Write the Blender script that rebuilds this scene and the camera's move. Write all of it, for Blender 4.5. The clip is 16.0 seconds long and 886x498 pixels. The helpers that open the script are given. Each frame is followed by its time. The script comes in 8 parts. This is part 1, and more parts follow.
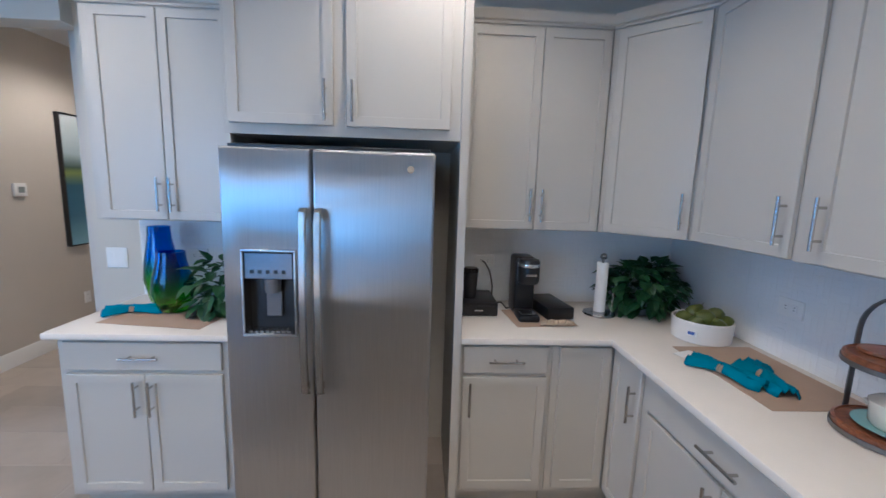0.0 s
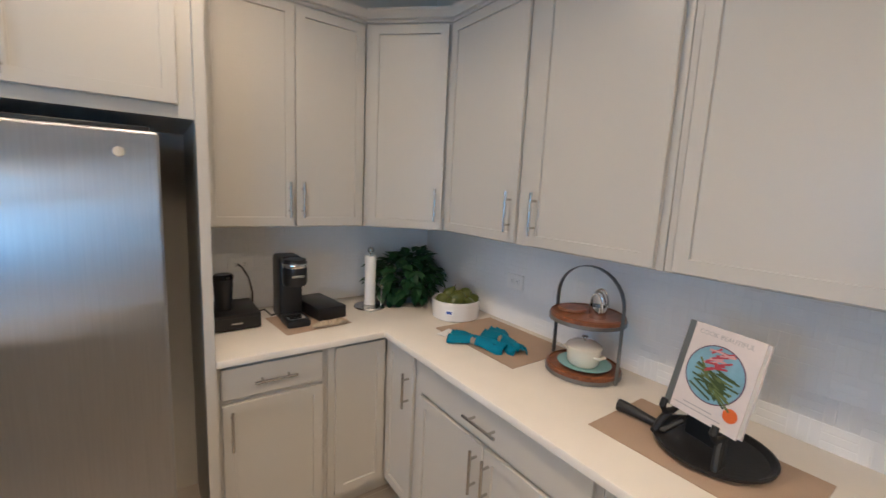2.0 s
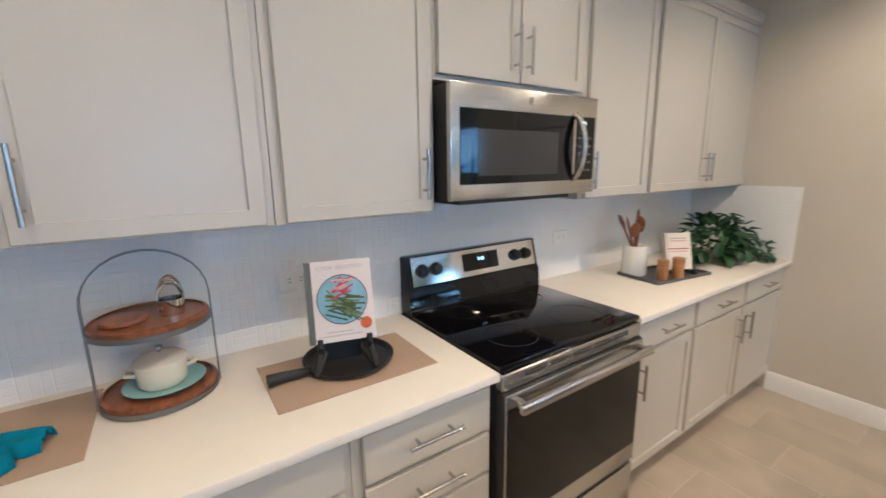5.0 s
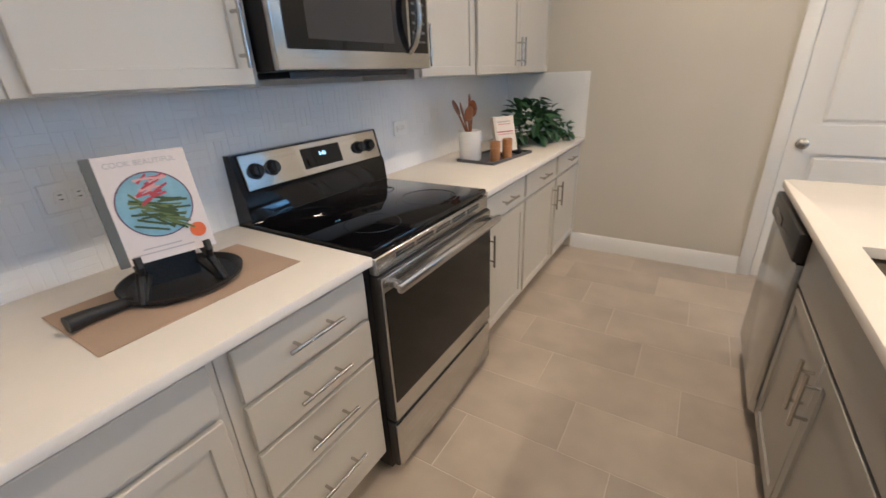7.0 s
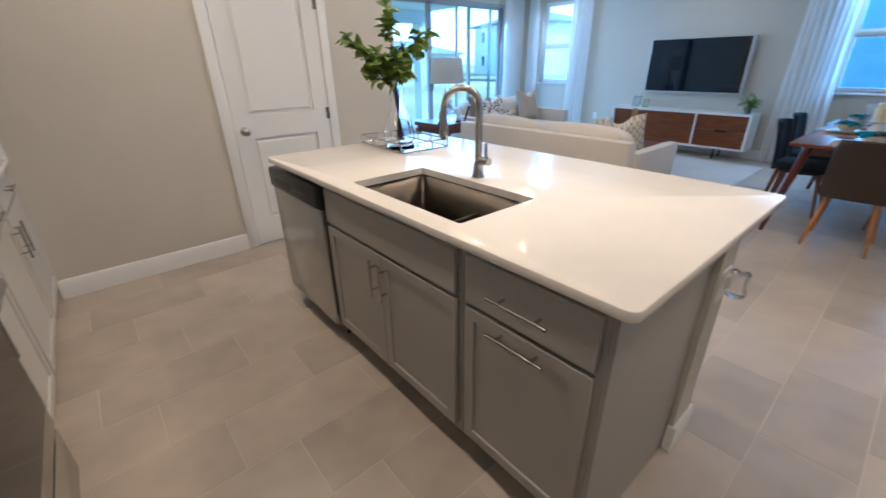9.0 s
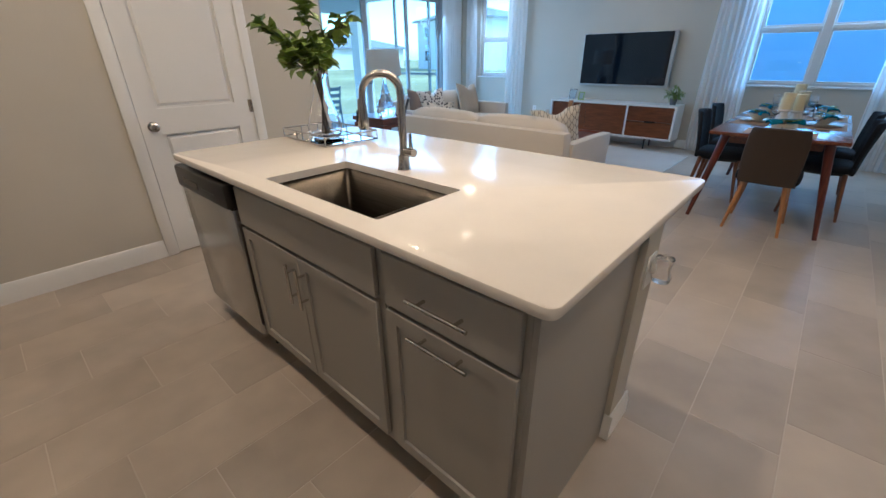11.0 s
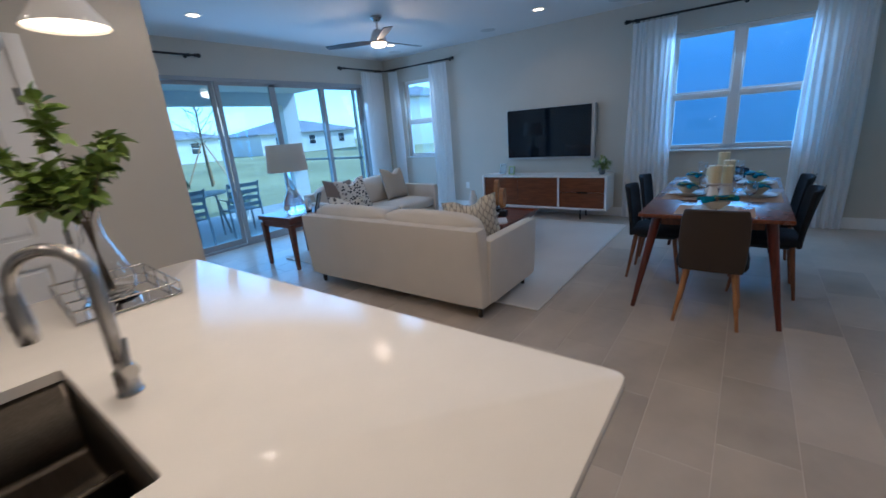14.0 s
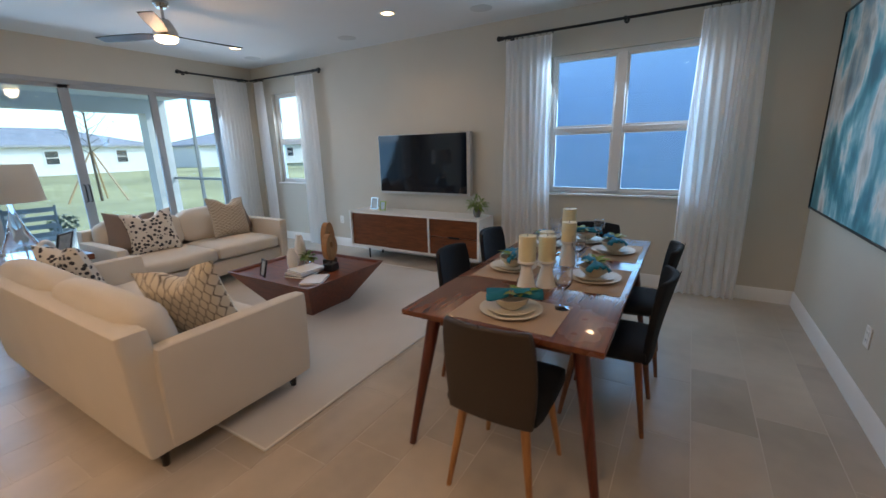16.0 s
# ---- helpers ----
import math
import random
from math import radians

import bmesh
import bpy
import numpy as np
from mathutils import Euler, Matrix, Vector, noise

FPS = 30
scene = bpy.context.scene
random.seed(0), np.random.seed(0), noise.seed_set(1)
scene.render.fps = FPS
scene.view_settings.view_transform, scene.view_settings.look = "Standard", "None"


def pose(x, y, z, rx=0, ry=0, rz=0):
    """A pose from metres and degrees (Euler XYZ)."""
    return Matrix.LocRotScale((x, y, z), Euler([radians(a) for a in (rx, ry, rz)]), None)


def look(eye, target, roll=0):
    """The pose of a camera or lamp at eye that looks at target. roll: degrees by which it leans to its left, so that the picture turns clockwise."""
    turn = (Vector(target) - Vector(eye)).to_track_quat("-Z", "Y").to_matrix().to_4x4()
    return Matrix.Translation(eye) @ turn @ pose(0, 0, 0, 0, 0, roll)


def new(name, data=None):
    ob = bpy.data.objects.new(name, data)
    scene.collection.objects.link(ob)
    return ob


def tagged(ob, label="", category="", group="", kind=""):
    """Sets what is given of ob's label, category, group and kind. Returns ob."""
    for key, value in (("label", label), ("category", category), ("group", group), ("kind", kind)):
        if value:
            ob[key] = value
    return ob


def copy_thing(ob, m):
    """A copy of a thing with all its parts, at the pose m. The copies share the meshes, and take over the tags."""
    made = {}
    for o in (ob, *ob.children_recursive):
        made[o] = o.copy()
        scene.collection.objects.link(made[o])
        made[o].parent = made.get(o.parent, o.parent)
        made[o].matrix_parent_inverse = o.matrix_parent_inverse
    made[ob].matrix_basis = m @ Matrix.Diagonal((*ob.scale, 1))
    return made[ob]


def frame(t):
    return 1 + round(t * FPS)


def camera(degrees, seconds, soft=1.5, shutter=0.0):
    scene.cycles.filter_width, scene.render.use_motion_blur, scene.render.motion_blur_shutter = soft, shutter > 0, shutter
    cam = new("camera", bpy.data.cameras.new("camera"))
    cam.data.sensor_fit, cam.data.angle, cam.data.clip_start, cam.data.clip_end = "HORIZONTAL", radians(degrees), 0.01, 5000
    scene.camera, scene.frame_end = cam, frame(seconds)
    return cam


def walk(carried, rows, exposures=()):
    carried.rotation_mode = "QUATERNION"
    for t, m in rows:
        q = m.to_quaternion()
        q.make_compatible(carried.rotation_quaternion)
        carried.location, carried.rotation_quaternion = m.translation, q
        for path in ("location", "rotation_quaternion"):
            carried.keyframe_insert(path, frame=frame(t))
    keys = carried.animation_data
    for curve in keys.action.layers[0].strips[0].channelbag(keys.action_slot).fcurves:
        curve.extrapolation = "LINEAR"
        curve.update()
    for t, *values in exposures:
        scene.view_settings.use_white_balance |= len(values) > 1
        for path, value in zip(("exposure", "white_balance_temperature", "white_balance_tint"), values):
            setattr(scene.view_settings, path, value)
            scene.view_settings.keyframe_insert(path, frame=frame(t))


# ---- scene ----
cam = camera(95.1, 16.0, shutter=0.3)
PATH = [
    (0, (0.315, 0.456, 1.586), (0.418, 2.431, 1.287), 1.8),
    (0.5, (0.29, 0.52, 1.589), (0.627, 2.47, 1.299), 2.4),
    (1, (0.326, 0.54, 1.584), (0.922, 2.427, 1.295), 2.7),
    (1.5, (0.343, 0.54, 1.578), (1.218, 2.316, 1.293), 3.0),
    (2, (0.338, 0.564, 1.585), (1.494, 2.171, 1.3), 2.7),
    (2.5, (0.422, 0.683, 1.577), (1.845, 2.059, 1.293), 1.8),
    (3, (0.556, 0.923, 1.591), (2.215, 1.989, 1.255), -0.1),
    (3.5, (0.62, 1.164, 1.578), (2.509, 1.729, 1.244), -2.0),
    (4, (0.651, 1.346, 1.594), (2.607, 1.23, 1.192), -2.7),
    (4.5, (0.542, 1.342, 1.552), (2.368, 0.633, 1.15), -2.1),
    (5, (0.351, 1.377, 1.537), (1.977, 0.283, 1.137), -0.8),
    (5.2, (0.301, 1.396, 1.539), (1.847, 0.186, 1.156), -0.6),
    (7.4, (0.529, 1.398, 1.373), (1.217, -0.275, 0.52), -3.3),
    (8, (0.675, 1.33, 1.38), (0.626, -0.448, 0.466), -4.0),
    (8.5, (0.797, 1.396, 1.358), (0.061, -0.241, 0.477), -2.4),
    (9, (0.824, 1.471, 1.37), (-0.351, 0.086, 0.534), -1.0),
    (9.5, (0.801, 1.531, 1.374), (-0.534, 0.289, 0.55), -0.7),
    (9.7, (0.781, 1.538, 1.371), (-0.57, 0.321, 0.538), -0.9),
    (11.8, (0.608, 1.438, 1.317), (-0.698, 0.2, 0.445), -1.3),
    (12, (0.577, 1.437, 1.327), (-0.723, 0.192, 0.456), -1.8),
    (12.5, (0.486, 1.409, 1.329), (-0.824, 0.148, 0.497), -2.4),
    (13, (0.384, 1.379, 1.352), (-0.97, 0.116, 0.597), -3.4),
    (13.5, (0.161, 1.328, 1.429), (-1.275, 0.097, 0.778), -4.1),
    (14, (-0.205, 1.367, 1.453), (-1.735, 0.21, 0.885), -4.6),
    (14.5, (-0.627, 1.465, 1.498), (-2.237, 0.394, 0.986), -4.6),
    (15, (-1.076, 1.52, 1.495), (-2.744, 0.533, 1.001), -3.8),
    (15.5, (-1.529, 1.683, 1.48), (-3.206, 0.709, 0.991), -3.0),
    (16, (-1.979, 1.848, 1.466), (-3.64, 0.845, 0.98), -1.5),
]
EXPOSURE = [
    (0, 0.22, 4600, 10), (1.0, 0.25, 5150, 10), (2.0, 0.36, 5550, 11), (3.0, 0.57, 5350, 10), (4.0, 0.60, 5350, 9), (5.0, 0.60, 5350, 9),
    (7.3, 0.36, 5300, 10), (8.5, 0.20, 5100, 11), (9.5, 0.0, 5200, 11), (12.0, -0.33, 5450, 11), (13.5, -0.72, 5250, 12), (14.5, -0.84, 4950, 13),
    (15.2, -0.72, 5500, 15), (16.0, -0.49, 7400, 22),
]
walk(cam, [(t, look(eye, target, roll)) for t, eye, target, roll in PATH], EXPOSURE)

# ---------------------------------------------------------------- light
world = bpy.data.worlds.new("world")
scene.world = world
world.use_nodes = True
wn = world.node_tree
sky = wn.nodes.new("ShaderNodeTexSky")
sky.sky_type = "NISHITA"
sky.sun_disc = False
sky.sun_elevation = radians(38)
sky.sun_rotation = radians(-50)
wn.links.new(sky.outputs[0], wn.nodes["Background"].inputs[0])
wn.nodes["Background"].inputs[1].default_value = 0.75
sun_data = bpy.data.lights.new("sun", "SUN")
sun_data.energy, sun_data.angle, sun_data.color = 5.0, radians(0.5), (1, 0.95, 0.87)
sun = new("sun", sun_data)
sun.matrix_world = look((-6, 5, 6.6), (0, 0, 0))


def area_light(name, m, w, h, power, color):
    d = bpy.data.lights.new(name, "AREA")
    d.shape, d.size, d.size_y, d.energy, d.color = "RECTANGLE", w, h, power, color
    ob = new(name, d)
    ob.matrix_world = m
    return ob


area_light("slider_daylight", look((-4.1, -4.75, 1.35), (-4.1, 0, -1.1)), 3.55, 2.2, 118, (0.36, 0.66, 1.0))
area_light("dining_window_daylight", look((-6.72, 1.12, 1.65), (0, 1.12, -0.8)), 1.34, 1.38, 52, (0.36, 0.66, 1.0))
area_light("side_window_daylight", look((-6.72, -3.7, 1.65), (0, -3.7, -0.8)), 0.62, 1.36, 17, (0.55, 0.78, 1.0))

# ---------------------------------------------------------------- materials


def mat(name, color, rough=0.5, metal=0.0, var=0.08, scale=3.0, fine=60.0, bump=0.02, spec=0.5, coat=0.0, island=0.0, rvar=0.08, placed=False):
    """Plain surface with two scales of variation in colour, gloss and relief."""
    m = bpy.data.materials.new(name)
    m.use_nodes = True
    nt = m.node_tree
    b = nt.nodes["Principled BSDF"]
    b.inputs["Roughness"].default_value = rough
    b.inputs["Metallic"].default_value = metal
    b.inputs["Specular IOR Level"].default_value = spec
    b.inputs["Coat Weight"].default_value = coat
    tc = nt.nodes.new("ShaderNodeTexCoord")
    n1 = nt.nodes.new("ShaderNodeTexNoise")
    n1.inputs["Scale"].default_value = scale
    n1.inputs["Detail"].default_value = 3
    n2 = nt.nodes.new("ShaderNodeTexNoise")
    n2.inputs["Scale"].default_value = fine
    n2.inputs["Detail"].default_value = 4
    geo = nt.nodes.new("ShaderNodeNewGeometry")
    for n in (n1, n2):
        nt.links.new(geo.outputs["Position"] if placed else tc.outputs["Object"], n.inputs["Vector"])
    mix = nt.nodes.new("ShaderNodeMath")
    mix.operation = "MULTIPLY_ADD"
    nt.links.new(n2.outputs["Fac"], mix.inputs[0])
    mix.inputs[1].default_value = 0.35
    nt.links.new(n1.outputs["Fac"], mix.inputs[2])
    hsv = nt.nodes.new("ShaderNodeHueSaturation")
    hsv.inputs["Color"].default_value = (*color, 1)
    mr = nt.nodes.new("ShaderNodeMapRange")
    mr.inputs["From Min"].default_value, mr.inputs["From Max"].default_value = 0.35, 1.0
    mr.inputs["To Min"].default_value, mr.inputs["To Max"].default_value = 1 - var, 1 + var
    nt.links.new(mix.outputs[0], mr.inputs["Value"])
    value = mr.outputs[0]
    if island:
        oi = nt.nodes.new("ShaderNodeObjectInfo")
        add = nt.nodes.new("ShaderNodeMath")
        add.operation = "MULTIPLY_ADD"
        nt.links.new(oi.outputs["Random"], add.inputs[0])
        add.inputs[1].default_value = island
        nt.links.new(value, add.inputs[2])
        value = add.outputs[0]
    nt.links.new(value, hsv.inputs["Value"])
    nt.links.new(hsv.outputs[0], b.inputs["Base Color"])
    rr = nt.nodes.new("ShaderNodeMapRange")
    rr.inputs["From Min"].default_value, rr.inputs["From Max"].default_value = 0.3, 0.7
    rr.inputs["To Min"].default_value, rr.inputs["To Max"].default_value = max(0, rough - rvar * rough), min(1, rough + rvar * rough)
    nt.links.new(n1.outputs["Fac"], rr.inputs["Value"])
    nt.links.new(rr.outputs[0], b.inputs["Roughness"])
    if bump:
        bp = nt.nodes.new("ShaderNodeBump")
        bp.inputs["Strength"].default_value = bump
        bp.inputs["Distance"].default_value = 0.01
        nt.links.new(n2.outputs["Fac"], bp.inputs["Height"])
        nt.links.new(bp.outputs[0], b.inputs["Normal"])
    return m


def grained(name, dark, light, rough=0.4, stretch=(1, 12, 12), scale=4.0, bump=0.05, metal=0.0, coat=0.0):
    """Wood or brushed metal: noise drawn out along local x."""
    m = mat(name, light, rough, metal, bump=0, coat=coat)
    nt = m.node_tree
    b = nt.nodes["Principled BSDF"]
    tc = nt.nodes.new("ShaderNodeTexCoord")
    mp = nt.nodes.new("ShaderNodeMapping")
    mp.inputs["Scale"].default_value = stretch
    n = nt.nodes.new("ShaderNodeTexNoise")
    n.inputs["Scale"].default_value, n.inputs["Detail"].default_value, n.inputs["Distortion"].default_value = scale, 6, 0.6
    nt.links.new(tc.outputs["Object"], mp.inputs[0])
    nt.links.new(mp.outputs[0], n.inputs["Vector"])
    ramp = nt.nodes.new("ShaderNodeValToRGB")
    ramp.color_ramp.elements[0].color, ramp.color_ramp.elements[0].position = (*dark, 1), 0.3
    ramp.color_ramp.elements[1].color, ramp.color_ramp.elements[1].position = (*light, 1), 0.7
    nt.links.new(n.outputs["Fac"], ramp.inputs[0])
    nt.links.new(ramp.outputs[0], b.inputs["Base Color"])
    bp = nt.nodes.new("ShaderNodeBump")
    bp.inputs["Strength"].default_value, bp.inputs["Distance"].default_value = bump, 0.004
    nt.links.new(n.outputs["Fac"], bp.inputs["Height"])
    nt.links.new(bp.outputs[0], b.inputs["Normal"])
    return m


def glass(name, color=(1, 1, 1), rough=0.0, ior=1.45):
    m = bpy.data.materials.new(name)
    m.use_nodes = True
    b = m.node_tree.nodes["Principled BSDF"]
    b.inputs["Base Color"].default_value = (*color, 1)
    b.inputs["Roughness"].default_value = rough
    b.inputs["Transmission Weight"].default_value = 1
    b.inputs["IOR"].default_value = ior
    return m


def pane_glass(name):
    """Thin window glass: clear, with a mirror sheen that grows at a slant."""
    m = bpy.data.materials.new(name)
    m.use_nodes = True
    nt = m.node_tree
    nt.nodes.remove(nt.nodes["Principled BSDF"])
    tr = nt.nodes.new("ShaderNodeBsdfTransparent")
    tr.inputs[0].default_value = (0.70, 0.88, 0.97, 1)
    gl = nt.nodes.new("ShaderNodeBsdfGlossy")
    gl.inputs["Roughness"].default_value = 0.01
    lw = nt.nodes.new("ShaderNodeLayerWeight")
    pw, fr = nt.nodes.new("ShaderNodeMath"), nt.nodes.new("ShaderNodeMath")
    pw.operation, fr.operation = "POWER", "MULTIPLY_ADD"
    pw.inputs[1].default_value = 5
    fr.inputs[1].default_value, fr.inputs[2].default_value = 0.8, 0.04
    nt.links.new(lw.outputs["Facing"], pw.inputs[0])
    nt.links.new(pw.outputs[0], fr.inputs[0])
    mx = nt.nodes.new("ShaderNodeMixShader")
    nt.links.new(fr.outputs[0], mx.inputs[0])
    nt.links.new(tr.outputs[0], mx.inputs[1])
    nt.links.new(gl.outputs[0], mx.inputs[2])
    nt.links.new(mx.outputs[0], nt.nodes["Material Output"].inputs[0])
    return m


def see_light(m, color, share):
    """Thin cloth: part of the light comes through."""
    nt = m.node_tree
    thin, blend = nt.nodes.new("ShaderNodeBsdfTranslucent"), nt.nodes.new("ShaderNodeMixShader")
    thin.inputs[0].default_value, blend.inputs[0].default_value = (*color, 1), share
    nt.links.new(nt.nodes["Principled BSDF"].outputs[0], blend.inputs[1])
    nt.links.new(thin.outputs[0], blend.inputs[2])
    nt.links.new(blend.outputs[0], nt.nodes["Material Output"].inputs[0])


def glow(name, color, strength):
    m = bpy.data.materials.new(name)
    m.use_nodes = True
    b = m.node_tree.nodes["Principled BSDF"]
    b.inputs["Base Color"].default_value = (*color, 1)
    b.inputs["Emission Color"].default_value = (*color, 1)
    b.inputs["Emission Strength"].default_value = strength
    return m


WALL = mat("wall_paint", (0.58, 0.54, 0.46), 0.75, var=0.03, fine=140, bump=0.04)
HALLWALL = mat("hall_paint", (0.58, 0.53, 0.46), 0.75, var=0.03, fine=140, bump=0.04)
CEIL = mat("ceiling_paint", (0.72, 0.72, 0.71), 0.85, var=0.02, fine=90, bump=0.12)
TRIM = mat("trim_paint", (0.82, 0.81, 0.78), 0.35, var=0.02, bump=0.01)
CAB = mat("cabinet_paint", (0.53, 0.505, 0.455), 0.32, var=0.012, scale=1.2, fine=160, bump=0.006, rvar=0)
# the cabinet paint again, darkened for the shade on the island's faces
SHADEDCAB = mat("shaded_cabinet_paint", (0.34, 0.322, 0.285), 0.32, var=0.012, scale=1.2, fine=160, bump=0.006, rvar=0)
# shade put into the colour of the island's recessed toe kicks
TOESHADE = mat("cabinet_shadow_line", (0.30, 0.28, 0.25), 0.6)
QUARTZ = mat("quartz", (0.79, 0.735, 0.655), 0.12, var=0.025, scale=9, fine=260, bump=0.0, spec=0.5, rvar=0.02)
STEEL = grained("brushed_steel", (0.50, 0.49, 0.47), (0.62, 0.61, 0.59), 0.24, (0.6, 60, 60), 6, 0.015, 1.0)
STEELV = grained("brushed_steel_upright", (0.46, 0.46, 0.465), (0.52, 0.52, 0.52), 0.2, (60, 60, 0.8), 5, 0.012, 1.0)
NICKEL = mat("brushed_nickel", (0.52, 0.50, 0.47), 0.25, 1.0, bump=0.01)
CHROME = mat("polished_chrome", (0.75, 0.75, 0.75), 0.07, 1.0, bump=0)
BLACK = mat("black_plastic", (0.012, 0.012, 0.013), 0.35, bump=0.01)
GLOSSBLACK = mat("black_glass", (0.004, 0.004, 0.005), 0.04, bump=0, spec=0.35)
IRON = mat("black_iron", (0.014, 0.014, 0.014), 0.5, fine=150, bump=0.15)
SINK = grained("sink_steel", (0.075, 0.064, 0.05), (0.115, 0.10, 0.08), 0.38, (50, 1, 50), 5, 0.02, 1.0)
WALNUT = grained("walnut", (0.080, 0.021, 0.008), (0.20, 0.056, 0.019), 0.32, (1, 9, 9), 5, 0.05, coat=0.15)
WALNUTY = grained("walnut_across", (0.10, 0.020, 0.006), (0.21, 0.046, 0.014), 0.4, (9, 1, 9), 5, 0.05)
GLOSSWALNUT = grained("polished_walnut", (0.085, 0.022, 0.009), (0.17, 0.048, 0.018), 0.27, (1, 9, 9), 5, 0.004, coat=0.3)
REDWOOD = grained("acacia", (0.13, 0.045, 0.020), (0.30, 0.11, 0.045), 0.35, (1, 10, 10), 6, 0.05)
BEECH = grained("orange_beech", (0.28, 0.12, 0.045), (0.45, 0.22, 0.085), 0.4, (8, 8, 1), 6, 0.04)
PALEWOOD = grained("pale_wood", (0.40, 0.22, 0.10), (0.58, 0.36, 0.18), 0.45, (8, 8, 1), 6, 0.04)
SOFA = mat("cream_sofa_linen", (0.66, 0.60, 0.52), 0.9, var=0.05, scale=3, fine=420, bump=0.22, spec=0.2)
CHARCOAL = mat("charcoal_felt", (0.012, 0.013, 0.016), 0.85, var=0.15, fine=300, bump=0.25, spec=0.25)
CHAIRBACK = mat("dark_brown_leatherette", (0.036, 0.023, 0.015), 0.5, var=0.1, fine=200, bump=0.12)
RUG = mat("pale_rug", (0.60, 0.56, 0.51), 0.95, var=0.07, scale=2, fine=250, bump=0.35, spec=0.1)
WHITE = mat("white_ceramic", (0.82, 0.80, 0.76), 0.25, var=0.02, bump=0)
CREAM = mat("cream_enamel", (0.78, 0.72, 0.60), 0.2, var=0.03, bump=0)
PAPER = mat("paper_towel", (0.85, 0.84, 0.82), 0.95, fine=120, bump=0.15)
TEAL = mat("teal_linen", (0.012, 0.185, 0.285), 0.85, var=0.18, scale=20, fine=300, bump=0.25, spec=0.2)
QUARTZ.node_tree.nodes["Principled BSDF"].inputs["IOR"].default_value = 1.14
TEALPLATE = mat("pale_teal_glaze", (0.26, 0.46, 0.46), 0.2, bump=0)
BURLAP = mat("tan_linen_mat", (0.46, 0.34, 0.25), 0.9, var=0.08, scale=6, fine=400, bump=0.3, spec=0.15)
PANE = pane_glass("window_pane")
CLEAR = glass("clear_glass")
TVB = mat("screen_glass", (0.003, 0.006, 0.012), 0.06, bump=0)
MIRROR = mat("mirror", (0.9, 0.9, 0.9), 0.02, 1.0, bump=0)
PEAR = mat("green_pear_skin", (0.088, 0.105, 0.016), 0.4, var=0.25, scale=14, fine=120, bump=0.03, island=0.2)
LEAF = mat("dark_leaf", (0.022, 0.075, 0.024), 0.42, var=0.35, scale=16, fine=90, bump=0.05)
LEAFB = mat("fresh_leaf", (0.17, 0.25, 0.045), 0.42, var=0.4, scale=12, fine=90, bump=0.05)
STEM = mat("stem_brown", (0.09, 0.06, 0.03), 0.7)
GROUT = mat("floor_grout", (0.56, 0.50, 0.43), 0.8, fine=200, bump=0.1)
TILE = mat("floor_tile", (0.395, 0.338, 0.275), 0.33, var=0.26, scale=1.7, fine=7, bump=0.010, island=0.24, rvar=0.15, placed=True)
WTILE = mat("white_wall_tile", (0.83, 0.83, 0.82), 0.09, var=0.02, bump=0, island=0.03, placed=True)
WGROUT = mat("wall_grout", (0.80, 0.80, 0.78), 0.6)
CANDLE = mat("ivory_wax", (0.78, 0.70, 0.46), 0.5, bump=0.01)
LAMPGLOW = glow("lamp_lens", (1, 0.74, 0.42), 9)

# ---------------------------------------------------------------- mesh helpers


def box(bm, x0, x1, y0, y1, z0, z1, bev=0.0, seg=1):
    r = bmesh.ops.create_cube(bm, size=1)
    vs = r["verts"]
    for v in vs:
        v.co = Vector(((x0 + x1) / 2 + v.co.x * (x1 - x0), (y0 + y1) / 2 + v.co.y * (y1 - y0), (z0 + z1) / 2 + v.co.z * (z1 - z0)))
    if bev:
        es = list({e for v in vs for e in v.link_edges})
        bmesh.ops.bevel(bm, geom=es, offset=bev, segments=seg, profile=0.5, affect="EDGES")
    return bm


def bbox(*a, bev=0.0, seg=1):
    return box(bmesh.new(), *a, bev=bev, seg=seg)


def cyl(bm, p, q, r, r2=None, n=16):
    p, q = Vector(p), Vector(q)
    d = q - p
    m = Matrix.Translation((p + q) / 2) @ d.to_track_quat("Z", "Y").to_matrix().to_4x4()
    bmesh.ops.create_cone(bm, cap_ends=True, segments=n, radius1=r, radius2=r if r2 is None else r2, depth=d.length, matrix=m)
    return bm


def lathe(bm, prof, n=28, c=(0, 0, 0), close=False):
    """Turn a profile of (radius, height) about the upright axis."""
    rings = []
    for r, z in prof:
        if r < 1e-5:
            rings.append([bm.verts.new((c[0], c[1], c[2] + z))])
        else:
            rings.append([bm.verts.new((c[0] + r * math.cos(2 * math.pi * k / n), c[1] + r * math.sin(2 * math.pi * k / n), c[2] + z)) for k in range(n)])
    for a, b in zip(rings, rings[1:]):
        for k in range(n):
            k2 = (k + 1) % n
            if len(a) == 1 and len(b) == 1:
                continue
            if len(a) == 1:
                bm.faces.new((a[0], b[k], b[k2]))
            elif len(b) == 1:
                bm.faces.new((a[k], b[0], a[k2]))
            else:
                bm.faces.new((a[k], a[k2], b[k2], b[k]))
    bmesh.ops.recalc_face_normals(bm, faces=bm.faces)
    return bm


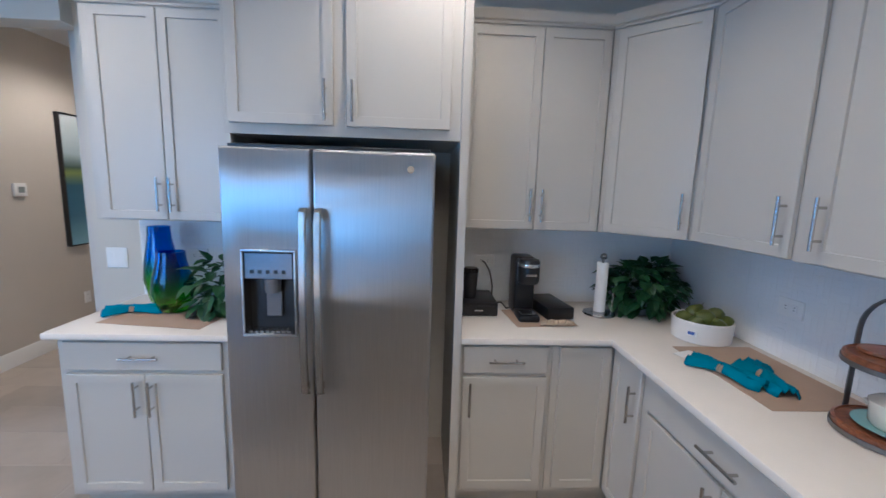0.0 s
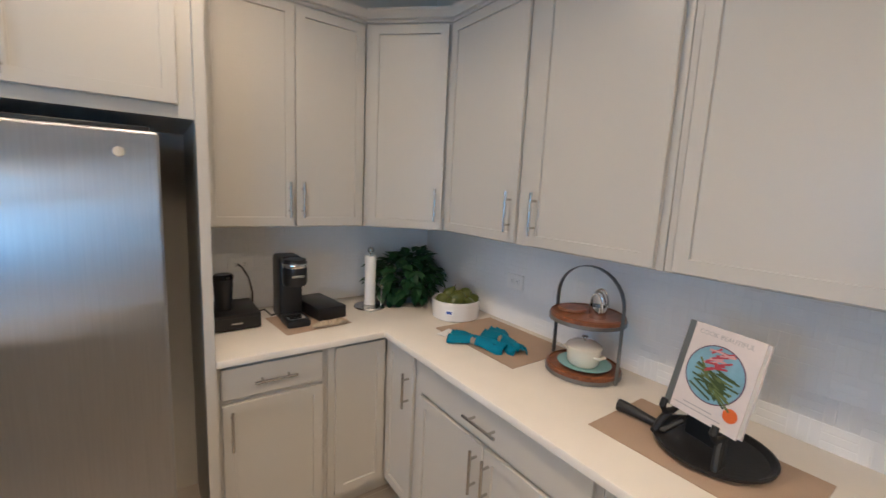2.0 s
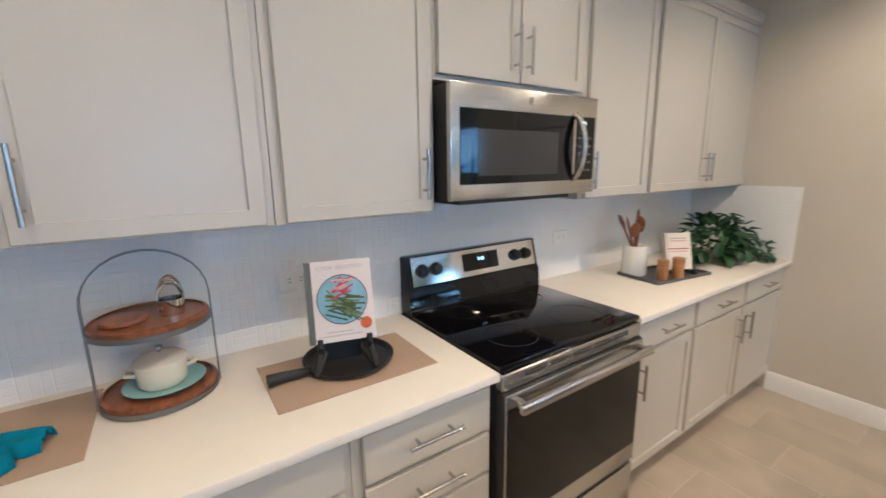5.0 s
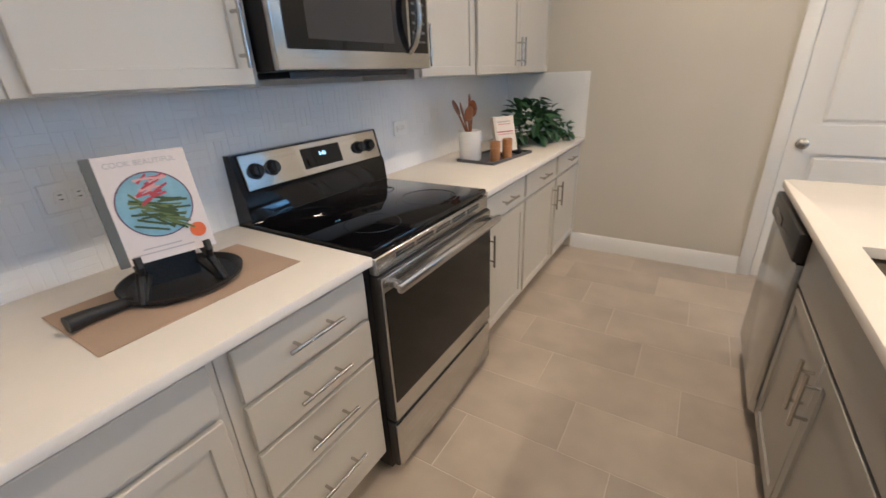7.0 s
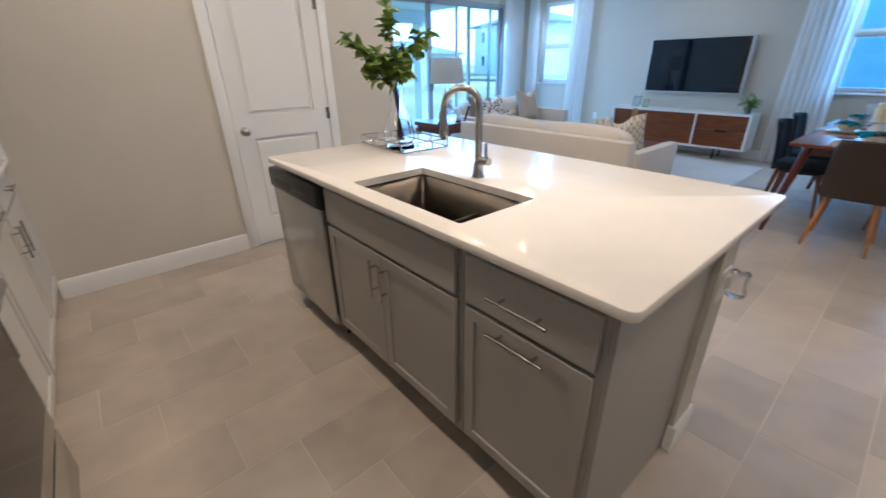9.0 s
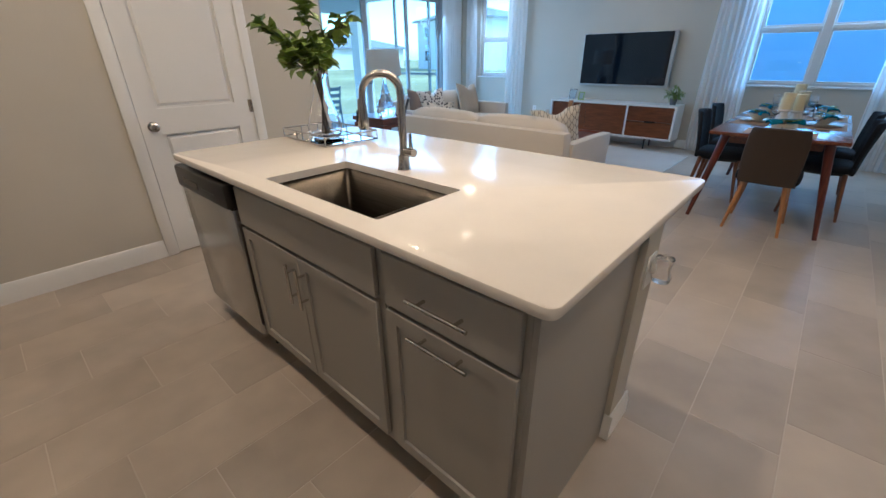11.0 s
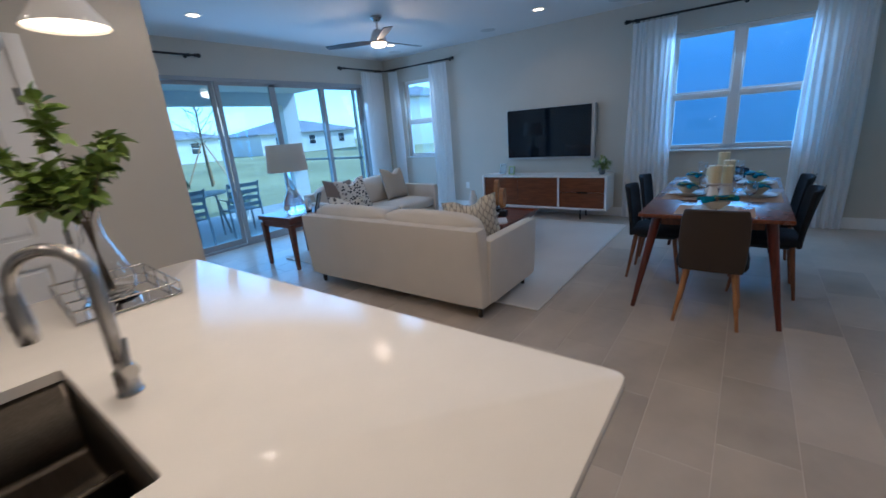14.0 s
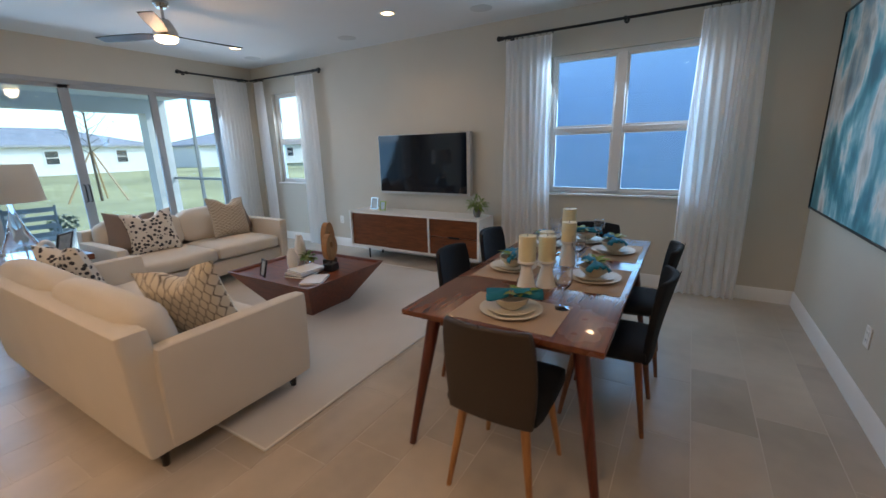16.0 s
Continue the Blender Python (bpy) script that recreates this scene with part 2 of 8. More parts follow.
def tube(bm, pts, r, n=10, r2=None):
    """A round bar along a line of points."""
    pts = [Vector(p) for p in pts]
    rings = []
    up = Vector((0.123, 0.31, 0.94)).normalized()
    for i, p in enumerate(pts):
        t = (pts[min(i + 1, len(pts) - 1)] - pts[max(i - 1, 0)]).normalized()
        a = t.cross(up).normalized()
        b = t.cross(a).normalized()
        up = a.cross(t).normalized()
        rad = r if r2 is None else r + (r2 - r) * i / (len(pts) - 1)
        rings.append([bm.verts.new(p + rad * (math.cos(2 * math.pi * k / n) * a + math.sin(2 * math.pi * k / n) * b)) for k in range(n)])
    for a, b in zip(rings, rings[1:]):
        for k in range(n):
            bm.faces.new((a[k], a[(k + 1) % n], b[(k + 1) % n], b[k]))
    bm.faces.new(rings[0][::-1])
    bm.faces.new(rings[-1])
    bmesh.ops.recalc_face_normals(bm, faces=bm.faces)
    return bm


def link(name, bm, material, smooth=True):
    me = bpy.data.meshes.new(name)
    bm.to_mesh(me)
    bm.free()
    me.materials.append(material)
    if smooth:
        for p in me.polygons:
            p.use_smooth = True
        me.set_sharp_from_angle(angle=radians(38))
    return new(name, me)


def part(name, bm, material, parent, label=""):
    ob = link(name, bm, material)
    ob.parent = parent
    if label:
        ob["label"] = label
    return ob


def thing(name, m, label, category, group=""):
    ob = new(name)
    ob.empty_display_size = 0.1
    ob.matrix_world = m
    return tagged(ob, label, category, group)


def solid(name, bm, material, label, category, m=None, group=""):
    ob = link(name, bm, material)
    if m is not None:
        ob.matrix_world = m
    return tagged(ob, label, category, group)


def structure(name, bm, material, label="", category=""):
    ob = link(name, bm, material)
    return tagged(ob, label, category or name.split("_")[0], kind="structure")

# ---------------------------------------------------------------- the shell
XE, XW, YN, YS, ZC = 1.85, -6.53, 2.85, -4.52, 2.79   # east, west, kitchen north, south, ceiling
YD, YK, XK, XH = 2.77, -1.895, -1.50, -3.06              # dining north, kitchen south, its end, hall's west wall

structure("floor", bbox(XW - 0.2, XE + 0.2, YS - 0.2, 6.2, -0.12, -0.0012), GROUT, "greige porcelain floor with pale grout", "floor")
structure("ceiling", bbox(XW - 0.2, XE + 0.2, YS - 0.2, 6.2, ZC, ZC + 0.15), CEIL, "white textured plaster ceiling", "ceiling")
structure("wall_east", bbox(XE, XE + 0.15, YK - 0.2, YN + 0.15, 0, ZC), WALL, "warm beige painted kitchen wall", "wall")
structure("wall_north_kitchen", bbox(-1.56, XE, YN, YN + 0.15, 0, ZC), WALL, "warm beige painted wall behind the fridge", "wall")
structure("wall_north_dining", bbox(XW, XH, YD, YD + 0.15, 0, ZC), WALL, "beige painted dining wall", "wall")
structure("wall_hall_header", bbox(XH, -1.56, YD, YN + 0.06, 2.37, ZC), WALL, "painted header over the hall opening", "wall")
structure("wall_hall_west", bbox(XH - 0.15, XH, YD + 0.15, 6.2, 0, ZC), HALLWALL, "beige painted hall wall", "wall")
structure("wall_hall_east", bbox(-1.71, -1.56, YN + 0.15, 6.2, 0, ZC), HALLWALL, "beige painted hall wall", "wall")
structure("wall_hall_end", bbox(XH, -1.71, 6.05, 6.2, 0, ZC), HALLWALL, "beige painted end wall of the hall", "wall")


def wall_with_holes(name, x0, x1, holes, place, label):
    """A wall along local x, 0.15 thick; holes are (x0, x1, z0, z1)."""
    bm = bmesh.new()
    x = x0
    for a, b, c, d in sorted(holes):
        box(bm, x, a, 0, 0.15, 0, ZC)
        if c > 0:
            box(bm, a, b, 0, 0.15, 0, c)
        box(bm, a, b, 0, 0.15, d, ZC)
        x = b
    box(bm, x, x1, 0, 0.15, 0, ZC)
    bm.transform(place)
    structure(name, bm, WALL, label, "wall")


# the pantry wall with its door opening; local x runs to the west
DX0, DX1 = -0.78, -0.02
wall_with_holes("wall_south_kitchen", -XE, -XK, [(-DX1 - 0.012, -DX0 + 0.012, 0, 2.05)], pose(0, YK, 0, 0, 0, 180), "warm beige painted wall with a white door")
structure("wall_pantry_side", bbox(XK, XK + 0.15, YS, YK - 0.15, 0, ZC), WALL, "beige painted side wall", "wall")
structure("wall_pantry_back", bbox(XK, XE, YK - 1.3, YK - 1.15, 0, ZC), WALL, "plain wall behind the door", "wall")
# the patio wall
SX0, SX1, SZ = -5.93, -2.30, 2.35
wall_with_holes("wall_south", -XK, -XW, [(-SX1, -SX0, 0, SZ)], pose(0, YS, 0, 0, 0, 180), "beige painted wall round the sliding doors")
# the television wall with two windows; local x runs to the north
W1, W2 = (0.49, 1.87, 0.945, 2.36), (-4.06, -3.41, 0.97, 2.36)
wall_with_holes("wall_west", YS - 0.15, YD + 0.15, [W1, W2], pose(XW, 0, 0, 0, 0, 90), "beige painted television wall")


def run(name, pts, h=0.13, t=0.014, m=None):
    """Skirting along straight stretches: (x0, y0, x1, y1, nx, ny)."""
    for x0, y0, x1, y1, nx, ny in pts:
        bm = bmesh.new()
        d = Vector((x1 - x0, y1 - y0, 0))
        prof = [(0, 0), (t, 0), (t, h - 0.035), (t * 0.7, h - 0.022), (t * 0.55, h - 0.006), (t * 0.3, h), (0, h)]
        a = [bm.verts.new((x0 + nx * u, y0 + ny * u, z)) for u, z in prof]
        b = [bm.verts.new((x1 + nx * u, y1 + ny * u, z)) for u, z in prof]
        for k in range(len(prof)):
            k2 = (k + 1) % len(prof)
            bm.faces.new((a[k], a[k2], b[k2], b[k]))
        bm.faces.new(a)
        bm.faces.new(b[::-1])
        bmesh.ops.recalc_face_normals(bm, faces=bm.faces)
        structure(name, bm, TRIM, "white painted moulded skirting", "baseboard")


run("baseboard", [(1.24, YK, 0.055, YK, 0, 1), (-0.86, YK, XK, YK, 0, 1), (XK, YK, XK, YS, -1, 0), (XK, YS, -2.3, YS, 0, 1), (-5.93, YS, XW, YS, 0, 1),
                  (XW, YS, XW, YD, 1, 0), (XW, YD, XH, YD, 0, -1), (XH, YD, XH, 6.05, 1, 0)])

# ---- door in the pantry wall
door = thing("door_1", pose(DX0, YK - 0.03, 0), "white two-panel interior door, closed, with nickel knob", "door")
door["kind"] = "structure"


DW, DH = DX1 - DX0, 2.03
bm = bmesh.new()
holes = [(0.12, DW - 0.12, 0.22, 0.86), (0.12, DW - 0.12, 1.03, DH - 0.12)]
box(bm, 0, 0.12, -0.005, 0.035, 0.01, DH)
box(bm, DW - 0.12, DW, -0.005, 0.035, 0.01, DH)
box(bm, 0.12, DW - 0.12, -0.005, 0.035, 0.01, 0.22)
box(bm, 0.12, DW - 0.12, -0.005, 0.035, 0.86, 1.03)
box(bm, 0.12, DW - 0.12, -0.005, 0.035, DH - 0.12, DH)
part("leaf", bm, TRIM, door)
for x0, x1, z0, z1 in holes:
    bm = bbox(x0, x1, 0.0, 0.017, z0, z1)
    f = max(bm.faces, key=lambda f: f.normal.y)
    bmesh.ops.inset_region(bm, faces=[f], thickness=0.024)
    bmesh.ops.inset_region(bm, faces=[f], thickness=0.022)
    for v in f.verts:
        v.co.y += 0.013
    part("panel", bm, TRIM, door)
bm = bmesh.new()
lathe(bm, [(0, 0), (0.032, 0), (0.032, 0.006), (0.012, 0.012), (0.011, 0.03), (0.022, 0.038), (0.028, 0.05), (0.027, 0.06), (0.018, 0.068), (0, 0.07)])
bm.transform(pose(DW - 0.07, 0.035, 0.92, -90))
part("knob", bm, NICKEL, door, "brushed nickel round knob")
for z in (0.25, 1.0, 1.80):
    bm = bmesh.new()
    cyl(bm, (-0.004, 0.042, z - 0.045), (-0.004, 0.042, z + 0.045), 0.007, n=10)
    box(bm, -0.012, 0.02, 0.034, 0.037, z - 0.045, z + 0.045)
    part("hinge", bm, NICKEL, door, "brushed nickel hinge")
bm = bmesh.new()
for x0, x1 in ((DX0 - 0.012, DX0 - 0.002), (DX1 + 0.002, DX1 + 0.012)):
    box(bm, x0, x1, YK - 0.14, YK + 0.002, 0, 2.04)
box(bm, DX0 - 0.012, DX1 + 0.012, YK - 0.14, YK + 0.002, 2.035, 2.048)
structure("door_jamb_1", bm, TRIM, "white painted door jamb", "trim")
for x0, x1, z0, z1 in ((DX0 - 0.082, DX0 - 0.008, 0, 2.12), (DX1 + 0.008, DX1 + 0.082, 0, 2.12), (DX0 - 0.008, DX1 + 0.008, 2.046, 2.12)):
    bm = bbox(x0, x1, YK, YK + 0.018, z0, z1, bev=0.006, seg=2)
    structure("door_casing_1", bm, TRIM, "white painted door casing", "trim")


# ---- windows
def hung_window(name, y0, y1, z0, z1, units):
    w = thing(name, pose(XW, (y0 + y1) / 2, z0), "white vinyl single-hung window", "window")
    w["kind"] = "structure"
    hw = (y1 - y0) / 2
    h = z1 - z0
    bm = bmesh.new()
    for a, b, c, d in ((-hw, -hw + 0.035, 0, h), (hw - 0.035, hw, 0, h), (-hw + 0.035, hw - 0.035, h - 0.035, h), (-hw + 0.035, hw - 0.035, 0, 0.035)):
        box(bm, -0.13, -0.06, a, b, c, d, bev=0.004)
    part("window_frame", bm, TRIM, w)
    step = 2 * hw / units
    for k in range(units):
        a, b = -hw + k * step + 0.035 * (k == 0), -hw + (k + 1) * step - 0.035 * (k == units - 1)
        if k:
            part("mullion", bbox(-0.135, -0.04, a - 0.045, a + 0.045, 0.035, h - 0.035, bev=0.004), TRIM, w)
        a2, b2 = a + 0.045 * (k > 0), b - 0.045 * (k < units - 1)
        mid = h * 0.47
        part("meeting_rail", bbox(-0.12, -0.05, a2, b2, mid - 0.025, mid + 0.025, bev=0.004), TRIM, w)
        for c, d, x in ((0.035, mid - 0.025, -0.085), (mid + 0.025, h - 0.035, -0.1)):
            bm = bmesh.new()
            for q in ((a2, a2 + 0.022, c, d), (b2 - 0.022, b2, c, d), (a2 + 0.022, b2 - 0.022, c, c + 0.022), (a2 + 0.022, b2 - 0.022, d - 0.022, d)):
                box(bm, x - 0.012, x + 0.02, *q)
            sash = part("sash", bm, TRIM, w)
            p = part("pane", bbox(x - 0.002, x + 0.002, a2 + 0.02, b2 - 0.02, c + 0.02, d - 0.02), PANE, sash)
            p.visible_shadow = False
    part("window_sill", bbox(-0.06, 0.03, -hw - 0.03, hw + 0.03, -0.022, 0.0, bev=0.006, seg=2), TRIM, w, "white marble-look sill")


hung_window("window_1", *W1, 2)
hung_window("window_2", *W2, 1)

# ---- sliding patio door: four panels
ALU = mat("grey_aluminium", (0.36, 0.37, 0.38), 0.45, bump=0.01)
slider = thing("sliding_door_1", pose((SX0 + SX1) / 2, YS - 0.06, 0), "four-panel sliding glass patio door in grey aluminium", "sliding door")
slider["kind"] = "structure"
sw = (SX1 - SX0) / 2
bm = bmesh.new()
box(bm, -sw, -sw + 0.045, -0.07, 0.05, 0, SZ)
box(bm, sw - 0.045, sw, -0.07, 0.05, 0, SZ)
box(bm, -sw + 0.045, sw - 0.045, -0.07, 0.05, SZ - 0.05, SZ)
box(bm, -sw + 0.045, sw - 0.045, -0.07, 0.05, 0, 0.03)
part("door_frame", bm, ALU, slider)
edges = [SX1 - 0.04, -3.20, -4.06, -5.02, SX0 + 0.04]
for k in range(4):
    b, a = edges[k] - (SX0 + SX1) / 2, edges[k + 1] - (SX0 + SX1) / 2
    o = 0.0 if k in (0, 3) else 0.045
    if k in (1,):
        a -= 0.05
    if k in (2,):
        b += 0.05
    bm = bmesh.new()
    s = 0.055
    for q in ((a, a + s, 0.03, SZ - 0.05), (b - s, b, 0.03, SZ - 0.05)):
        box(bm, q[0], q[1], -0.05 + o, -0.012 + o, q[2], q[3], bev=0.003)
    box(bm, a + s, b - s, -0.05 + o, -0.012 + o, 0.03, 0.11)
    box(bm, a + s, b - s, -0.05 + o, -0.012 + o, SZ - 0.095, SZ - 0.05)
    leaf = part("door_panel", bm, ALU, slider)
    p = part("pane", bbox(a + s - 0.005, b - s + 0.005, -0.033 + o, -0.029 + o, 0.105, SZ - 0.09), PANE, leaf)
    p.visible_shadow = False
    if k in (1, 2):
        x = b - 0.03 if k == 1 else a + 0.03
        x = (b - 0.028) if k == 2 else (a + 0.028)
        bm = bmesh.new()
        tube(bm, [(x, -0.01 + o, 0.92), (x, 0.03 + o, 0.93), (x, 0.03 + o, 1.12), (x, -0.01 + o, 1.13)], 0.008, 8)
        part("handle", bm, BLACK, leaf)

# ---------------------------------------------------------------- cabinets


def bar_pull(parent, x, z, y, length, upright=True):
    bm = bmesh.new()
    h = length / 2
    if upright:
        cyl(bm, (x, y - 0.032, z - h), (x, y - 0.032, z + h), 0.0058, n=12)
        for s in (-1, 1):
            cyl(bm, (x, y, z + s * h * 0.62), (x, y - 0.030, z + s * h * 0.62), 0.0048, n=10)
    else:
        cyl(bm, (x - h, y - 0.032, z), (x + h, y - 0.032, z), 0.0058, n=12)
        for s in (-1, 1):
            cyl(bm, (x + s * h * 0.62, y, z), (x + s * h * 0.62, y - 0.030, z), 0.0048, n=10)
    part("handle", bm, NICKEL, parent, "brushed nickel bar pull")


def front(parent, kind, x0, x1, z0, z1, y, material, pull=None):
    """A door or drawer front; y is the face of the carcass, the front stands before it."""
    t = 0.019
    bm = bbox(x0, x1, y - t, y - 0.0015, z0, z1, bev=0.0025)
    if kind == "door":
        f = min((f for f in bm.faces if f.normal.y < -0.9), key=lambda f: -f.calc_area())
        bmesh.ops.inset_region(bm, faces=[f], thickness=0.056)
        r = bmesh.ops.inset_region(bm, faces=[f], thickness=0.0025)
        for v in f.verts:
            v.co.y += 0.008
    ob = part("door" if kind == "door" else "drawer_front", bm, material, parent)
    if pull:
        how, px, pz, ln = pull
        bar_pull(ob, px, pz, y - t, ln, how == "v")
    return ob


def carcass(parent, w, d, z0, h, toe, material):
    """Box with a face frame standing slightly proud at its front edges."""
    bm = bmesh.new()
    lo = z0 + (0.105 if toe else 0)
    box(bm, 0, w, -d, 0, lo, z0 + h, bev=0.0015)
    part("body", bm, material, parent)
    if toe:
        part("toe_kick", bbox(0.002, w - 0.002, -d + 0.075, -0.02, z0, lo + 0.002), TOESHADE if toe == 2 else material, parent)


def cabinet(name, m, w, d, z0, h, fronts, label, toe=0, material=None, group=""):
    material = material or CAB
    ob = thing(name, m, label, "cabinet", group)
    carcass(ob, w, d, z0, h, toe, material)
    for f in fronts:
        kind, x0, x1, a, b, *p = f
        front(ob, kind, x0, x1, a, b, -d, material, p[0] if p else None)
    return ob


ZB, ZT = 1.38, 2.38           # upper cabinets: underside and top
UP = 0.30                      # depth of upper carcass
DB = 0.60                      # depth of base carcass
LAB_U = "greige painted shaker wall cabinet with nickel pulls"
LAB_B = "greige painted shaker base cabinet with nickel pulls"


def upper_pair(w, mid=None, g=0.012):
    """Two doors meeting in the middle, pulls beside the joint."""
    c = w / 2 if mid is None else mid
    z0, z1 = ZB + 0.006, ZT - 0.012
    return [("door", g, c - 0.002, z0, z1, ("v", c - 0.03, ZB + 0.13, 0.165)), ("door", c + 0.002, w - g, z0, z1, ("v", c + 0.03, ZB + 0.13, 0.165))]


# fridge wall, west to east
cabinet("wall_cabinet", pose(-1.30, YN - 0.002, 0), 0.778, UP, ZB, ZT - ZB, upper_pair(0.72, 0.357, 0.042), LAB_U + " over the side counter", group="wall cabinets")
cabinet("base_cabinet", pose(-1.29, YN - 0.002, 0), 0.768, DB, 0, 0.883,
        [("drawer", 0.033, 0.713, 0.735, 0.865, ("h", 0.372, 0.80, 0.165)),
         ("door", 0.033, 0.371, 0.135, 0.715, ("v", 0.341, 0.61, 0.165)), ("door", 0.375, 0.713, 0.135, 0.715, ("v", 0.405, 0.61, 0.165))], LAB_B, toe=1, group="base cabinets")
of = cabinet("fridge_cabinet", pose(-0.52, YN - 0.002, 0), 1.02, 0.60, 1.785, 0.70,
             [("door", 0.022, 0.452, 1.828, 2.45, ("v", 0.422, 1.925, 0.165)), ("door", 0.506, 0.942, 1.828, 2.45, ("v", 0.534, 1.925, 0.165))],
             "deep greige shaker cabinet over the fridge", group="wall cabinets")
part("side_panel", bbox(0.986, 1.02, -0.655, 0, 0, 1.785), CAB, of)
part("side_panel", bbox(0.986, 1.02, -0.655, -0.6, 1.785, 2.485), CAB, of)
part("side_panel", bbox(0.0, 0.020, -0.60, 0, 0, 1.785), CAB, of)
cabinet("wall_cabinet", pose(0.502, YN - 0.002, 0), 0.735, UP, ZB, ZT - ZB, upper_pair(0.735, 0.385), LAB_U, group="wall cabinets")
cabinet("base_cabinet", pose(0.502, YN - 0.002, 0), 0.44, DB, 0, 0.883,
        [("drawer", 0.018, 0.415, 0.735, 0.865, ("h", 0.215, 0.80, 0.165)), ("door", 0.018, 0.415, 0.135, 0.715, ("v", 0.05, 0.615, 0.165))], LAB_B, toe=1, group="base cabinets")

# corner: diagonal wall cabinet and folding-door base cabinet
corner = thing("corner_wall_cabinet", pose(XE, YN, 0), "diagonal greige corner wall cabinet with one shaker door", "cabinet", "wall cabinets")
bm = bmesh.new()
A = [(-0.002, -0.002), (-0.611, -0.002), (-0.611, -UP - 0.002), (-UP - 0.002, -0.611), (-0.002, -0.611)]
lo = [bm.verts.new((x, y, ZB)) for x, y in A]
hi = [bm.verts.new((x, y, ZT)) for x, y in A]
bm.faces.new(lo[::-1])
bm.faces.new(hi)
for k in range(5):
    bm.faces.new((lo[k], lo[(k + 1) % 5], hi[(k + 1) % 5], hi[k]))
bmesh.ops.recalc_face_normals(bm, faces=bm.faces)
part("body", bm, CAB, corner)
dl = math.hypot(0.309, 0.309)
bm = bbox(0.03, dl - 0.018, -0.021, -0.0015, ZB + 0.006, ZT - 0.012, bev=0.0025)
f = min((f for f in bm.faces if f.normal.y < -0.9), key=lambda f: -f.calc_area())
bmesh.ops.inset_region(bm, faces=[f], thickness=0.056)
bmesh.ops.inset_region(bm, faces=[f], thickness=0.0025)
for v in f.verts:
    v.co.y += 0.008
place = pose(-0.611, -UP - 0.002, 0, 0, 0, -45)
bm.transform(place)
cd = part("door", bm, CAB, corner)
bm = bmesh.new()
x, z, y, h = dl - 0.05, ZB + 0.13, -0.021, 0.0825
cyl(bm, (x, y - 0.032, z - h), (x, y - 0.032, z + h), 0.0058, n=12)
for s in (-1, 1):
    cyl(bm, (x, y, z + s * h * 0.62), (x, y - 0.030, z + s * h * 0.62), 0.0048, n=10)
bm.transform(place)
part("handle", bm, NICKEL, cd, "brushed nickel bar pull")

cb = thing("corner_base_cabinet", pose(XE, YN, 0), "greige corner base cabinet with folding shaker doors", "cabinet", "base cabinets")
bm = bmesh.new()
A = [(-0.002, -0.002), (-0.906, -0.002), (-0.906, -DB - 0.002), (-DB - 0.002, -DB - 0.002), (-DB - 0.002, -0.906), (-0.002, -0.906)]
for z0, z1, o, mm, nm in ((0.105, 0.883, 0, CAB, "body"), (0, 0.107, 0.075, CAB, "toe_kick")):
    bm = bmesh.new()
    B = [(x + (o if x < -0.3 and x > -0.7 else 0), y + (o if y < -0.3 and y > -0.7 else 0)) for x, y in A]
    lo = [bm.verts.new((x, y, z0)) for x, y in B]
    hi = [bm.verts.new((x, y, z1)) for x, y in B]
    bm.faces.new(lo[::-1])
    bm.faces.new(hi)
    for k in range(6):
        bm.faces.new((lo[k], lo[(k + 1) % 6], hi[(k + 1) % 6], hi[k]))
    bmesh.ops.recalc_face_normals(bm, faces=bm.faces)
    part(nm, bm, mm, cb)
front(cb, "door", -0.875, -0.626, 0.135, 0.865, -DB - 0.002, CAB)
e = front(cb, "door", 0.024, 0.265, 0.135, 0.865, 0, CAB, ("v", 0.232, 0.70, 0.165))
for o in (e, *e.children):
    o.data.transform(pose(-DB - 0.002, -DB - 0.002, 0, 0, 0, -90))


def east(y):
    return pose(XE - 0.002, y, 0, 0, 0, -90)


def island_at(y):
    return pose(-0.535, y, 0, 0, 0, 90)


z0, z1 = ZB + 0.006, ZT - 0.012
cabinet("wall_cabinet", east(2.237), 1.10, UP, ZB, ZT - ZB,
        [("door", 0.012, 0.507, z0, z1, ("v", 0.475, ZB + 0.13, 0.165)), ("door", 0.578, 1.078, z0, z1, ("v", 0.61, ZB + 0.13, 0.165))], LAB_U, group="wall cabinets")
cabinet("wall_cabinet", east(1.135), 0.53, UP, ZB, ZT - ZB, [("door", 0.028, 0.507, z0, z1, ("v", 0.477, ZB + 0.13, 0.165))], LAB_U + " beside the microwave", group="wall cabinets")
cabinet("wall_cabinet", east(0.603), 0.77, UP, 1.82, ZT - 1.82,
        [("door", 0.012, 0.378, 1.838, z1, ("v", 0.35, 1.95, 0.165)), ("door", 0.384, 0.75, 1.838, z1, ("v", 0.412, 1.95, 0.165))], "short greige wall cabinet over the microwave", group="wall cabinets")
cabinet("wall_cabinet", east(-0.169), 0.55, UP, ZB, ZT - ZB, [("door", 0.03, 0.525, z0, z1, ("v", 0.06, ZB + 0.13, 0.165))], LAB_U, group="wall cabinets")
cabinet("wall_cabinet", east(-0.721), 1.226, UP, ZB, ZT - ZB, upper_pair(1.226, 0.60, 0.02), LAB_U + " at the wall's end", group="wall cabinets")
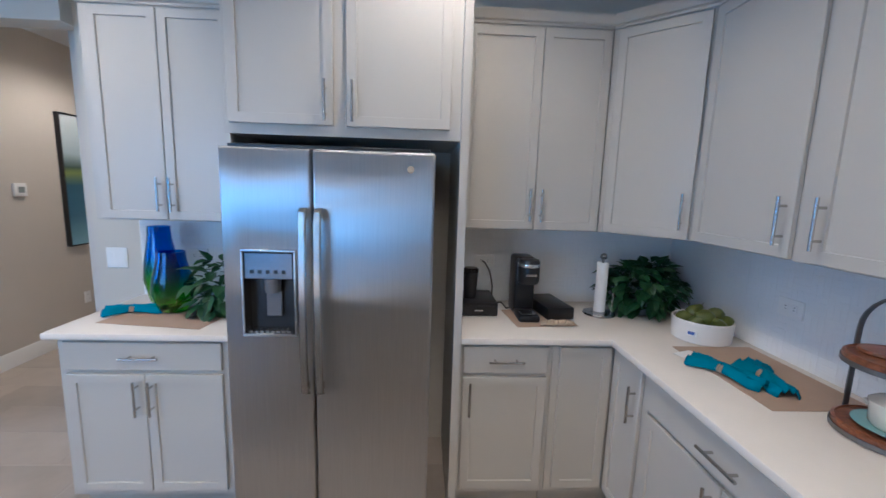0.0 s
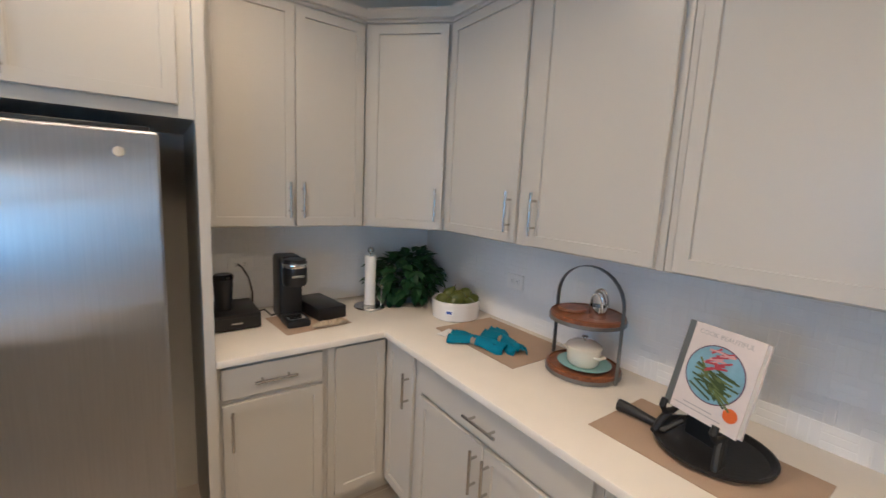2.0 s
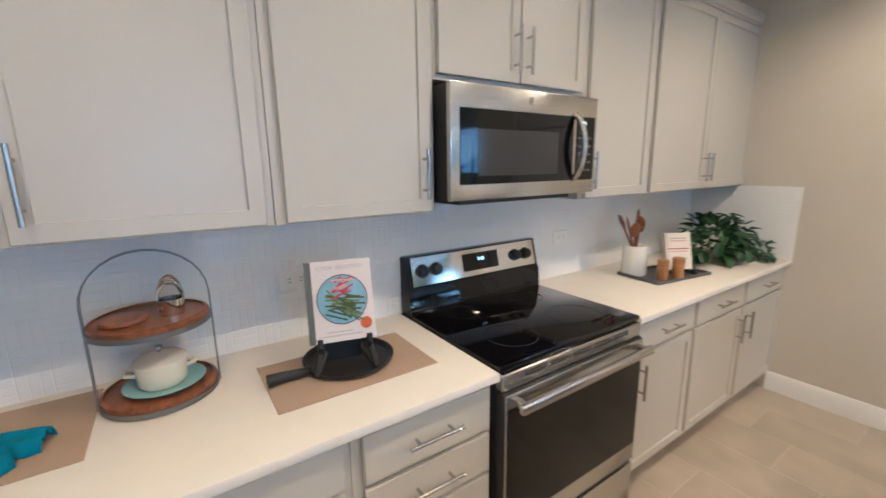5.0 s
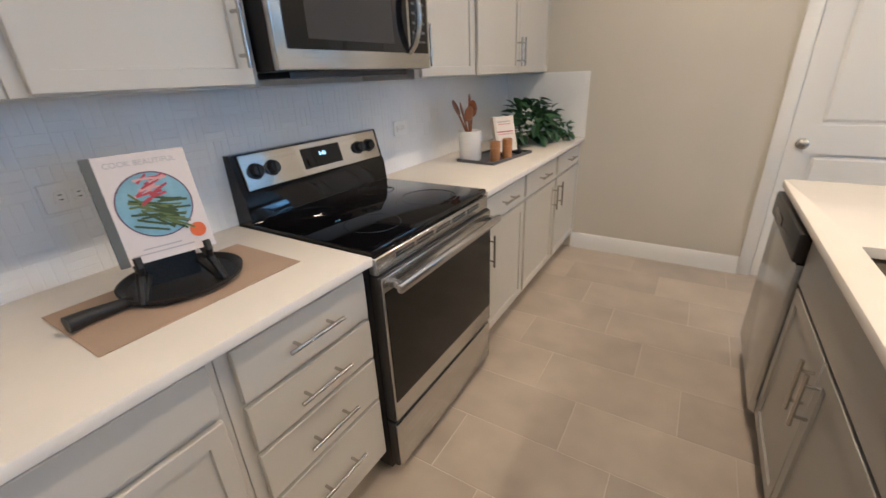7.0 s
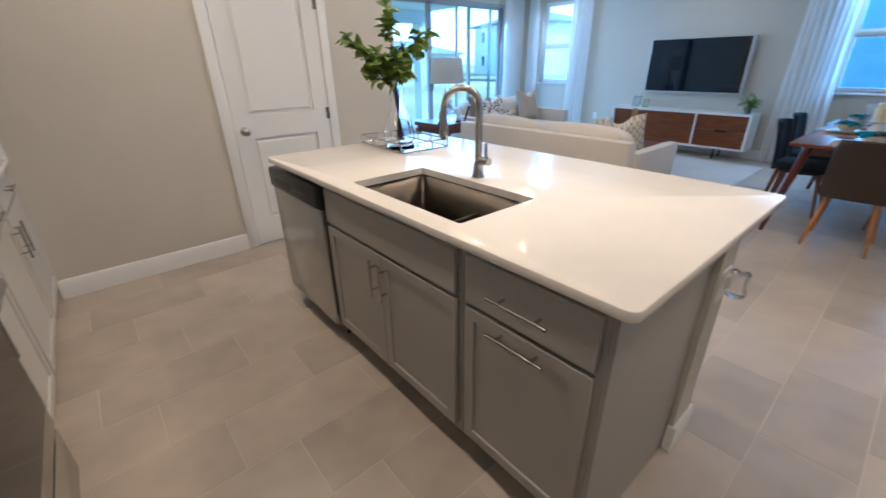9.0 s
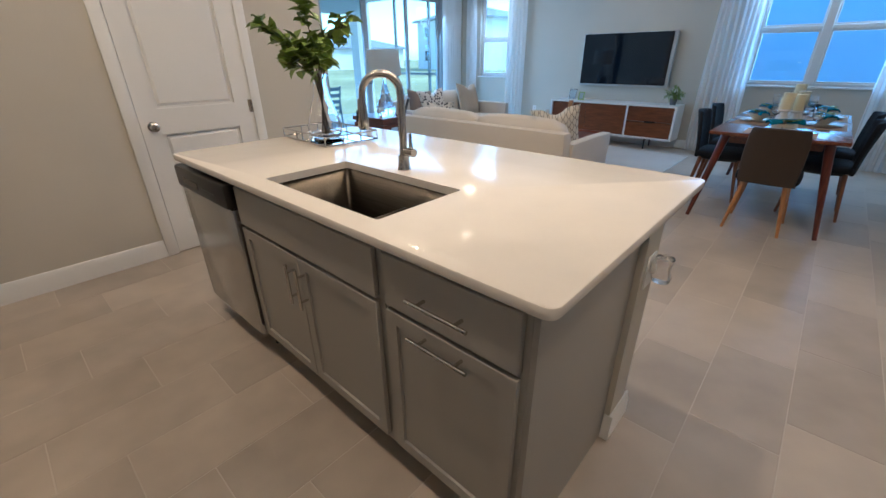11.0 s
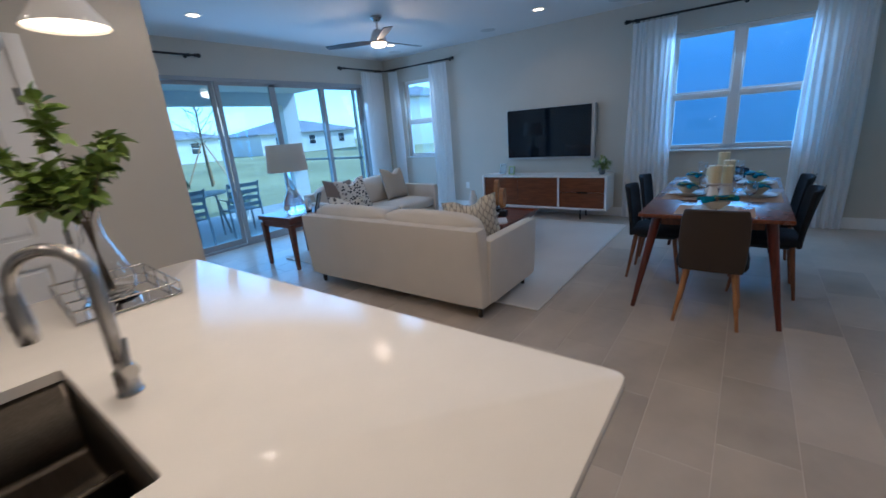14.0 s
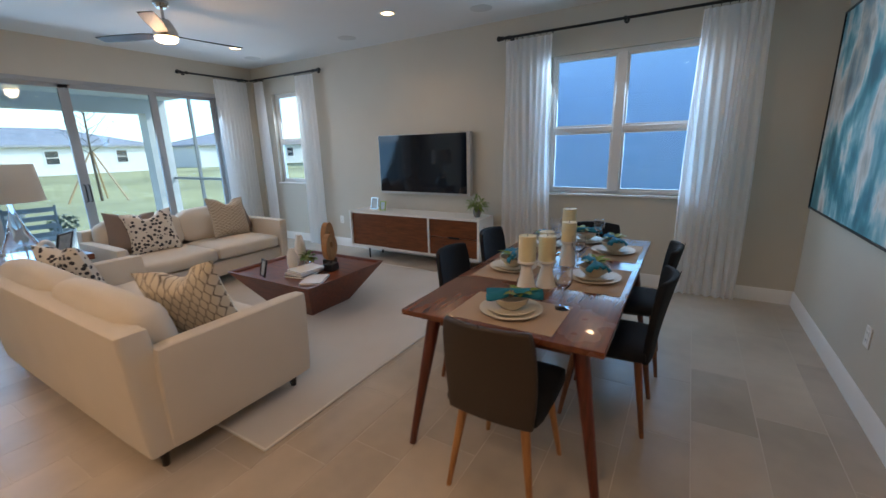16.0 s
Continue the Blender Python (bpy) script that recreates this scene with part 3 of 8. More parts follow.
# base run
cabinet("base_cabinet", east(1.942), 0.87, DB, 0, 0.883,
        [("drawer", 0.015, 0.85, 0.735, 0.865, ("h", 0.43, 0.80, 0.165)),
         ("door", 0.015, 0.43, 0.135, 0.715, ("v", 0.40, 0.61, 0.165)), ("door", 0.434, 0.85, 0.135, 0.715, ("v", 0.464, 0.61, 0.165))], LAB_B, toe=1, group="base cabinets")
cabinet("drawer_cabinet", east(1.07), 0.47, DB, 0, 0.883,
        [("drawer", 0.03, 0.455, 0.715, 0.862, ("h", 0.24, 0.79, 0.18)), ("drawer", 0.03, 0.455, 0.565, 0.700, ("h", 0.24, 0.63, 0.18)),
         ("drawer", 0.03, 0.455, 0.395, 0.550, ("h", 0.24, 0.47, 0.18)), ("drawer", 0.03, 0.455, 0.135, 0.380, ("h", 0.24, 0.27, 0.18))],
        "greige base cabinet with four slab drawers", toe=1, group="base cabinets")
cabinet("base_cabinet", east(-0.177), 0.545, DB, 0, 0.883,
        [("drawer", 0.03, 0.53, 0.735, 0.862, ("h", 0.28, 0.80, 0.165)), ("door", 0.03, 0.53, 0.135, 0.715, ("v", 0.065, 0.60, 0.165))], LAB_B + " beside the range", toe=1, group="base cabinets")
cabinet("base_cabinet", east(-0.722), 0.59, DB, 0, 0.883,
        [("drawer", 0.02, 0.565, 0.735, 0.862, ("h", 0.29, 0.80, 0.165)), ("door", 0.02, 0.565, 0.135, 0.715, ("v", 0.53, 0.60, 0.165))], LAB_B, toe=1, group="base cabinets")
cabinet("base_cabinet", east(-1.312), 0.634, DB, 0, 0.883,
        [("drawer", 0.02, 0.60, 0.735, 0.862, ("h", 0.31, 0.80, 0.165)), ("door", 0.02, 0.60, 0.135, 0.715, ("v", 0.055, 0.60, 0.165))], LAB_B, toe=1, group="base cabinets")


def crown(name, pts, z):
    """Stepped crown moulding along a line of plan points; it leans out to the left of the way."""
    prof = [(0, 0), (0.006, 0), (0.006, 0.012), (0.016, 0.018), (0.016, 0.026), (0.030, 0.045), (0.034, 0.052), (0.034, 0.060), (0, 0.060)]
    bm = bmesh.new()
    P = [Vector((*p, 0)) for p in pts]
    rings = []
    for i, p in enumerate(P):
        t0 = (P[i] - P[i - 1]).normalized() if i else (P[1] - P[0]).normalized()
        t1 = (P[i + 1] - P[i]).normalized() if i < len(P) - 1 else t0
        n0, n1 = Vector((t0.y, -t0.x, 0)), Vector((t1.y, -t1.x, 0))
        n = (n0 + n1).normalized()
        n /= max(0.3, n.dot(n0))
        rings.append([bm.verts.new(p + n * u + Vector((0, 0, z + v))) for u, v in prof])
    for a, b in zip(rings, rings[1:]):
        for k in range(len(prof)):
            k2 = (k + 1) % len(prof)
            bm.faces.new((a[k], a[k2], b[k2], b[k]))
    bm.faces.new(rings[0])
    bm.faces.new(rings[-1][::-1])
    bmesh.ops.recalc_face_normals(bm, faces=bm.faces)
    tagged(link(name, bm, CAB), "greige stepped crown moulding on the cabinets", "moulding", kind="structure")


yu, xu = YN - UP - 0.004, XE - UP - 0.004
crown("crown_moulding", [(0.504, yu), (XE - 0.613, yu), (xu, YN - 0.613), (xu, -1.945)], ZT)
crown("crown_moulding", [(-1.30, YN - 0.004), (-1.30, yu), (-0.523, yu)], ZT)

# ---------------------------------------------------------------- worktops


def slab(bm, pts, z0, z1, bev=0.005):
    lo = [bm.verts.new((x, y, z0)) for x, y in pts]
    hi = [bm.verts.new((x, y, z1)) for x, y in pts]
    bm.faces.new(lo[::-1])
    bm.faces.new(hi)
    n = len(pts)
    for k in range(n):
        bm.faces.new((lo[k], lo[(k + 1) % n], hi[(k + 1) % n], hi[k]))
    bmesh.ops.recalc_face_normals(bm, faces=bm.faces)
    if bev:
        es = [e for e in bm.edges if abs(e.verts[0].co.z - e.verts[1].co.z) < 1e-4]
        bmesh.ops.bevel(bm, geom=es, offset=bev, segments=2, profile=0.5, affect="EDGES")
    return bm


CT = 0.915
solid("worktop", slab(bmesh.new(), [(XE, YN), (0.502, YN), (0.502, 2.20), (1.20, 2.20), (1.20, 0.602), (XE, 0.602)], 0.885, CT), QUARTZ, "white quartz L-shaped worktop", "worktop")
solid("worktop", slab(bmesh.new(), [(XE, -0.174), (1.20, -0.174), (1.20, YK + 0.001), (XE, YK + 0.001)], 0.885, CT), QUARTZ, "white quartz worktop beside the range", "worktop")
solid("worktop", slab(bmesh.new(), [(-0.523, YN), (-1.315, YN), (-1.315, 2.20), (-0.523, 2.20)], 0.885, CT), QUARTZ, "white quartz side worktop", "worktop")

# ---------------------------------------------------------------- island
IX0, IX1, IY0, IY1 = -1.04, 0.108, -0.86, 1.212
SKX0, SKX1, SKY0, SKY1 = -0.350, 0.024, -0.055, 0.612
bm = bmesh.new()
rr = 0.03
outer = []
for cx, cy, a0 in ((IX1 - rr, IY1 - rr, 0), (IX0 + rr, IY1 - rr, 90), (IX0 + rr, IY0 + rr, 180), (IX1 - rr, IY0 + rr, 270)):
    for k in range(5):
        a = radians(a0 + k * 22.5)
        outer.append((cx + rr * math.cos(a), cy + rr * math.sin(a)))
rs = 0.012
inner = []
for cx, cy, a0 in ((SKX1 - rs, SKY1 - rs, 0), (SKX0 + rs, SKY1 - rs, 90), (SKX0 + rs, SKY0 + rs, 180), (SKX1 - rs, SKY0 + rs, 270)):
    for k in range(5):
        a = radians(a0 + k * 22.5)
        inner.append((cx + rs * math.cos(a), cy + rs * math.sin(a)))
n = 20
rings = []
for pts, z in ((inner, 0.885), (outer, 0.885), (outer, CT), (inner, CT)):
    rings.append([bm.verts.new((x, y, z)) for x, y in pts])
for i in range(4):
    a, b = rings[i], rings[(i + 1) % 4]
    for k in range(n):
        bm.faces.new((a[k], a[(k + 1) % n], b[(k + 1) % n], b[k]))
bmesh.ops.recalc_face_normals(bm, faces=bm.faces)
es = [e for e in bm.edges if {v for v in e.verts} <= set(rings[2]) | set(rings[1]) and abs(e.verts[0].co.z - e.verts[1].co.z) < 1e-5 and e.calc_length() > 0 and (e.verts[0] in rings[2]) == (e.verts[1] in rings[2])]
bmesh.ops.bevel(bm, geom=es, offset=0.006, segments=2, profile=0.5, affect="EDGES")
solid("island_worktop", bm, QUARTZ, "white quartz island worktop with sink cutout", "worktop")

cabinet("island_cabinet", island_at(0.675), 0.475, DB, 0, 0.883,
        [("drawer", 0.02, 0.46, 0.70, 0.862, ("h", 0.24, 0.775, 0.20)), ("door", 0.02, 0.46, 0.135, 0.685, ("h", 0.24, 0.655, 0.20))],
        "greige island cabinet, darkened for shade, with a pull-out waste door", toe=2, material=SHADEDCAB, group="island cabinets")
isk = thing("sink_cabinet", island_at(-0.255), "greige island sink cabinet with two shaker doors", "cabinet", "island cabinets")
bm = bmesh.new()
box(bm, 0.0, 0.02, -DB, 0, 0.105, 0.883)
box(bm, 0.908, 0.928, -DB, 0, 0.105, 0.883)
box(bm, 0.02, 0.908, -DB, -DB + 0.02, 0.105, 0.883)
box(bm, 0.02, 0.908, -0.02, 0, 0.105, 0.883)
box(bm, 0.02, 0.908, -DB + 0.02, -0.02, 0.105, 0.125)
part("body", bm, SHADEDCAB, isk)
part("toe_kick", bbox(0.002, 0.926, -DB + 0.075, -0.02, 0, 0.107), TOESHADE, isk)
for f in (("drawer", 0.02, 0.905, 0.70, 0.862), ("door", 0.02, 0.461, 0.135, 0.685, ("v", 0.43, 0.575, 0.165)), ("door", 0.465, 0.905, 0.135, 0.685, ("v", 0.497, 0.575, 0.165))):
    front(isk, *f[:5], -DB, SHADEDCAB, f[5] if len(f) > 5 else None)
iend = thing("island_end_panel", pose(0, 0, 0), "greige painted island end panel", "panel", "island cabinets")
part("panel", bbox(-0.53, 0.066, 1.151, 1.166, 0.0, 0.883), SHADEDCAB, iend)
structure("island_half_wall", bbox(-0.68, -0.537, -0.84, 1.185, 0, 0.884), WALL, "beige painted half wall behind the island", "wall")
run("baseboard", [(-0.537, 1.185, -0.714, 1.185, 0, 1), (-0.70, 1.185, -0.70, -0.84, -1, 0)], h=0.11)
run("baseboard", [(-0.537, 1.168, -0.537, 1.199, 1, 0)], h=0.11)

# undermount sink
sk = thing("sink", pose((SKX0 + SKX1) / 2, (SKY0 + SKY1) / 2, 0.66), "brushed steel undermount single-bowl sink", "sink")
hx, hy = (SKX1 - SKX0) / 2 + 0.004, (SKY1 - SKY0) / 2 + 0.004
bm = bmesh.new()
top = [bm.verts.new((x, y, 0.2245)) for x, y in ((-hx, -hy), (hx, -hy), (hx, hy), (-hx, hy))]
bot = [bm.verts.new((x * 0.96, y * 0.97, 0.0)) for x, y in ((-hx, -hy), (hx, -hy), (hx, hy), (-hx, hy))]
for k in range(4):
    bm.faces.new((top[k], top[(k + 1) % 4], bot[(k + 1) % 4], bot[k]))
bm.faces.new(bot)
bmesh.ops.bevel(bm, geom=[e for e in bm.edges if not (e.verts[0] in top and e.verts[1] in top)], offset=0.02, segments=3, profile=0.5, affect="EDGES")
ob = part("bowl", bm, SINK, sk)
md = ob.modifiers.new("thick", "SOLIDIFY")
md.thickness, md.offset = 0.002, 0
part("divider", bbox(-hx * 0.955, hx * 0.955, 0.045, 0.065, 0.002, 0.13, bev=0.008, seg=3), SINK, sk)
bm = bmesh.new()
lathe(bm, [(0, 0.004), (0.03, 0.003), (0.045, 0.006), (0.056, 0.005), (0.056, 0.001), (0, 0.001)], c=(-0.03, -0.14, 0))
part("drain", bm, CHROME, sk)

# ---------------------------------------------------------------- ceiling fixtures


def downlight(x, y, power):
    ob = thing("recessed_light", pose(x, y, ZC), "round white recessed ceiling light, switched on", "ceiling light", "recessed lights")
    bm = bmesh.new()
    lathe(bm, [(0.062, -0.001), (0.064, -0.006), (0.09, -0.005), (0.094, -0.001), (0.094, 0.0), (0.062, 0.0)])
    part("trim_ring", bm, TRIM, ob)
    bm = bmesh.new()
    lathe(bm, [(0, -0.003), (0.062, -0.003), (0.062, -0.001), (0, -0.001)])
    part("lens", bm, LAMPGLOW, ob, "glowing warm lens")
    d = bpy.data.lights.new("downlight", "SPOT")
    d.energy, d.color, d.spot_size, d.spot_blend, d.shadow_soft_size = power, (1, 0.735, 0.475), radians(150), 0.6, 0.06
    lamp = new("downlight", d)
    lamp.matrix_world = pose(x, y, ZC - 0.02)


# the pair at y 1.62 is added, unseen, to brighten the dining end
for x, y in ((-2.59, -3.46), (-5.60, -0.92), (-5.56, -3.40), (-2.6, -0.9), (-2.6, 1.62), (-5.6, 1.62)):
    downlight(x, y, 16)
for y, p, q in ((-1.16, 54, 48), (0.32, 48, 54), (1.80, 42, 52)):
    downlight(0.45, y, p)
    downlight(-1.40, y, q)
downlight(-2.3, 4.3, 60)


def pendant(x, y):
    """Bell-shaped pendant on a cord over the island."""
    ob = thing("pendant_light", pose(x, y, 1.845), "white bell pendant light over the island, switched on", "pendant light", "pendant lights")
    bm = bmesh.new()
    lathe(bm, [(0.115, 0.0), (0.113, 0.012), (0.085, 0.045), (0.052, 0.10), (0.040, 0.17), (0.034, 0.24), (0.0, 0.25), (0.0, 0.246), (0.031, 0.236), (0.037, 0.17), (0.049, 0.10), (0.082, 0.045), (0.110, 0.010), (0.112, 0.0)], n=36)
    part("shade", bm, WHITE, ob, "white glazed bell shade")
    bm = bmesh.new()
    lathe(bm, [(0, 0.008), (0.106, 0.008), (0.106, 0.011), (0, 0.011)], n=36)
    part("diffuser", bm, LAMPGLOW, ob, "glowing warm diffuser")
    bm = bmesh.new()
    cyl(bm, (0, 0, 0.24), (0, 0, ZC - 1.845 - 0.02), 0.003, n=8)
    part("cord", bm, BLACK, ob)
    bm = bmesh.new()
    lathe(bm, [(0, ZC - 1.845), (0.06, ZC - 1.845), (0.06, ZC - 1.87), (0, ZC - 1.875)], n=28)
    part("canopy", bm, NICKEL, ob)
    d = bpy.data.lights.new("pendant_bulb", "SPOT")
    d.energy, d.color, d.spot_size, d.spot_blend, d.shadow_soft_size = 2.5, (1, 0.735, 0.475), radians(140), 0.5, 0.08
    new("pendant_bulb", d).matrix_world = pose(x, y, 1.83)


for y in (-0.39, 0.16, 0.71):
    pendant(-0.68, y)

# ---------------------------------------------------------------- appliances


def text_part(words, size, m, material, parent, name="lettering"):
    cu = bpy.data.curves.new(name, "FONT")
    cu.body, cu.size, cu.align_x, cu.align_y, cu.extrude = words, size, "CENTER", "CENTER", 0.0003
    tmp = bpy.data.objects.new(name, cu)
    scene.collection.objects.link(tmp)
    bpy.context.view_layer.update()
    me = bpy.data.meshes.new_from_object(tmp.evaluated_get(bpy.context.evaluated_depsgraph_get()))
    bpy.data.objects.remove(tmp)
    me.transform(m)
    me.materials.append(material)
    ob = new(name, me)
    ob.parent = parent
    return ob


DIGIT = glow("cyan_digits", (0.55, 0.9, 1.0), 2.5)
FRW = 0.856
fr = thing("refrigerator", pose(-0.495, 2.80, 0), "stainless steel side-by-side refrigerator with water dispenser", "refrigerator")
part("cabinet_body", bbox(0.006, FRW - 0.006, -0.61, 0, 0.02, 1.722, bev=0.006), mat("fridge_side", (0.10, 0.10, 0.11), 0.4), fr)
part("top_hinge_cover", bbox(0.02, FRW - 0.02, -0.64, -0.5, 1.722, 1.738, bev=0.003), BLACK, fr)
G = 0.362
wavy = STEELV.copy()
wavy.name = "brushed_steel_door"
nt = wavy.node_tree
nb = nt.nodes.new("ShaderNodeTexNoise")
nb.inputs["Scale"].default_value, nb.inputs["Detail"].default_value = 3.0, 1
tcn = nt.nodes.new("ShaderNodeTexCoord")
mpn = nt.nodes.new("ShaderNodeMapping")
mpn.inputs["Scale"].default_value = (0.5, 1, 2.0)
nt.links.new(tcn.outputs["Object"], mpn.inputs[0])
nt.links.new(mpn.outputs[0], nb.inputs["Vector"])
bn = nt.nodes.new("ShaderNodeBump")
bn.inputs["Strength"].default_value, bn.inputs["Distance"].default_value = 0.25, 0.02
nt.links.new(nb.outputs["Fac"], bn.inputs["Height"])
nt.links.new(bn.outputs[0], nt.nodes["Principled BSDF"].inputs["Normal"])
tg = nt.nodes.new("ShaderNodeTangent")
tg.direction_type, tg.axis = "RADIAL", "Z"
nt.links.new(tg.outputs[0], nt.nodes["Principled BSDF"].inputs["Tangent"])
nt.nodes["Principled BSDF"].inputs["Anisotropic"].default_value = 1.0
for l in list(nt.links):
    if l.to_socket == nt.nodes["Principled BSDF"].inputs["Roughness"]:
        nt.links.remove(l)
nt.nodes["Principled BSDF"].inputs["Roughness"].default_value = 0.36
# freezer door round the dispenser opening
DXa, DXb, DZa, DZb = 0.079, 0.288, 0.958, 1.305
bm = bmesh.new()
xs, zs = [0.0, DXa, DXb, G - 0.004], [0.06, DZa, DZb, 1.722]
grid = [[bm.verts.new((x, -0.68, z)) for z in zs] for x in xs]
for i in range(3):
    for j in range(3):
        if (i, j) != (1, 1):
            bm.faces.new((grid[i][j], grid[i + 1][j], grid[i + 1][j + 1], grid[i][j + 1]))
r = bmesh.ops.extrude_face_region(bm, geom=bm.faces[:])
for v in [g for g in r["geom"] if isinstance(g, bmesh.types.BMVert)]:
    v.co.y = -0.615
bmesh.ops.recalc_face_normals(bm, faces=bm.faces)
es = [e for e in bm.edges if all(abs(v.co.y + 0.68) < 1e-4 for v in e.verts) and e.is_manifold and e.calc_face_angle(0) > 0.5]
bmesh.ops.bevel(bm, geom=es, offset=0.010, segments=4, profile=0.5, affect="EDGES")
d1 = part("freezer_door", bm, wavy, fr)
d2 = part("fridge_door", bbox(G + 0.004, FRW, -0.68, -0.615, 0.06, 1.722, bev=0.013, seg=4), wavy, fr)
part("kick_grille", bbox(0.01, FRW - 0.01, -0.60, -0.5, 0.0, 0.055), BLACK, fr)
for x, p in ((G - 0.028, d1), (G + 0.032, d2)):
    bm = bmesh.new()
    secs = [(0.70, -0.70), (0.72, -0.725), (0.9, -0.738), (1.1, -0.742), (1.3, -0.738), (1.47, -0.725), (1.49, -0.70)]
    prev = None
    for z, y in secs:
        ring = [bm.verts.new((x + dx, y + dy, z)) for dx, dy in ((-0.017, 0), (-0.011, -0.009), (0.011, -0.009), (0.017, 0), (0.011, 0.012), (-0.011, 0.012))]
        if prev:
            for k in range(6):
                bm.faces.new((prev[k], prev[(k + 1) % 6], ring[(k + 1) % 6], ring[k]))
        else:
            bm.faces.new(ring)
        prev = ring
    bm.faces.new(prev)
    for z in (0.73, 1.46):
        box(bm, x - 0.01, x + 0.01, -0.735, -0.679, z - 0.015, z + 0.015)
    bmesh.ops.recalc_face_normals(bm, faces=bm.faces)
    part("handle", bm, NICKEL, p, "brushed steel bar handle")
disp = part("water_dispenser", bbox(DXa, DXb, -0.618, -0.615, DZa, DZb), BLACK, fr, "black recessed ice and water dispenser")
bm = bmesh.new()
for a, b, c, d in ((DXa - 0.008, DXa + 0.004, DZa, DZb), (DXb - 0.004, DXb + 0.008, DZa, DZb), (DXa - 0.008, DXb + 0.008, DZb, DZb + 0.012), (DXa - 0.008, DXb + 0.008, DZa - 0.014, DZa + 0.002)):
    box(bm, a, b, -0.689, -0.615, c, d, bev=0.003)
part("bezel", bm, NICKEL, disp)
part("control_panel", bbox(DXa + 0.006, DXb - 0.006, -0.684, -0.62, 1.19, DZb - 0.002, bev=0.004), mat("dark_steel_panel", (0.16, 0.165, 0.18), 0.22, 1.0, bump=0), disp, "steel control panel with touch keys")
for k in range(5):
    part("touch_key", bbox(DXa + 0.03 + k * 0.032, DXa + 0.045 + k * 0.032, -0.6855, -0.683, 1.215, 1.23), BLACK, disp)
bm = bmesh.new()
cyl(bm, (0.187, -0.65, 1.19), (0.187, -0.65, 1.13), 0.035, 0.03)
box(bm, 0.155, 0.219, -0.64, -0.63, 1.02, 1.13, bev=0.004)
part("paddle", bm, mat("grey_plastic", (0.16, 0.16, 0.17), 0.35), disp)
bm = bmesh.new()
for k in range(8):
    box(bm, DXa + 0.02 + k * 0.022, DXa + 0.033 + k * 0.022, -0.685, -0.625, DZa + 0.004, DZa + 0.012)
part("drip_tray", bm, STEEL, disp)
bm = bmesh.new()
lathe(bm, [(0, 0.002), (0.014, 0.002), (0.016, 0), (0, 0)])
bm.transform(pose(0.757, -0.68, 1.655, 90))
part("badge", bm, CHROME, d2, "small round steel badge")

# ---- range
rg = thing("range", Matrix.Translation((0.022, 0, 0)) @ east(0.596), "black and stainless freestanding electric range with glass cooktop", "range")
RW = 0.764
part("body", bbox(0.002, RW - 0.002, -0.64, -0.03, 0.03, 0.90), BLACK, rg)
part("cooktop", bbox(0.0, RW, -0.665, -0.03, 0.905, 0.928, bev=0.006, seg=2), GLOSSBLACK, rg, "glossy black glass cooktop")
RING = mat("burner_ring", (0.035, 0.035, 0.037), 0.15)
for x, y, r in ((0.20, -0.50, 0.10), (0.56, -0.50, 0.115), (0.20, -0.21, 0.075), (0.56, -0.21, 0.085)):
    bm = bmesh.new()
    lathe(bm, [(r - 0.003, 0.9282), (r - 0.003, 0.9286), (r, 0.9286), (r, 0.9282)], n=40, c=(x, y, 0))
    part("burner_mark", bm, RING, rg)
bm = bmesh.new()
prof = [(-0.03, 0.90), (-0.115, 0.90), (-0.105, 1.02), (-0.095, 1.035), (-0.062, 1.165), (-0.03, 1.165)]
L = [bm.verts.new((0.0, y, z)) for y, z in prof]
R = [bm.verts.new((RW, y, z)) for y, z in prof]
for k in range(6):
    bm.faces.new((L[k], L[(k + 1) % 6], R[(k + 1) % 6], R[k]))
bm.faces.new(L)
bm.faces.new(R[::-1])
bmesh.ops.recalc_face_normals(bm, faces=bm.faces)
bg = part("backguard", bm, GLOSSBLACK, rg, "black backguard")
tilt = pose(0, -0.0965, 1.036, -14.2)     # local frame on the sloped face: x along, z up the slope


def on_slope(bm):
    bm.transform(tilt)
    return bm


POLSTEEL = grained("polished_steel", (0.52, 0.50, 0.47), (0.62, 0.60, 0.56), 0.09, (0.6, 60, 60), 5, 0.006, 1.0)
part("control_fascia", on_slope(bbox(0.025, RW - 0.02, -0.006, 0.002, 0.003, 0.128, bev=0.002)), POLSTEEL, bg, "stainless control fascia")
part("display", on_slope(bbox(0.29, 0.50, -0.008, -0.005, 0.028, 0.108, bev=0.001)), GLOSSBLACK, bg, "black clock display")
text_part("3:43", 0.022, tilt @ pose(0.395, -0.0086, 0.078, 90), DIGIT, bg, "clock_digits")
for x in (0.075, 0.145, 0.61, 0.68):
    bm = bmesh.new()
    lathe(bm, [(0.029, 0), (0.029, 0.004), (0.024, 0.006), (0.022, 0.024), (0.019, 0.027), (0, 0.027)], n=24)
    box(bm, -0.004, 0.004, -0.022, 0.022, 0.022, 0.031, bev=0.001)
    bm.transform(pose(x, -0.006, 0.066, 90))
    part("knob", on_slope(bm), BLACK, bg, "black control knob")
bm = bbox(0.004, RW - 0.004, -0.672, -0.64, 0.845, 0.902, bev=0.003)
strip = part("vent_strip", bm, STEEL, rg, "stainless strip with vent slots")
for k in range(5):
    for z in (0.885, 0.874):
        part("slot", bbox(0.10 + k * 0.118, 0.20 + k * 0.118, -0.6735, -0.671, z - 0.003, z + 0.003), BLACK, strip)
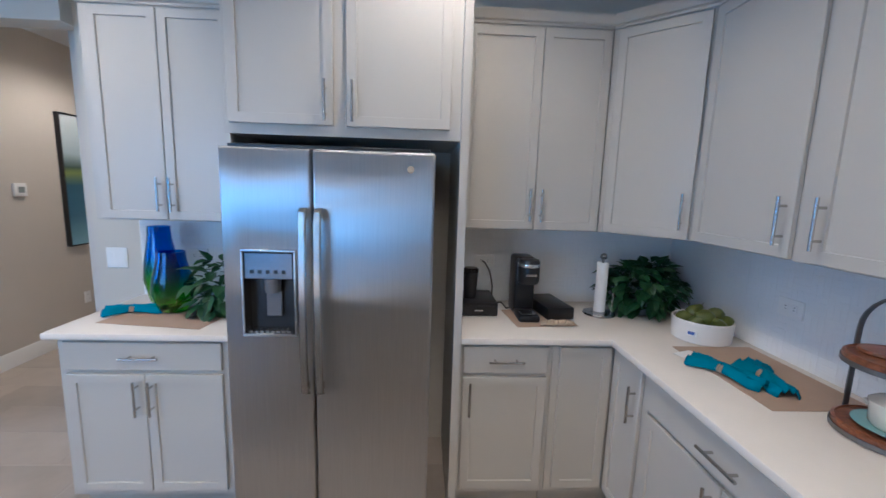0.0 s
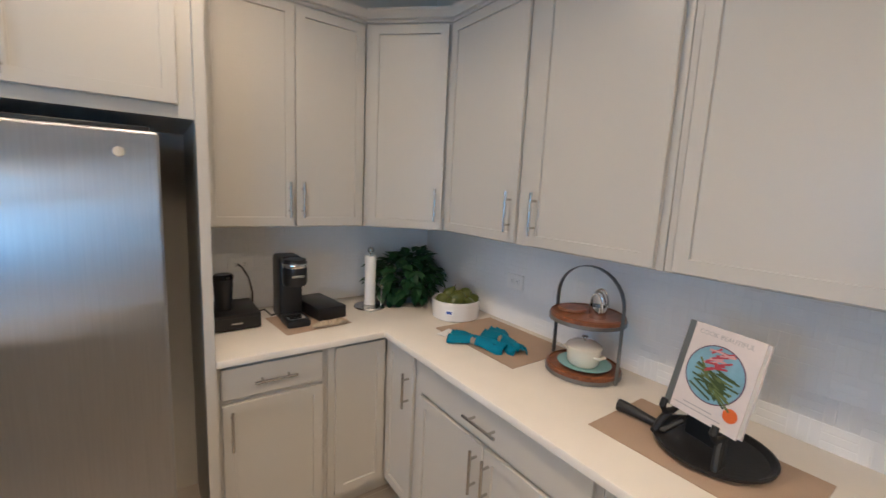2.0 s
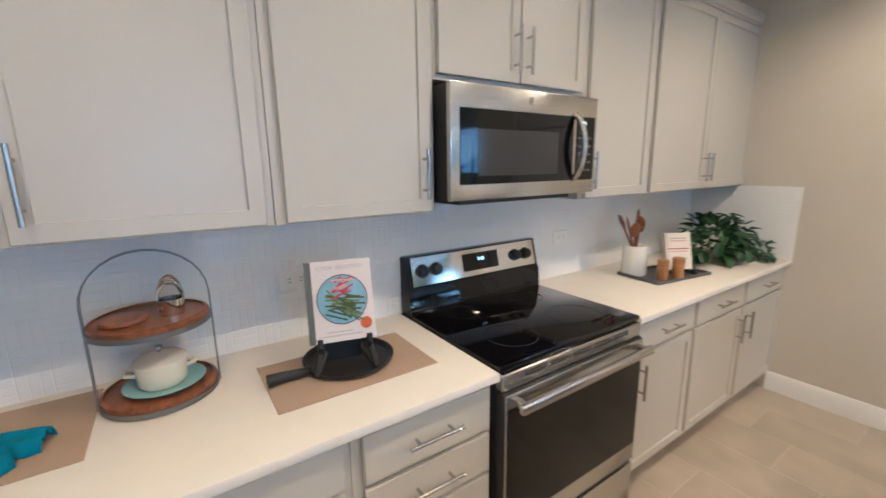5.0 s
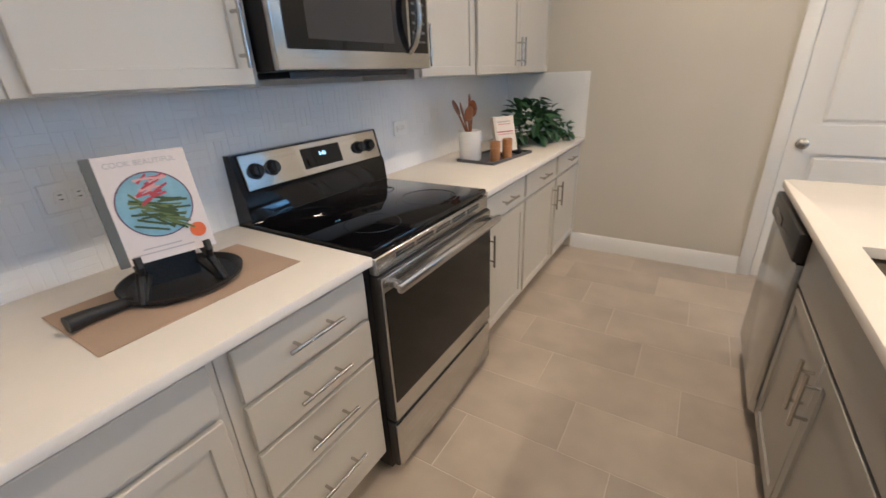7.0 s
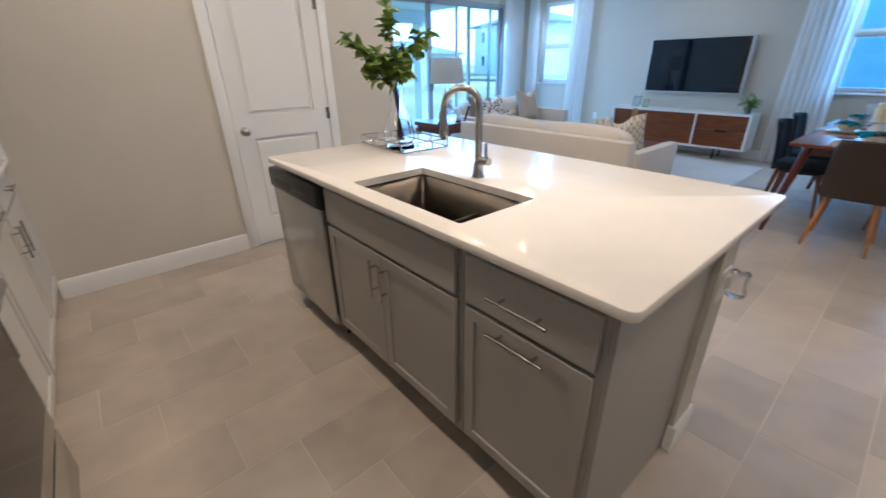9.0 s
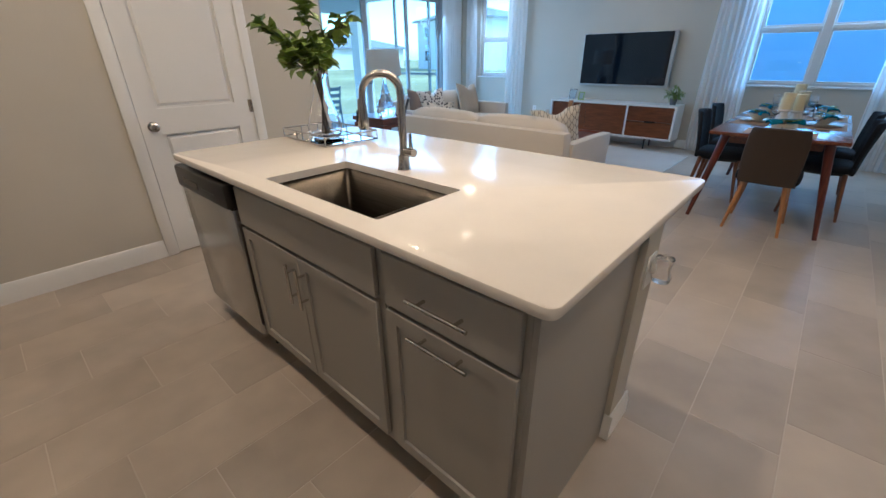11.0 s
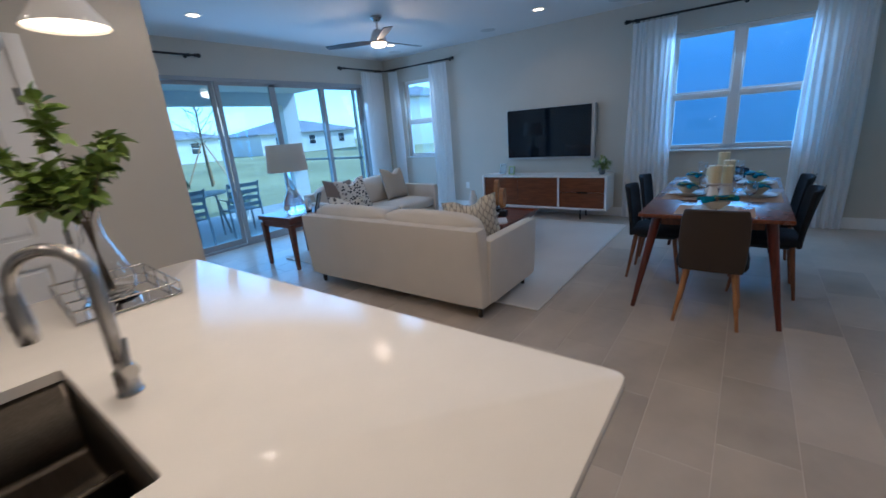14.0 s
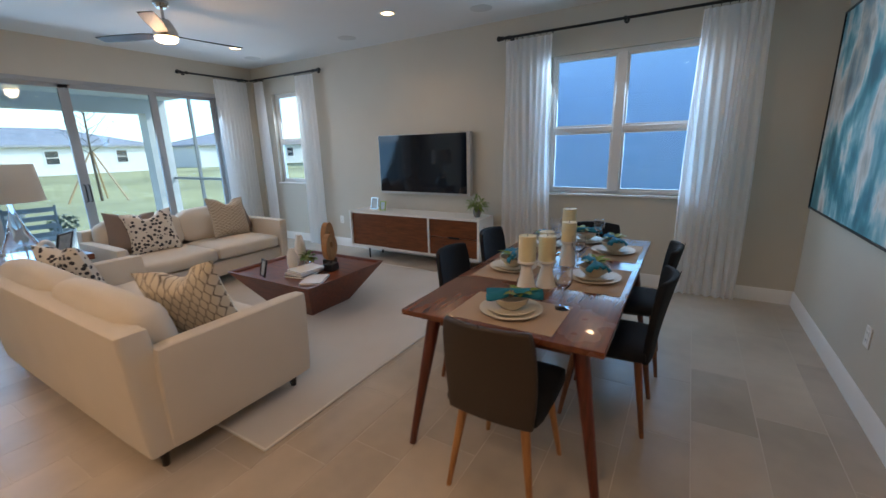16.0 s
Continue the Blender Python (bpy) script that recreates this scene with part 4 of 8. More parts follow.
od = part("oven_door", bbox(0.002, RW - 0.002, -0.680, -0.641, 0.275, 0.842, bev=0.003), BLACK, rg, "black oven door with a stainless face")
part("steel_face", bbox(0.006, RW - 0.006, -0.688, -0.6795, 0.279, 0.838, bev=0.003, seg=2), STEEL, od, "brushed stainless door face")
part("window", bbox(0.012, RW - 0.012, -0.6905, -0.687, 0.36, 0.79, bev=0.001), mat("oven_glass", (0.008, 0.008, 0.008), 0.06, bump=0, spec=0.3), od, "dark oven window")
bm = bmesh.new()
box(bm, 0.02, RW - 0.02, -0.748, -0.725, 0.795, 0.828, bev=0.008, seg=3)
for x in (0.035, RW - 0.06):
    box(bm, x, x + 0.025, -0.73, -0.686, 0.80, 0.823, bev=0.003)
part("handle", bm, STEEL, od, "wide brushed steel handle")
sd = part("storage_drawer", bbox(0.002, RW - 0.002, -0.676, -0.641, 0.055, 0.262, bev=0.003), BLACK, rg, "black storage drawer with a stainless face")
part("steel_face", bbox(0.006, RW - 0.006, -0.686, -0.6755, 0.059, 0.256, bev=0.003, seg=2), STEEL, sd, "brushed stainless drawer face")
for x in (0.04, RW - 0.04):
    bm = bmesh.new()
    cyl(bm, (x, -0.6, 0), (x, -0.6, 0.04), 0.015)
    part("foot", bm, BLACK, rg)

# ---- microwave
mw = thing("microwave", east(0.598), "stainless over-the-range microwave with dark glass door", "microwave")
part("case", bbox(0.0, 0.752, -0.365, -0.001, 1.418, 1.80, bev=0.003), BLACK, mw)
part("vent_hood", bbox(0.08, 0.67, -0.33, -0.05, 1.40, 1.4185), BLACK, mw)
md_ = part("door", bbox(0.0, 0.752, -0.392, -0.366, 1.42, 1.803, bev=0.004, seg=2), STEEL, mw, "stainless door and fascia")
mww = part("window", bbox(0.036, 0.606, -0.3945, -0.391, 1.474, 1.725, bev=0.001), GLOSSBLACK, md_, "dark mirrored window")
part("mesh_screen", bbox(0.115, 0.515, -0.3949, -0.3944, 1.502, 1.660), mat("perforated_screen", (0.030, 0.030, 0.032), 0.10, bump=0), mww, "dark grey see-through screen")
part("control_panel", bbox(0.626, 0.738, -0.3945, -0.391, 1.474, 1.725, bev=0.001), GLOSSBLACK, md_, "black control panel")
text_part("3:43", 0.020, pose(0.66, -0.3952, 1.70, 90), DIGIT, md_, "clock_digits")
KEY = mat("key_grey", (0.10, 0.10, 0.10), 0.4)
for k in range(5):
    for j in range(3):
        part("key", bbox(0.635 + j * 0.03, 0.655 + j * 0.03, -0.3953, -0.394, 1.51 + k * 0.032, 1.518 + k * 0.032), KEY, md_)
bm = bmesh.new()
pts = [(0.616, -0.39 - 0.05 * math.sin(math.pi * k / 10) ** 0.6, 1.475 + 0.26 * k / 10) for k in range(11)]
tube(bm, pts, 0.012, 10)
part("handle", bm, STEEL, md_, "curved steel handle")
bm = bmesh.new()
lathe(bm, [(0, 0.002), (0.013, 0.002), (0.014, 0), (0, 0)])
bm.transform(pose(0.36, -0.392, 1.765, 90))
part("badge", bm, CHROME, md_)

# ---- dishwasher
dw = thing("dishwasher", island_at(-0.858), "stainless dishwasher with black control strip", "dishwasher")
part("tub", bbox(0.002, 0.598, -0.58, -0.02, 0.10, 0.865), BLACK, dw)
dd = part("door", bbox(0.004, 0.596, -0.635, -0.581, 0.115, 0.755, bev=0.006, seg=2), STEELV, dw, "stainless door")
cs = part("control_strip", bbox(0.004, 0.596, -0.65, -0.581, 0.757, 0.865, bev=0.012, seg=2), BLACK, dw, "black control strip with pocket handle")
part("pocket_handle", bbox(0.10, 0.29, -0.652, -0.645, 0.785, 0.82, bev=0.003), GLOSSBLACK, cs)
for k in range(5):
    part("button", bbox(0.34 + k * 0.03, 0.355 + k * 0.03, -0.6515, -0.649, 0.80, 0.806), KEY, cs)
part("toe_panel", bbox(0.01, 0.59, -0.53, -0.5, 0.0, 0.112), BLACK, dw)
for x in (0.05, 0.55):
    bm = bmesh.new()
    cyl(bm, (x, -0.55, 0), (x, -0.55, 0.11), 0.012)
    part("foot", bm, BLACK, dw)

# ---------------------------------------------------------------- small things on the worktops


def leaf(bm, p, d, n, size, w=0.5):
    """A pointed leaf folded along its midrib, starting at p and going along d."""
    d = d.normalized()
    s = d.cross(n)
    if s.length < 1e-3:
        s = d.cross(Vector((0.3, 0.5, 0.8)))
    s.normalize()
    n = s.cross(d)
    hw = size * w / 2
    rib = [p, p + d * size * 0.35 - n * size * 0.02, p + d * size * 0.72 - n * size * 0.07, p + d * size - n * size * 0.16]
    a = [p + d * size * 0.28 + s * hw + n * hw * 0.35, p + d * size * 0.66 + s * hw * 0.8 + n * (hw * 0.3 - size * 0.06)]
    b = [p + d * size * 0.28 - s * hw + n * hw * 0.35, p + d * size * 0.66 - s * hw * 0.8 + n * (hw * 0.3 - size * 0.06)]
    V = [bm.verts.new(q) for q in rib]
    A = [bm.verts.new(q) for q in a]
    B = [bm.verts.new(q) for q in b]
    for side in (A, B):
        bm.faces.new((V[0], V[1], side[0]))
        bm.faces.new((V[1], V[2], side[1], side[0]))
        bm.faces.new((V[2], V[3], side[1]))


def bush(bm, c, rad, count, size, rnd, low=-0.3, w=0.6):
    """Leaves all through a ball-like space, uneven, pointing outwards."""
    for _ in range(count):
        while True:
            v = Vector((rnd.uniform(-1, 1), rnd.uniform(-1, 1), rnd.uniform(low, 1)))
            if 0.15 < v.length < 1:
                break
        lump = 0.82 + 0.3 * noise.noise(Vector((v.x * 2.1 + c[0] * 7, v.y * 2.1, v.z * 2.1)))
        v = v.normalized() * (v.length ** 0.55) * lump
        p = Vector(c) + Vector((v.x * rad[0], v.y * rad[1], v.z * rad[2]))
        d = Vector((v.x + rnd.uniform(-0.6, 0.6), v.y + rnd.uniform(-0.6, 0.6), v.z * 0.4 + rnd.uniform(-0.7, 0.4)))
        leaf(bm, p, d, Vector((v.x * 0.6, v.y * 0.6, 1)), size * rnd.uniform(0.65, 1.2), w)


rnd = random.Random(5)


def linen_mat(x0, x1, y0, y1, z, rot, label, material=None):
    cx, cy = (x0 + x1) / 2, (y0 + y1) / 2
    bm = bbox(-(x1 - x0) / 2, (x1 - x0) / 2, -(y1 - y0) / 2, (y1 - y0) / 2, 0.0005, 0.003, bev=0.001)
    return solid("placemat", bm, material or BURLAP, label, "placemat", pose(cx, cy, z, 0, 0, rot), "placemats")


linen_mat(1.44, 1.80, 1.60, 2.13, CT, 0, "tan linen placemat flat on the white worktop")
linen_mat(1.365, 1.665, 0.72, 1.21, CT, 0, "tan linen placemat under an iron pan")
linen_mat(-1.17, -0.66, 2.30, 2.62, CT, -8, "tan linen placemat under coloured vases")
linen_mat(0.78, 1.10, 2.37, 2.66, CT, 6, "tan linen cloth under the coffee maker")

# coffee drawer with tumbler
cdw = thing("pod_drawer", pose(0.625, 2.66, CT), "black coffee pod drawer beside the fridge panel", "drawer box")
part("case", bbox(-0.11, 0.10, -0.14, 0.14, 0.004, 0.075, bev=0.006, seg=2), BLACK, cdw)
part("drawer_face", bbox(-0.10, 0.09, -0.144, -0.139, 0.01, 0.06, bev=0.002), BLACK, cdw)
part("label_bar", bbox(-0.025, 0.02, -0.1452, -0.1438, 0.03, 0.038), NICKEL, cdw)
tb = thing("tumbler", pose(0.585, 2.63, CT + 0.075), "black travel tumbler standing on the pod drawer", "tumbler")
bm = bmesh.new()
lathe(bm, [(0, 0), (0.034, 0), (0.042, 0.15), (0.0, 0.152)])
part("cup", bm, BLACK, tb)
bm = bmesh.new()
lathe(bm, [(0.0435, 0.145), (0.0435, 0.16), (0.036, 0.168), (0, 0.168), (0, 0.145)])
part("lid", bm, GLOSSBLACK, tb)
# coffee maker
cm = thing("coffee_maker", pose(0.872, 2.56, CT + 0.003), "slim black single-cup coffee maker with silver ring", "coffee maker")
part("column", bbox(-0.055, 0.055, 0.0, 0.15, 0, 0.315, bev=0.018, seg=3), BLACK, cm)
part("base", bbox(-0.055, 0.055, -0.14, 0.01, 0, 0.035, bev=0.012, seg=2), BLACK, cm)
bm = bmesh.new()
lathe(bm, [(0, 0.19), (0.05, 0.19), (0.056, 0.205), (0.056, 0.30), (0.05, 0.315), (0, 0.318)], c=(0, -0.06, 0))
part("brew_head", bm, BLACK, cm)
bm = bmesh.new()
lathe(bm, [(0.0565, 0.278), (0.058, 0.28), (0.058, 0.294), (0.0565, 0.297), (0.05, 0.297), (0.05, 0.278)], c=(0, -0.06, 0))
part("ring", bm, CHROME, cm, "bright silver ring")
part("label_bar", bbox(-0.028, 0.028, -0.1175, -0.1155, 0.235, 0.246), NICKEL, cm)
part("drip_grid", bbox(-0.04, 0.04, -0.12, -0.04, 0.035, 0.039, bev=0.002), NICKEL, cm)
box_t = solid("storage_box", bbox(-0.075, 0.075, -0.15, 0.15, 0, 0.065, bev=0.008, seg=2), BLACK, "flat black box beside the coffee maker", "box", pose(1.03, 2.62, CT + 0.003, 0, 0, 8))
bm = bmesh.new()
for k in range(5):
    x0 = -0.07 + k * 0.028
    tube(bm, [(x0, -0.02, 0.002), (x0 + 0.02, -0.03, 0.012 + 0.006 * (k % 2)), (x0 + 0.05, -0.015, 0.003)], 0.012, 8)
solid("napkin", bm, mat("gold_linen", (0.50, 0.40, 0.28), 0.8, fine=300, bump=0.2), "crumpled gold-beige napkin on the cloth", "napkin", pose(0.99, 2.40, CT + 0.012))
bm = bmesh.new()
tube(bm, [(0.68, 2.835, 1.16), (0.69, 2.80, 1.155), (0.72, 2.79, 1.10), (0.735, 2.78, 1.02), (0.73, 2.76, 0.95), (0.71, 2.74, 0.925), (0.66, 2.74, 0.955)], 0.004, 8)
solid("power_cord", bm, BLACK, "black power cord plugged into the outlet", "cord")
bm = bmesh.new()
tube(bm, [(0.73, 2.74, 0.925), (0.78, 2.72, 0.94), (0.80, 2.66, 0.922), (0.83, 2.66, 0.93)], 0.004, 8)
solid("power_cord", bm, BLACK, "black power cord lying on the worktop", "cord")
# paper towel
pt = thing("paper_towel_holder", pose(1.31, 2.60, CT), "steel paper towel holder with a slim white roll", "paper towel holder")
bm = bmesh.new()
lathe(bm, [(0, 0), (0.085, 0), (0.088, 0.004), (0.085, 0.012), (0.03, 0.016), (0, 0.016)], n=40)
part("base", bm, NICKEL, pt)
bm = bmesh.new()
cyl(bm, (0, 0, 0.015), (0, 0, 0.315), 0.006)
bmesh.ops.create_uvsphere(bm, u_segments=14, v_segments=8, radius=0.019, matrix=Matrix.Translation((0, 0, 0.325)))
part("rod", bm, NICKEL, pt)
bm = bmesh.new()
lathe(bm, [(0.02, 0.018), (0.031, 0.018), (0.031, 0.295), (0.02, 0.295)], n=28)
part("roll", bm, PAPER, pt, "white paper roll")
bm = bmesh.new()
tube(bm, [(0.062, -0.02, 0.012), (0.062, -0.02, 0.13)], 0.0055, 8)
part("guide", bm, NICKEL, pt)


def potted(name, x, y, pot_r, pot_h, rad, count, size, material, label, pot_mat, z=CT, off=(0, 0, 0), low=-0.3, w=0.65):
    ob = thing(name, pose(x, y, z), label, "plant", "plants")
    bm = bmesh.new()
    lathe(bm, [(0, 0), (pot_r * 0.75, 0), (pot_r, pot_h), (pot_r * 0.9, pot_h), (pot_r * 0.85, pot_h * 0.85), (0, pot_h * 0.85)])
    part("pot", bm, pot_mat, ob)
    bm = bmesh.new()
    bush(bm, (off[0], off[1], pot_h + rad[2] * 0.45 + off[2]), rad, count, size, rnd, low, w)
    part("foliage", bm, material, ob)
    return ob


SLATE = mat("grey_stone_pot", (0.16, 0.16, 0.17), 0.7, fine=80, bump=0.2)
potted("potted_ivy", 1.565, 2.63, 0.075, 0.09, (0.24, 0.19, 0.16), 330, 0.085, LEAF, "bushy dark green ivy in a grey pot", SLATE, low=-0.75)
# bowl of pears
bw = thing("fruit_bowl", pose(1.65, 2.245, CT), "straight-sided white ceramic fruit bowl", "bowl")
bm = bmesh.new()
lathe(bm, [(0, 0.004), (0.112, 0.004), (0.116, 0), (0.124, 0.006), (0.130, 0.098), (0.127, 0.102), (0.122, 0.1), (0.117, 0.02), (0, 0.014)], n=40)
part("bowl", bm, WHITE, bw)
BLUE = mat("blue_print", (0.05, 0.12, 0.45), 0.5)
bm = bbox(-0.022, 0.022, -0.1335, -0.1255, 0.04, 0.066)
bm.transform(pose(0, 0, 0, 0, 0, -52))
part("label", bm, PAPER, bw, "small white paper label")
bm = bbox(-0.014, 0.014, -0.1345, -0.132, 0.046, 0.06)
bm.transform(pose(0, 0, 0, 0, 0, -52))
part("print_bar", bm, BLUE, bw)


def pear_mesh():
    bm = bmesh.new()
    lathe(bm, [(0, -0.036), (0.018, -0.035), (0.033, -0.02), (0.036, 0), (0.03, 0.02), (0.018, 0.038), (0.012, 0.05), (0, 0.054)], n=16)
    return bm


pear0 = None
for k, (x, y, z) in enumerate(((-0.07, -0.04, 0.085), (0, -0.085, 0.085), (0.07, -0.04, 0.085), (0.07, 0.045, 0.085), (0, 0.08, 0.085), (-0.07, 0.05, 0.085), (0, 0, 0.105), (-0.035, -0.05, 0.115), (0.045, 0.0, 0.115), (-0.03, 0.045, 0.112))):
    m = pose(1.665 + x, 2.245 + y, CT + z, rnd.uniform(20, 100), rnd.uniform(-30, 30), rnd.uniform(0, 360))
    if pear0 is None:
        pear0 = thing("pear", m, "green pear lying in the white bowl", "pear", "pears")
        part("flesh", pear_mesh(), PEAR, pear0)
        bm = bmesh.new()
        tube(bm, [(0, 0, 0.052), (0.002, 0, 0.062), (0.006, 0, 0.072)], 0.0018, 6)
        part("stalk", bm, STEM, pear0)
    else:
        copy_thing(pear0, m)


def knot_napkin(x, y, z, rot, s=1.0, group="napkins"):
    """A napkin drawn through a ring: two fanned ends."""
    ob = thing("napkin", pose(x, y, z, 0, 0, rot), "teal linen napkin drawn through a woven ring", "napkin", group)
    bm = bmesh.new()
    for side, ln, wd in ((1, 0.15, 0.05), (-1, 0.12, 0.075)):
        rows = []
        for i in range(7):
            t = i / 6
            wdt = (0.016 + (wd - 0.016) * math.sin(min(1, t * 1.15) * math.pi / 2)) * (1.0 if t < 0.8 else 1.0 - 0.35 * (t - 0.8) / 0.2)
            hgt = 0.034 * (1 - 0.35 * t)
            rows.append([bm.verts.new((side * ln * t * s, wdt * (2 * j / 10 - 1) * s, (hgt * (1 - abs(2 * j / 10 - 1) ** 2.2) + 0.010 * math.sin(j * 1.9 + 0.8 * i) * t + 0.002) * s + 0.003)) for j in range(11)])
        for a, b in zip(rows, rows[1:]):
            for j in range(10):
                bm.faces.new((a[j], a[j + 1], b[j + 1], b[j]))
    cloth = part("cloth", bm, TEAL, ob)
    md = cloth.modifiers.new("thick", "SOLIDIFY")
    md.thickness, md.offset = 0.004, -0.5
    bm = bmesh.new()
    for q in (-0.006, 0.006):
        tube(bm, [(q, 0.021 * math.cos(a) * s, 0.014 + 0.017 * math.sin(a) * s) for a in [2 * math.pi * i / 14 for i in range(15)]], 0.005, 6)
    part("ring", bm, BURLAP, ob, "woven napkin ring")
    return ob


knot_napkin(1.475, 1.87, CT + 0.004, -70)
knot_napkin(1.60, 1.82, CT + 0.004, -105)
solid("gift_card", bbox(-0.05, 0.05, -0.035, 0.035, 0, 0.002), PAPER, "small white card under the napkins", "card", pose(1.45, 2.03, CT + 0.004, 0, 0, 20))

# two-tier stand
ts = thing("tiered_stand", pose(1.675, 1.455, CT), "two-tier round acacia stand with a metal hoop", "tiered stand")
HOOP = mat("aged_grey_metal", (0.24, 0.24, 0.24), 0.4, 0.9)
for z in (0.012, 0.215):
    bm = bmesh.new()
    lathe(bm, [(0, z), (0.130, z), (0.138, z + 0.004), (0.138, z + 0.018), (0.130, z + 0.022), (0.128, z + 0.016), (0, z + 0.016)], n=44)
    part("shelf", bm, REDWOOD, ts, "reddish acacia shelf")
    bm = bmesh.new()
    lathe(bm, [(0.139, z - 0.008), (0.142, z - 0.008), (0.142, z + 0.006), (0.139, z + 0.006)], n=44)
    part("rim", bm, HOOP, ts)
bm = bmesh.new()
pts = [(0, -0.143, 0.0), (0, -0.143, 0.12), (0, -0.143, 0.28)] + [(0, -0.143 * math.cos(a), 0.28 + 0.135 * math.sin(a)) for a in [math.pi * k / 14 for k in range(1, 14)]] + [(0, 0.143, 0.28), (0, 0.143, 0.12), (0, 0.143, 0)]
rings = []
for i, p in enumerate(pts):
    t = (Vector(pts[min(i + 1, len(pts) - 1)]) - Vector(pts[max(i - 1, 0)])).normalized()
    nrm = Vector((1, 0, 0)).cross(t)
    rings.append([bm.verts.new(Vector(p) + Vector((sx * 0.009, 0, 0)) + nrm * q) for sx, q in ((-1, -0.002), (1, -0.002), (1, 0.002), (-1, 0.002))])
for a, b in zip(rings, rings[1:]):
    for k in range(4):
        bm.faces.new((a[k], a[(k + 1) % 4], b[(k + 1) % 4], b[k]))
bm.faces.new(rings[0])
bm.faces.new(rings[-1])
bmesh.ops.recalc_face_normals(bm, faces=bm.faces)
part("hoop", bm, HOOP, ts, "grey metal hoop handle")
pl = solid("saucer", lathe(bmesh.new(), [(0, 0), (0.06, 0), (0.098, 0.012), (0.1, 0.014), (0.096, 0.015), (0.058, 0.005), (0, 0.005)], n=36), TEALPLATE, "pale teal saucer on the lower tier", "plate", pose(1.667, 1.445, CT + 0.0285))
po = thing("small_casserole", pose(1.667, 1.45, CT + 0.034), "small cream enamel lidded pot on a teal saucer", "pot")
bm = bmesh.new()
lathe(bm, [(0, 0), (0.050, 0), (0.060, 0.012), (0.064, 0.068), (0.061, 0.07), (0, 0.067)], n=32)
part("pan", bm, CREAM, po)
bm = bmesh.new()
lathe(bm, [(0.067, 0.068), (0.067, 0.073), (0.052, 0.085), (0.012, 0.093), (0, 0.093), (0, 0.068)], n=32)
part("lid", bm, CREAM, po)
bm = bmesh.new()
lathe(bm, [(0.004, 0.091), (0.005, 0.099), (0.012, 0.104), (0.011, 0.111), (0, 0.113)], n=16)
part("knob", bm, NICKEL, po)
for s in (-1, 1):
    bm = bmesh.new()
    tube(bm, [(-0.02, s * 0.058, 0.045), (-0.014, s * 0.08, 0.048), (0.014, s * 0.08, 0.048), (0.02, s * 0.058, 0.045)], 0.006, 8)
    part("lug", bm, CREAM, po)
solid("coaster", lathe(bmesh.new(), [(0, 0), (0.052, 0), (0.055, 0.004), (0.052, 0.012), (0, 0.014)], n=30), REDWOOD, "small round wooden lid on the upper tier", "coaster", pose(1.66, 1.515, CT + 0.2315))
cup = thing("measuring_cups", pose(1.66, 1.405, CT + 0.2315), "nested steel measuring cups on the upper tier", "measuring cups")
bm = bmesh.new()
lathe(bm, [(0, 0), (0.03, 0), (0.033, 0.045), (0.031, 0.045), (0.028, 0.004), (0, 0.004)], n=24)
part("cup", bm, CHROME, cup)
for k in range(3):
    bm = bmesh.new()
    tube(bm, [(-0.0, -0.03 + 0.06 * (0.5 - 0.5 * math.cos(a)), 0.045 + (0.045 + 0.008 * k) * math.sin(a)) for a in [math.pi * i / 10 for i in range(11)]], 0.004, 6)
    bm.transform(pose(0.012 * (k - 1), 0, 0, 0, 0, 15 * (k - 1)))
    part("loop_handle", bm, CHROME, cup)

# iron pan, easel and book
pan = thing("iron_pan", pose(1.545, 0.95, CT + 0.003), "black cast-iron griddle pan on a tan mat", "pan")
bm = bmesh.new()
lathe(bm, [(0, 0), (0.122, 0), (0.142, 0.012), (0.145, 0.022), (0.140, 0.022), (0.126, 0.01), (0, 0.009)], n=44)
part("disc", bm, IRON, pan)
bm = bmesh.new()
tube(bm, [(-0.02, 0.13, 0.014), (-0.025, 0.17, 0.018), (-0.028, 0.22, 0.022), (-0.03, 0.255, 0.022)], 0.012, 10, 0.019)
part("handle", bm, IRON, pan)


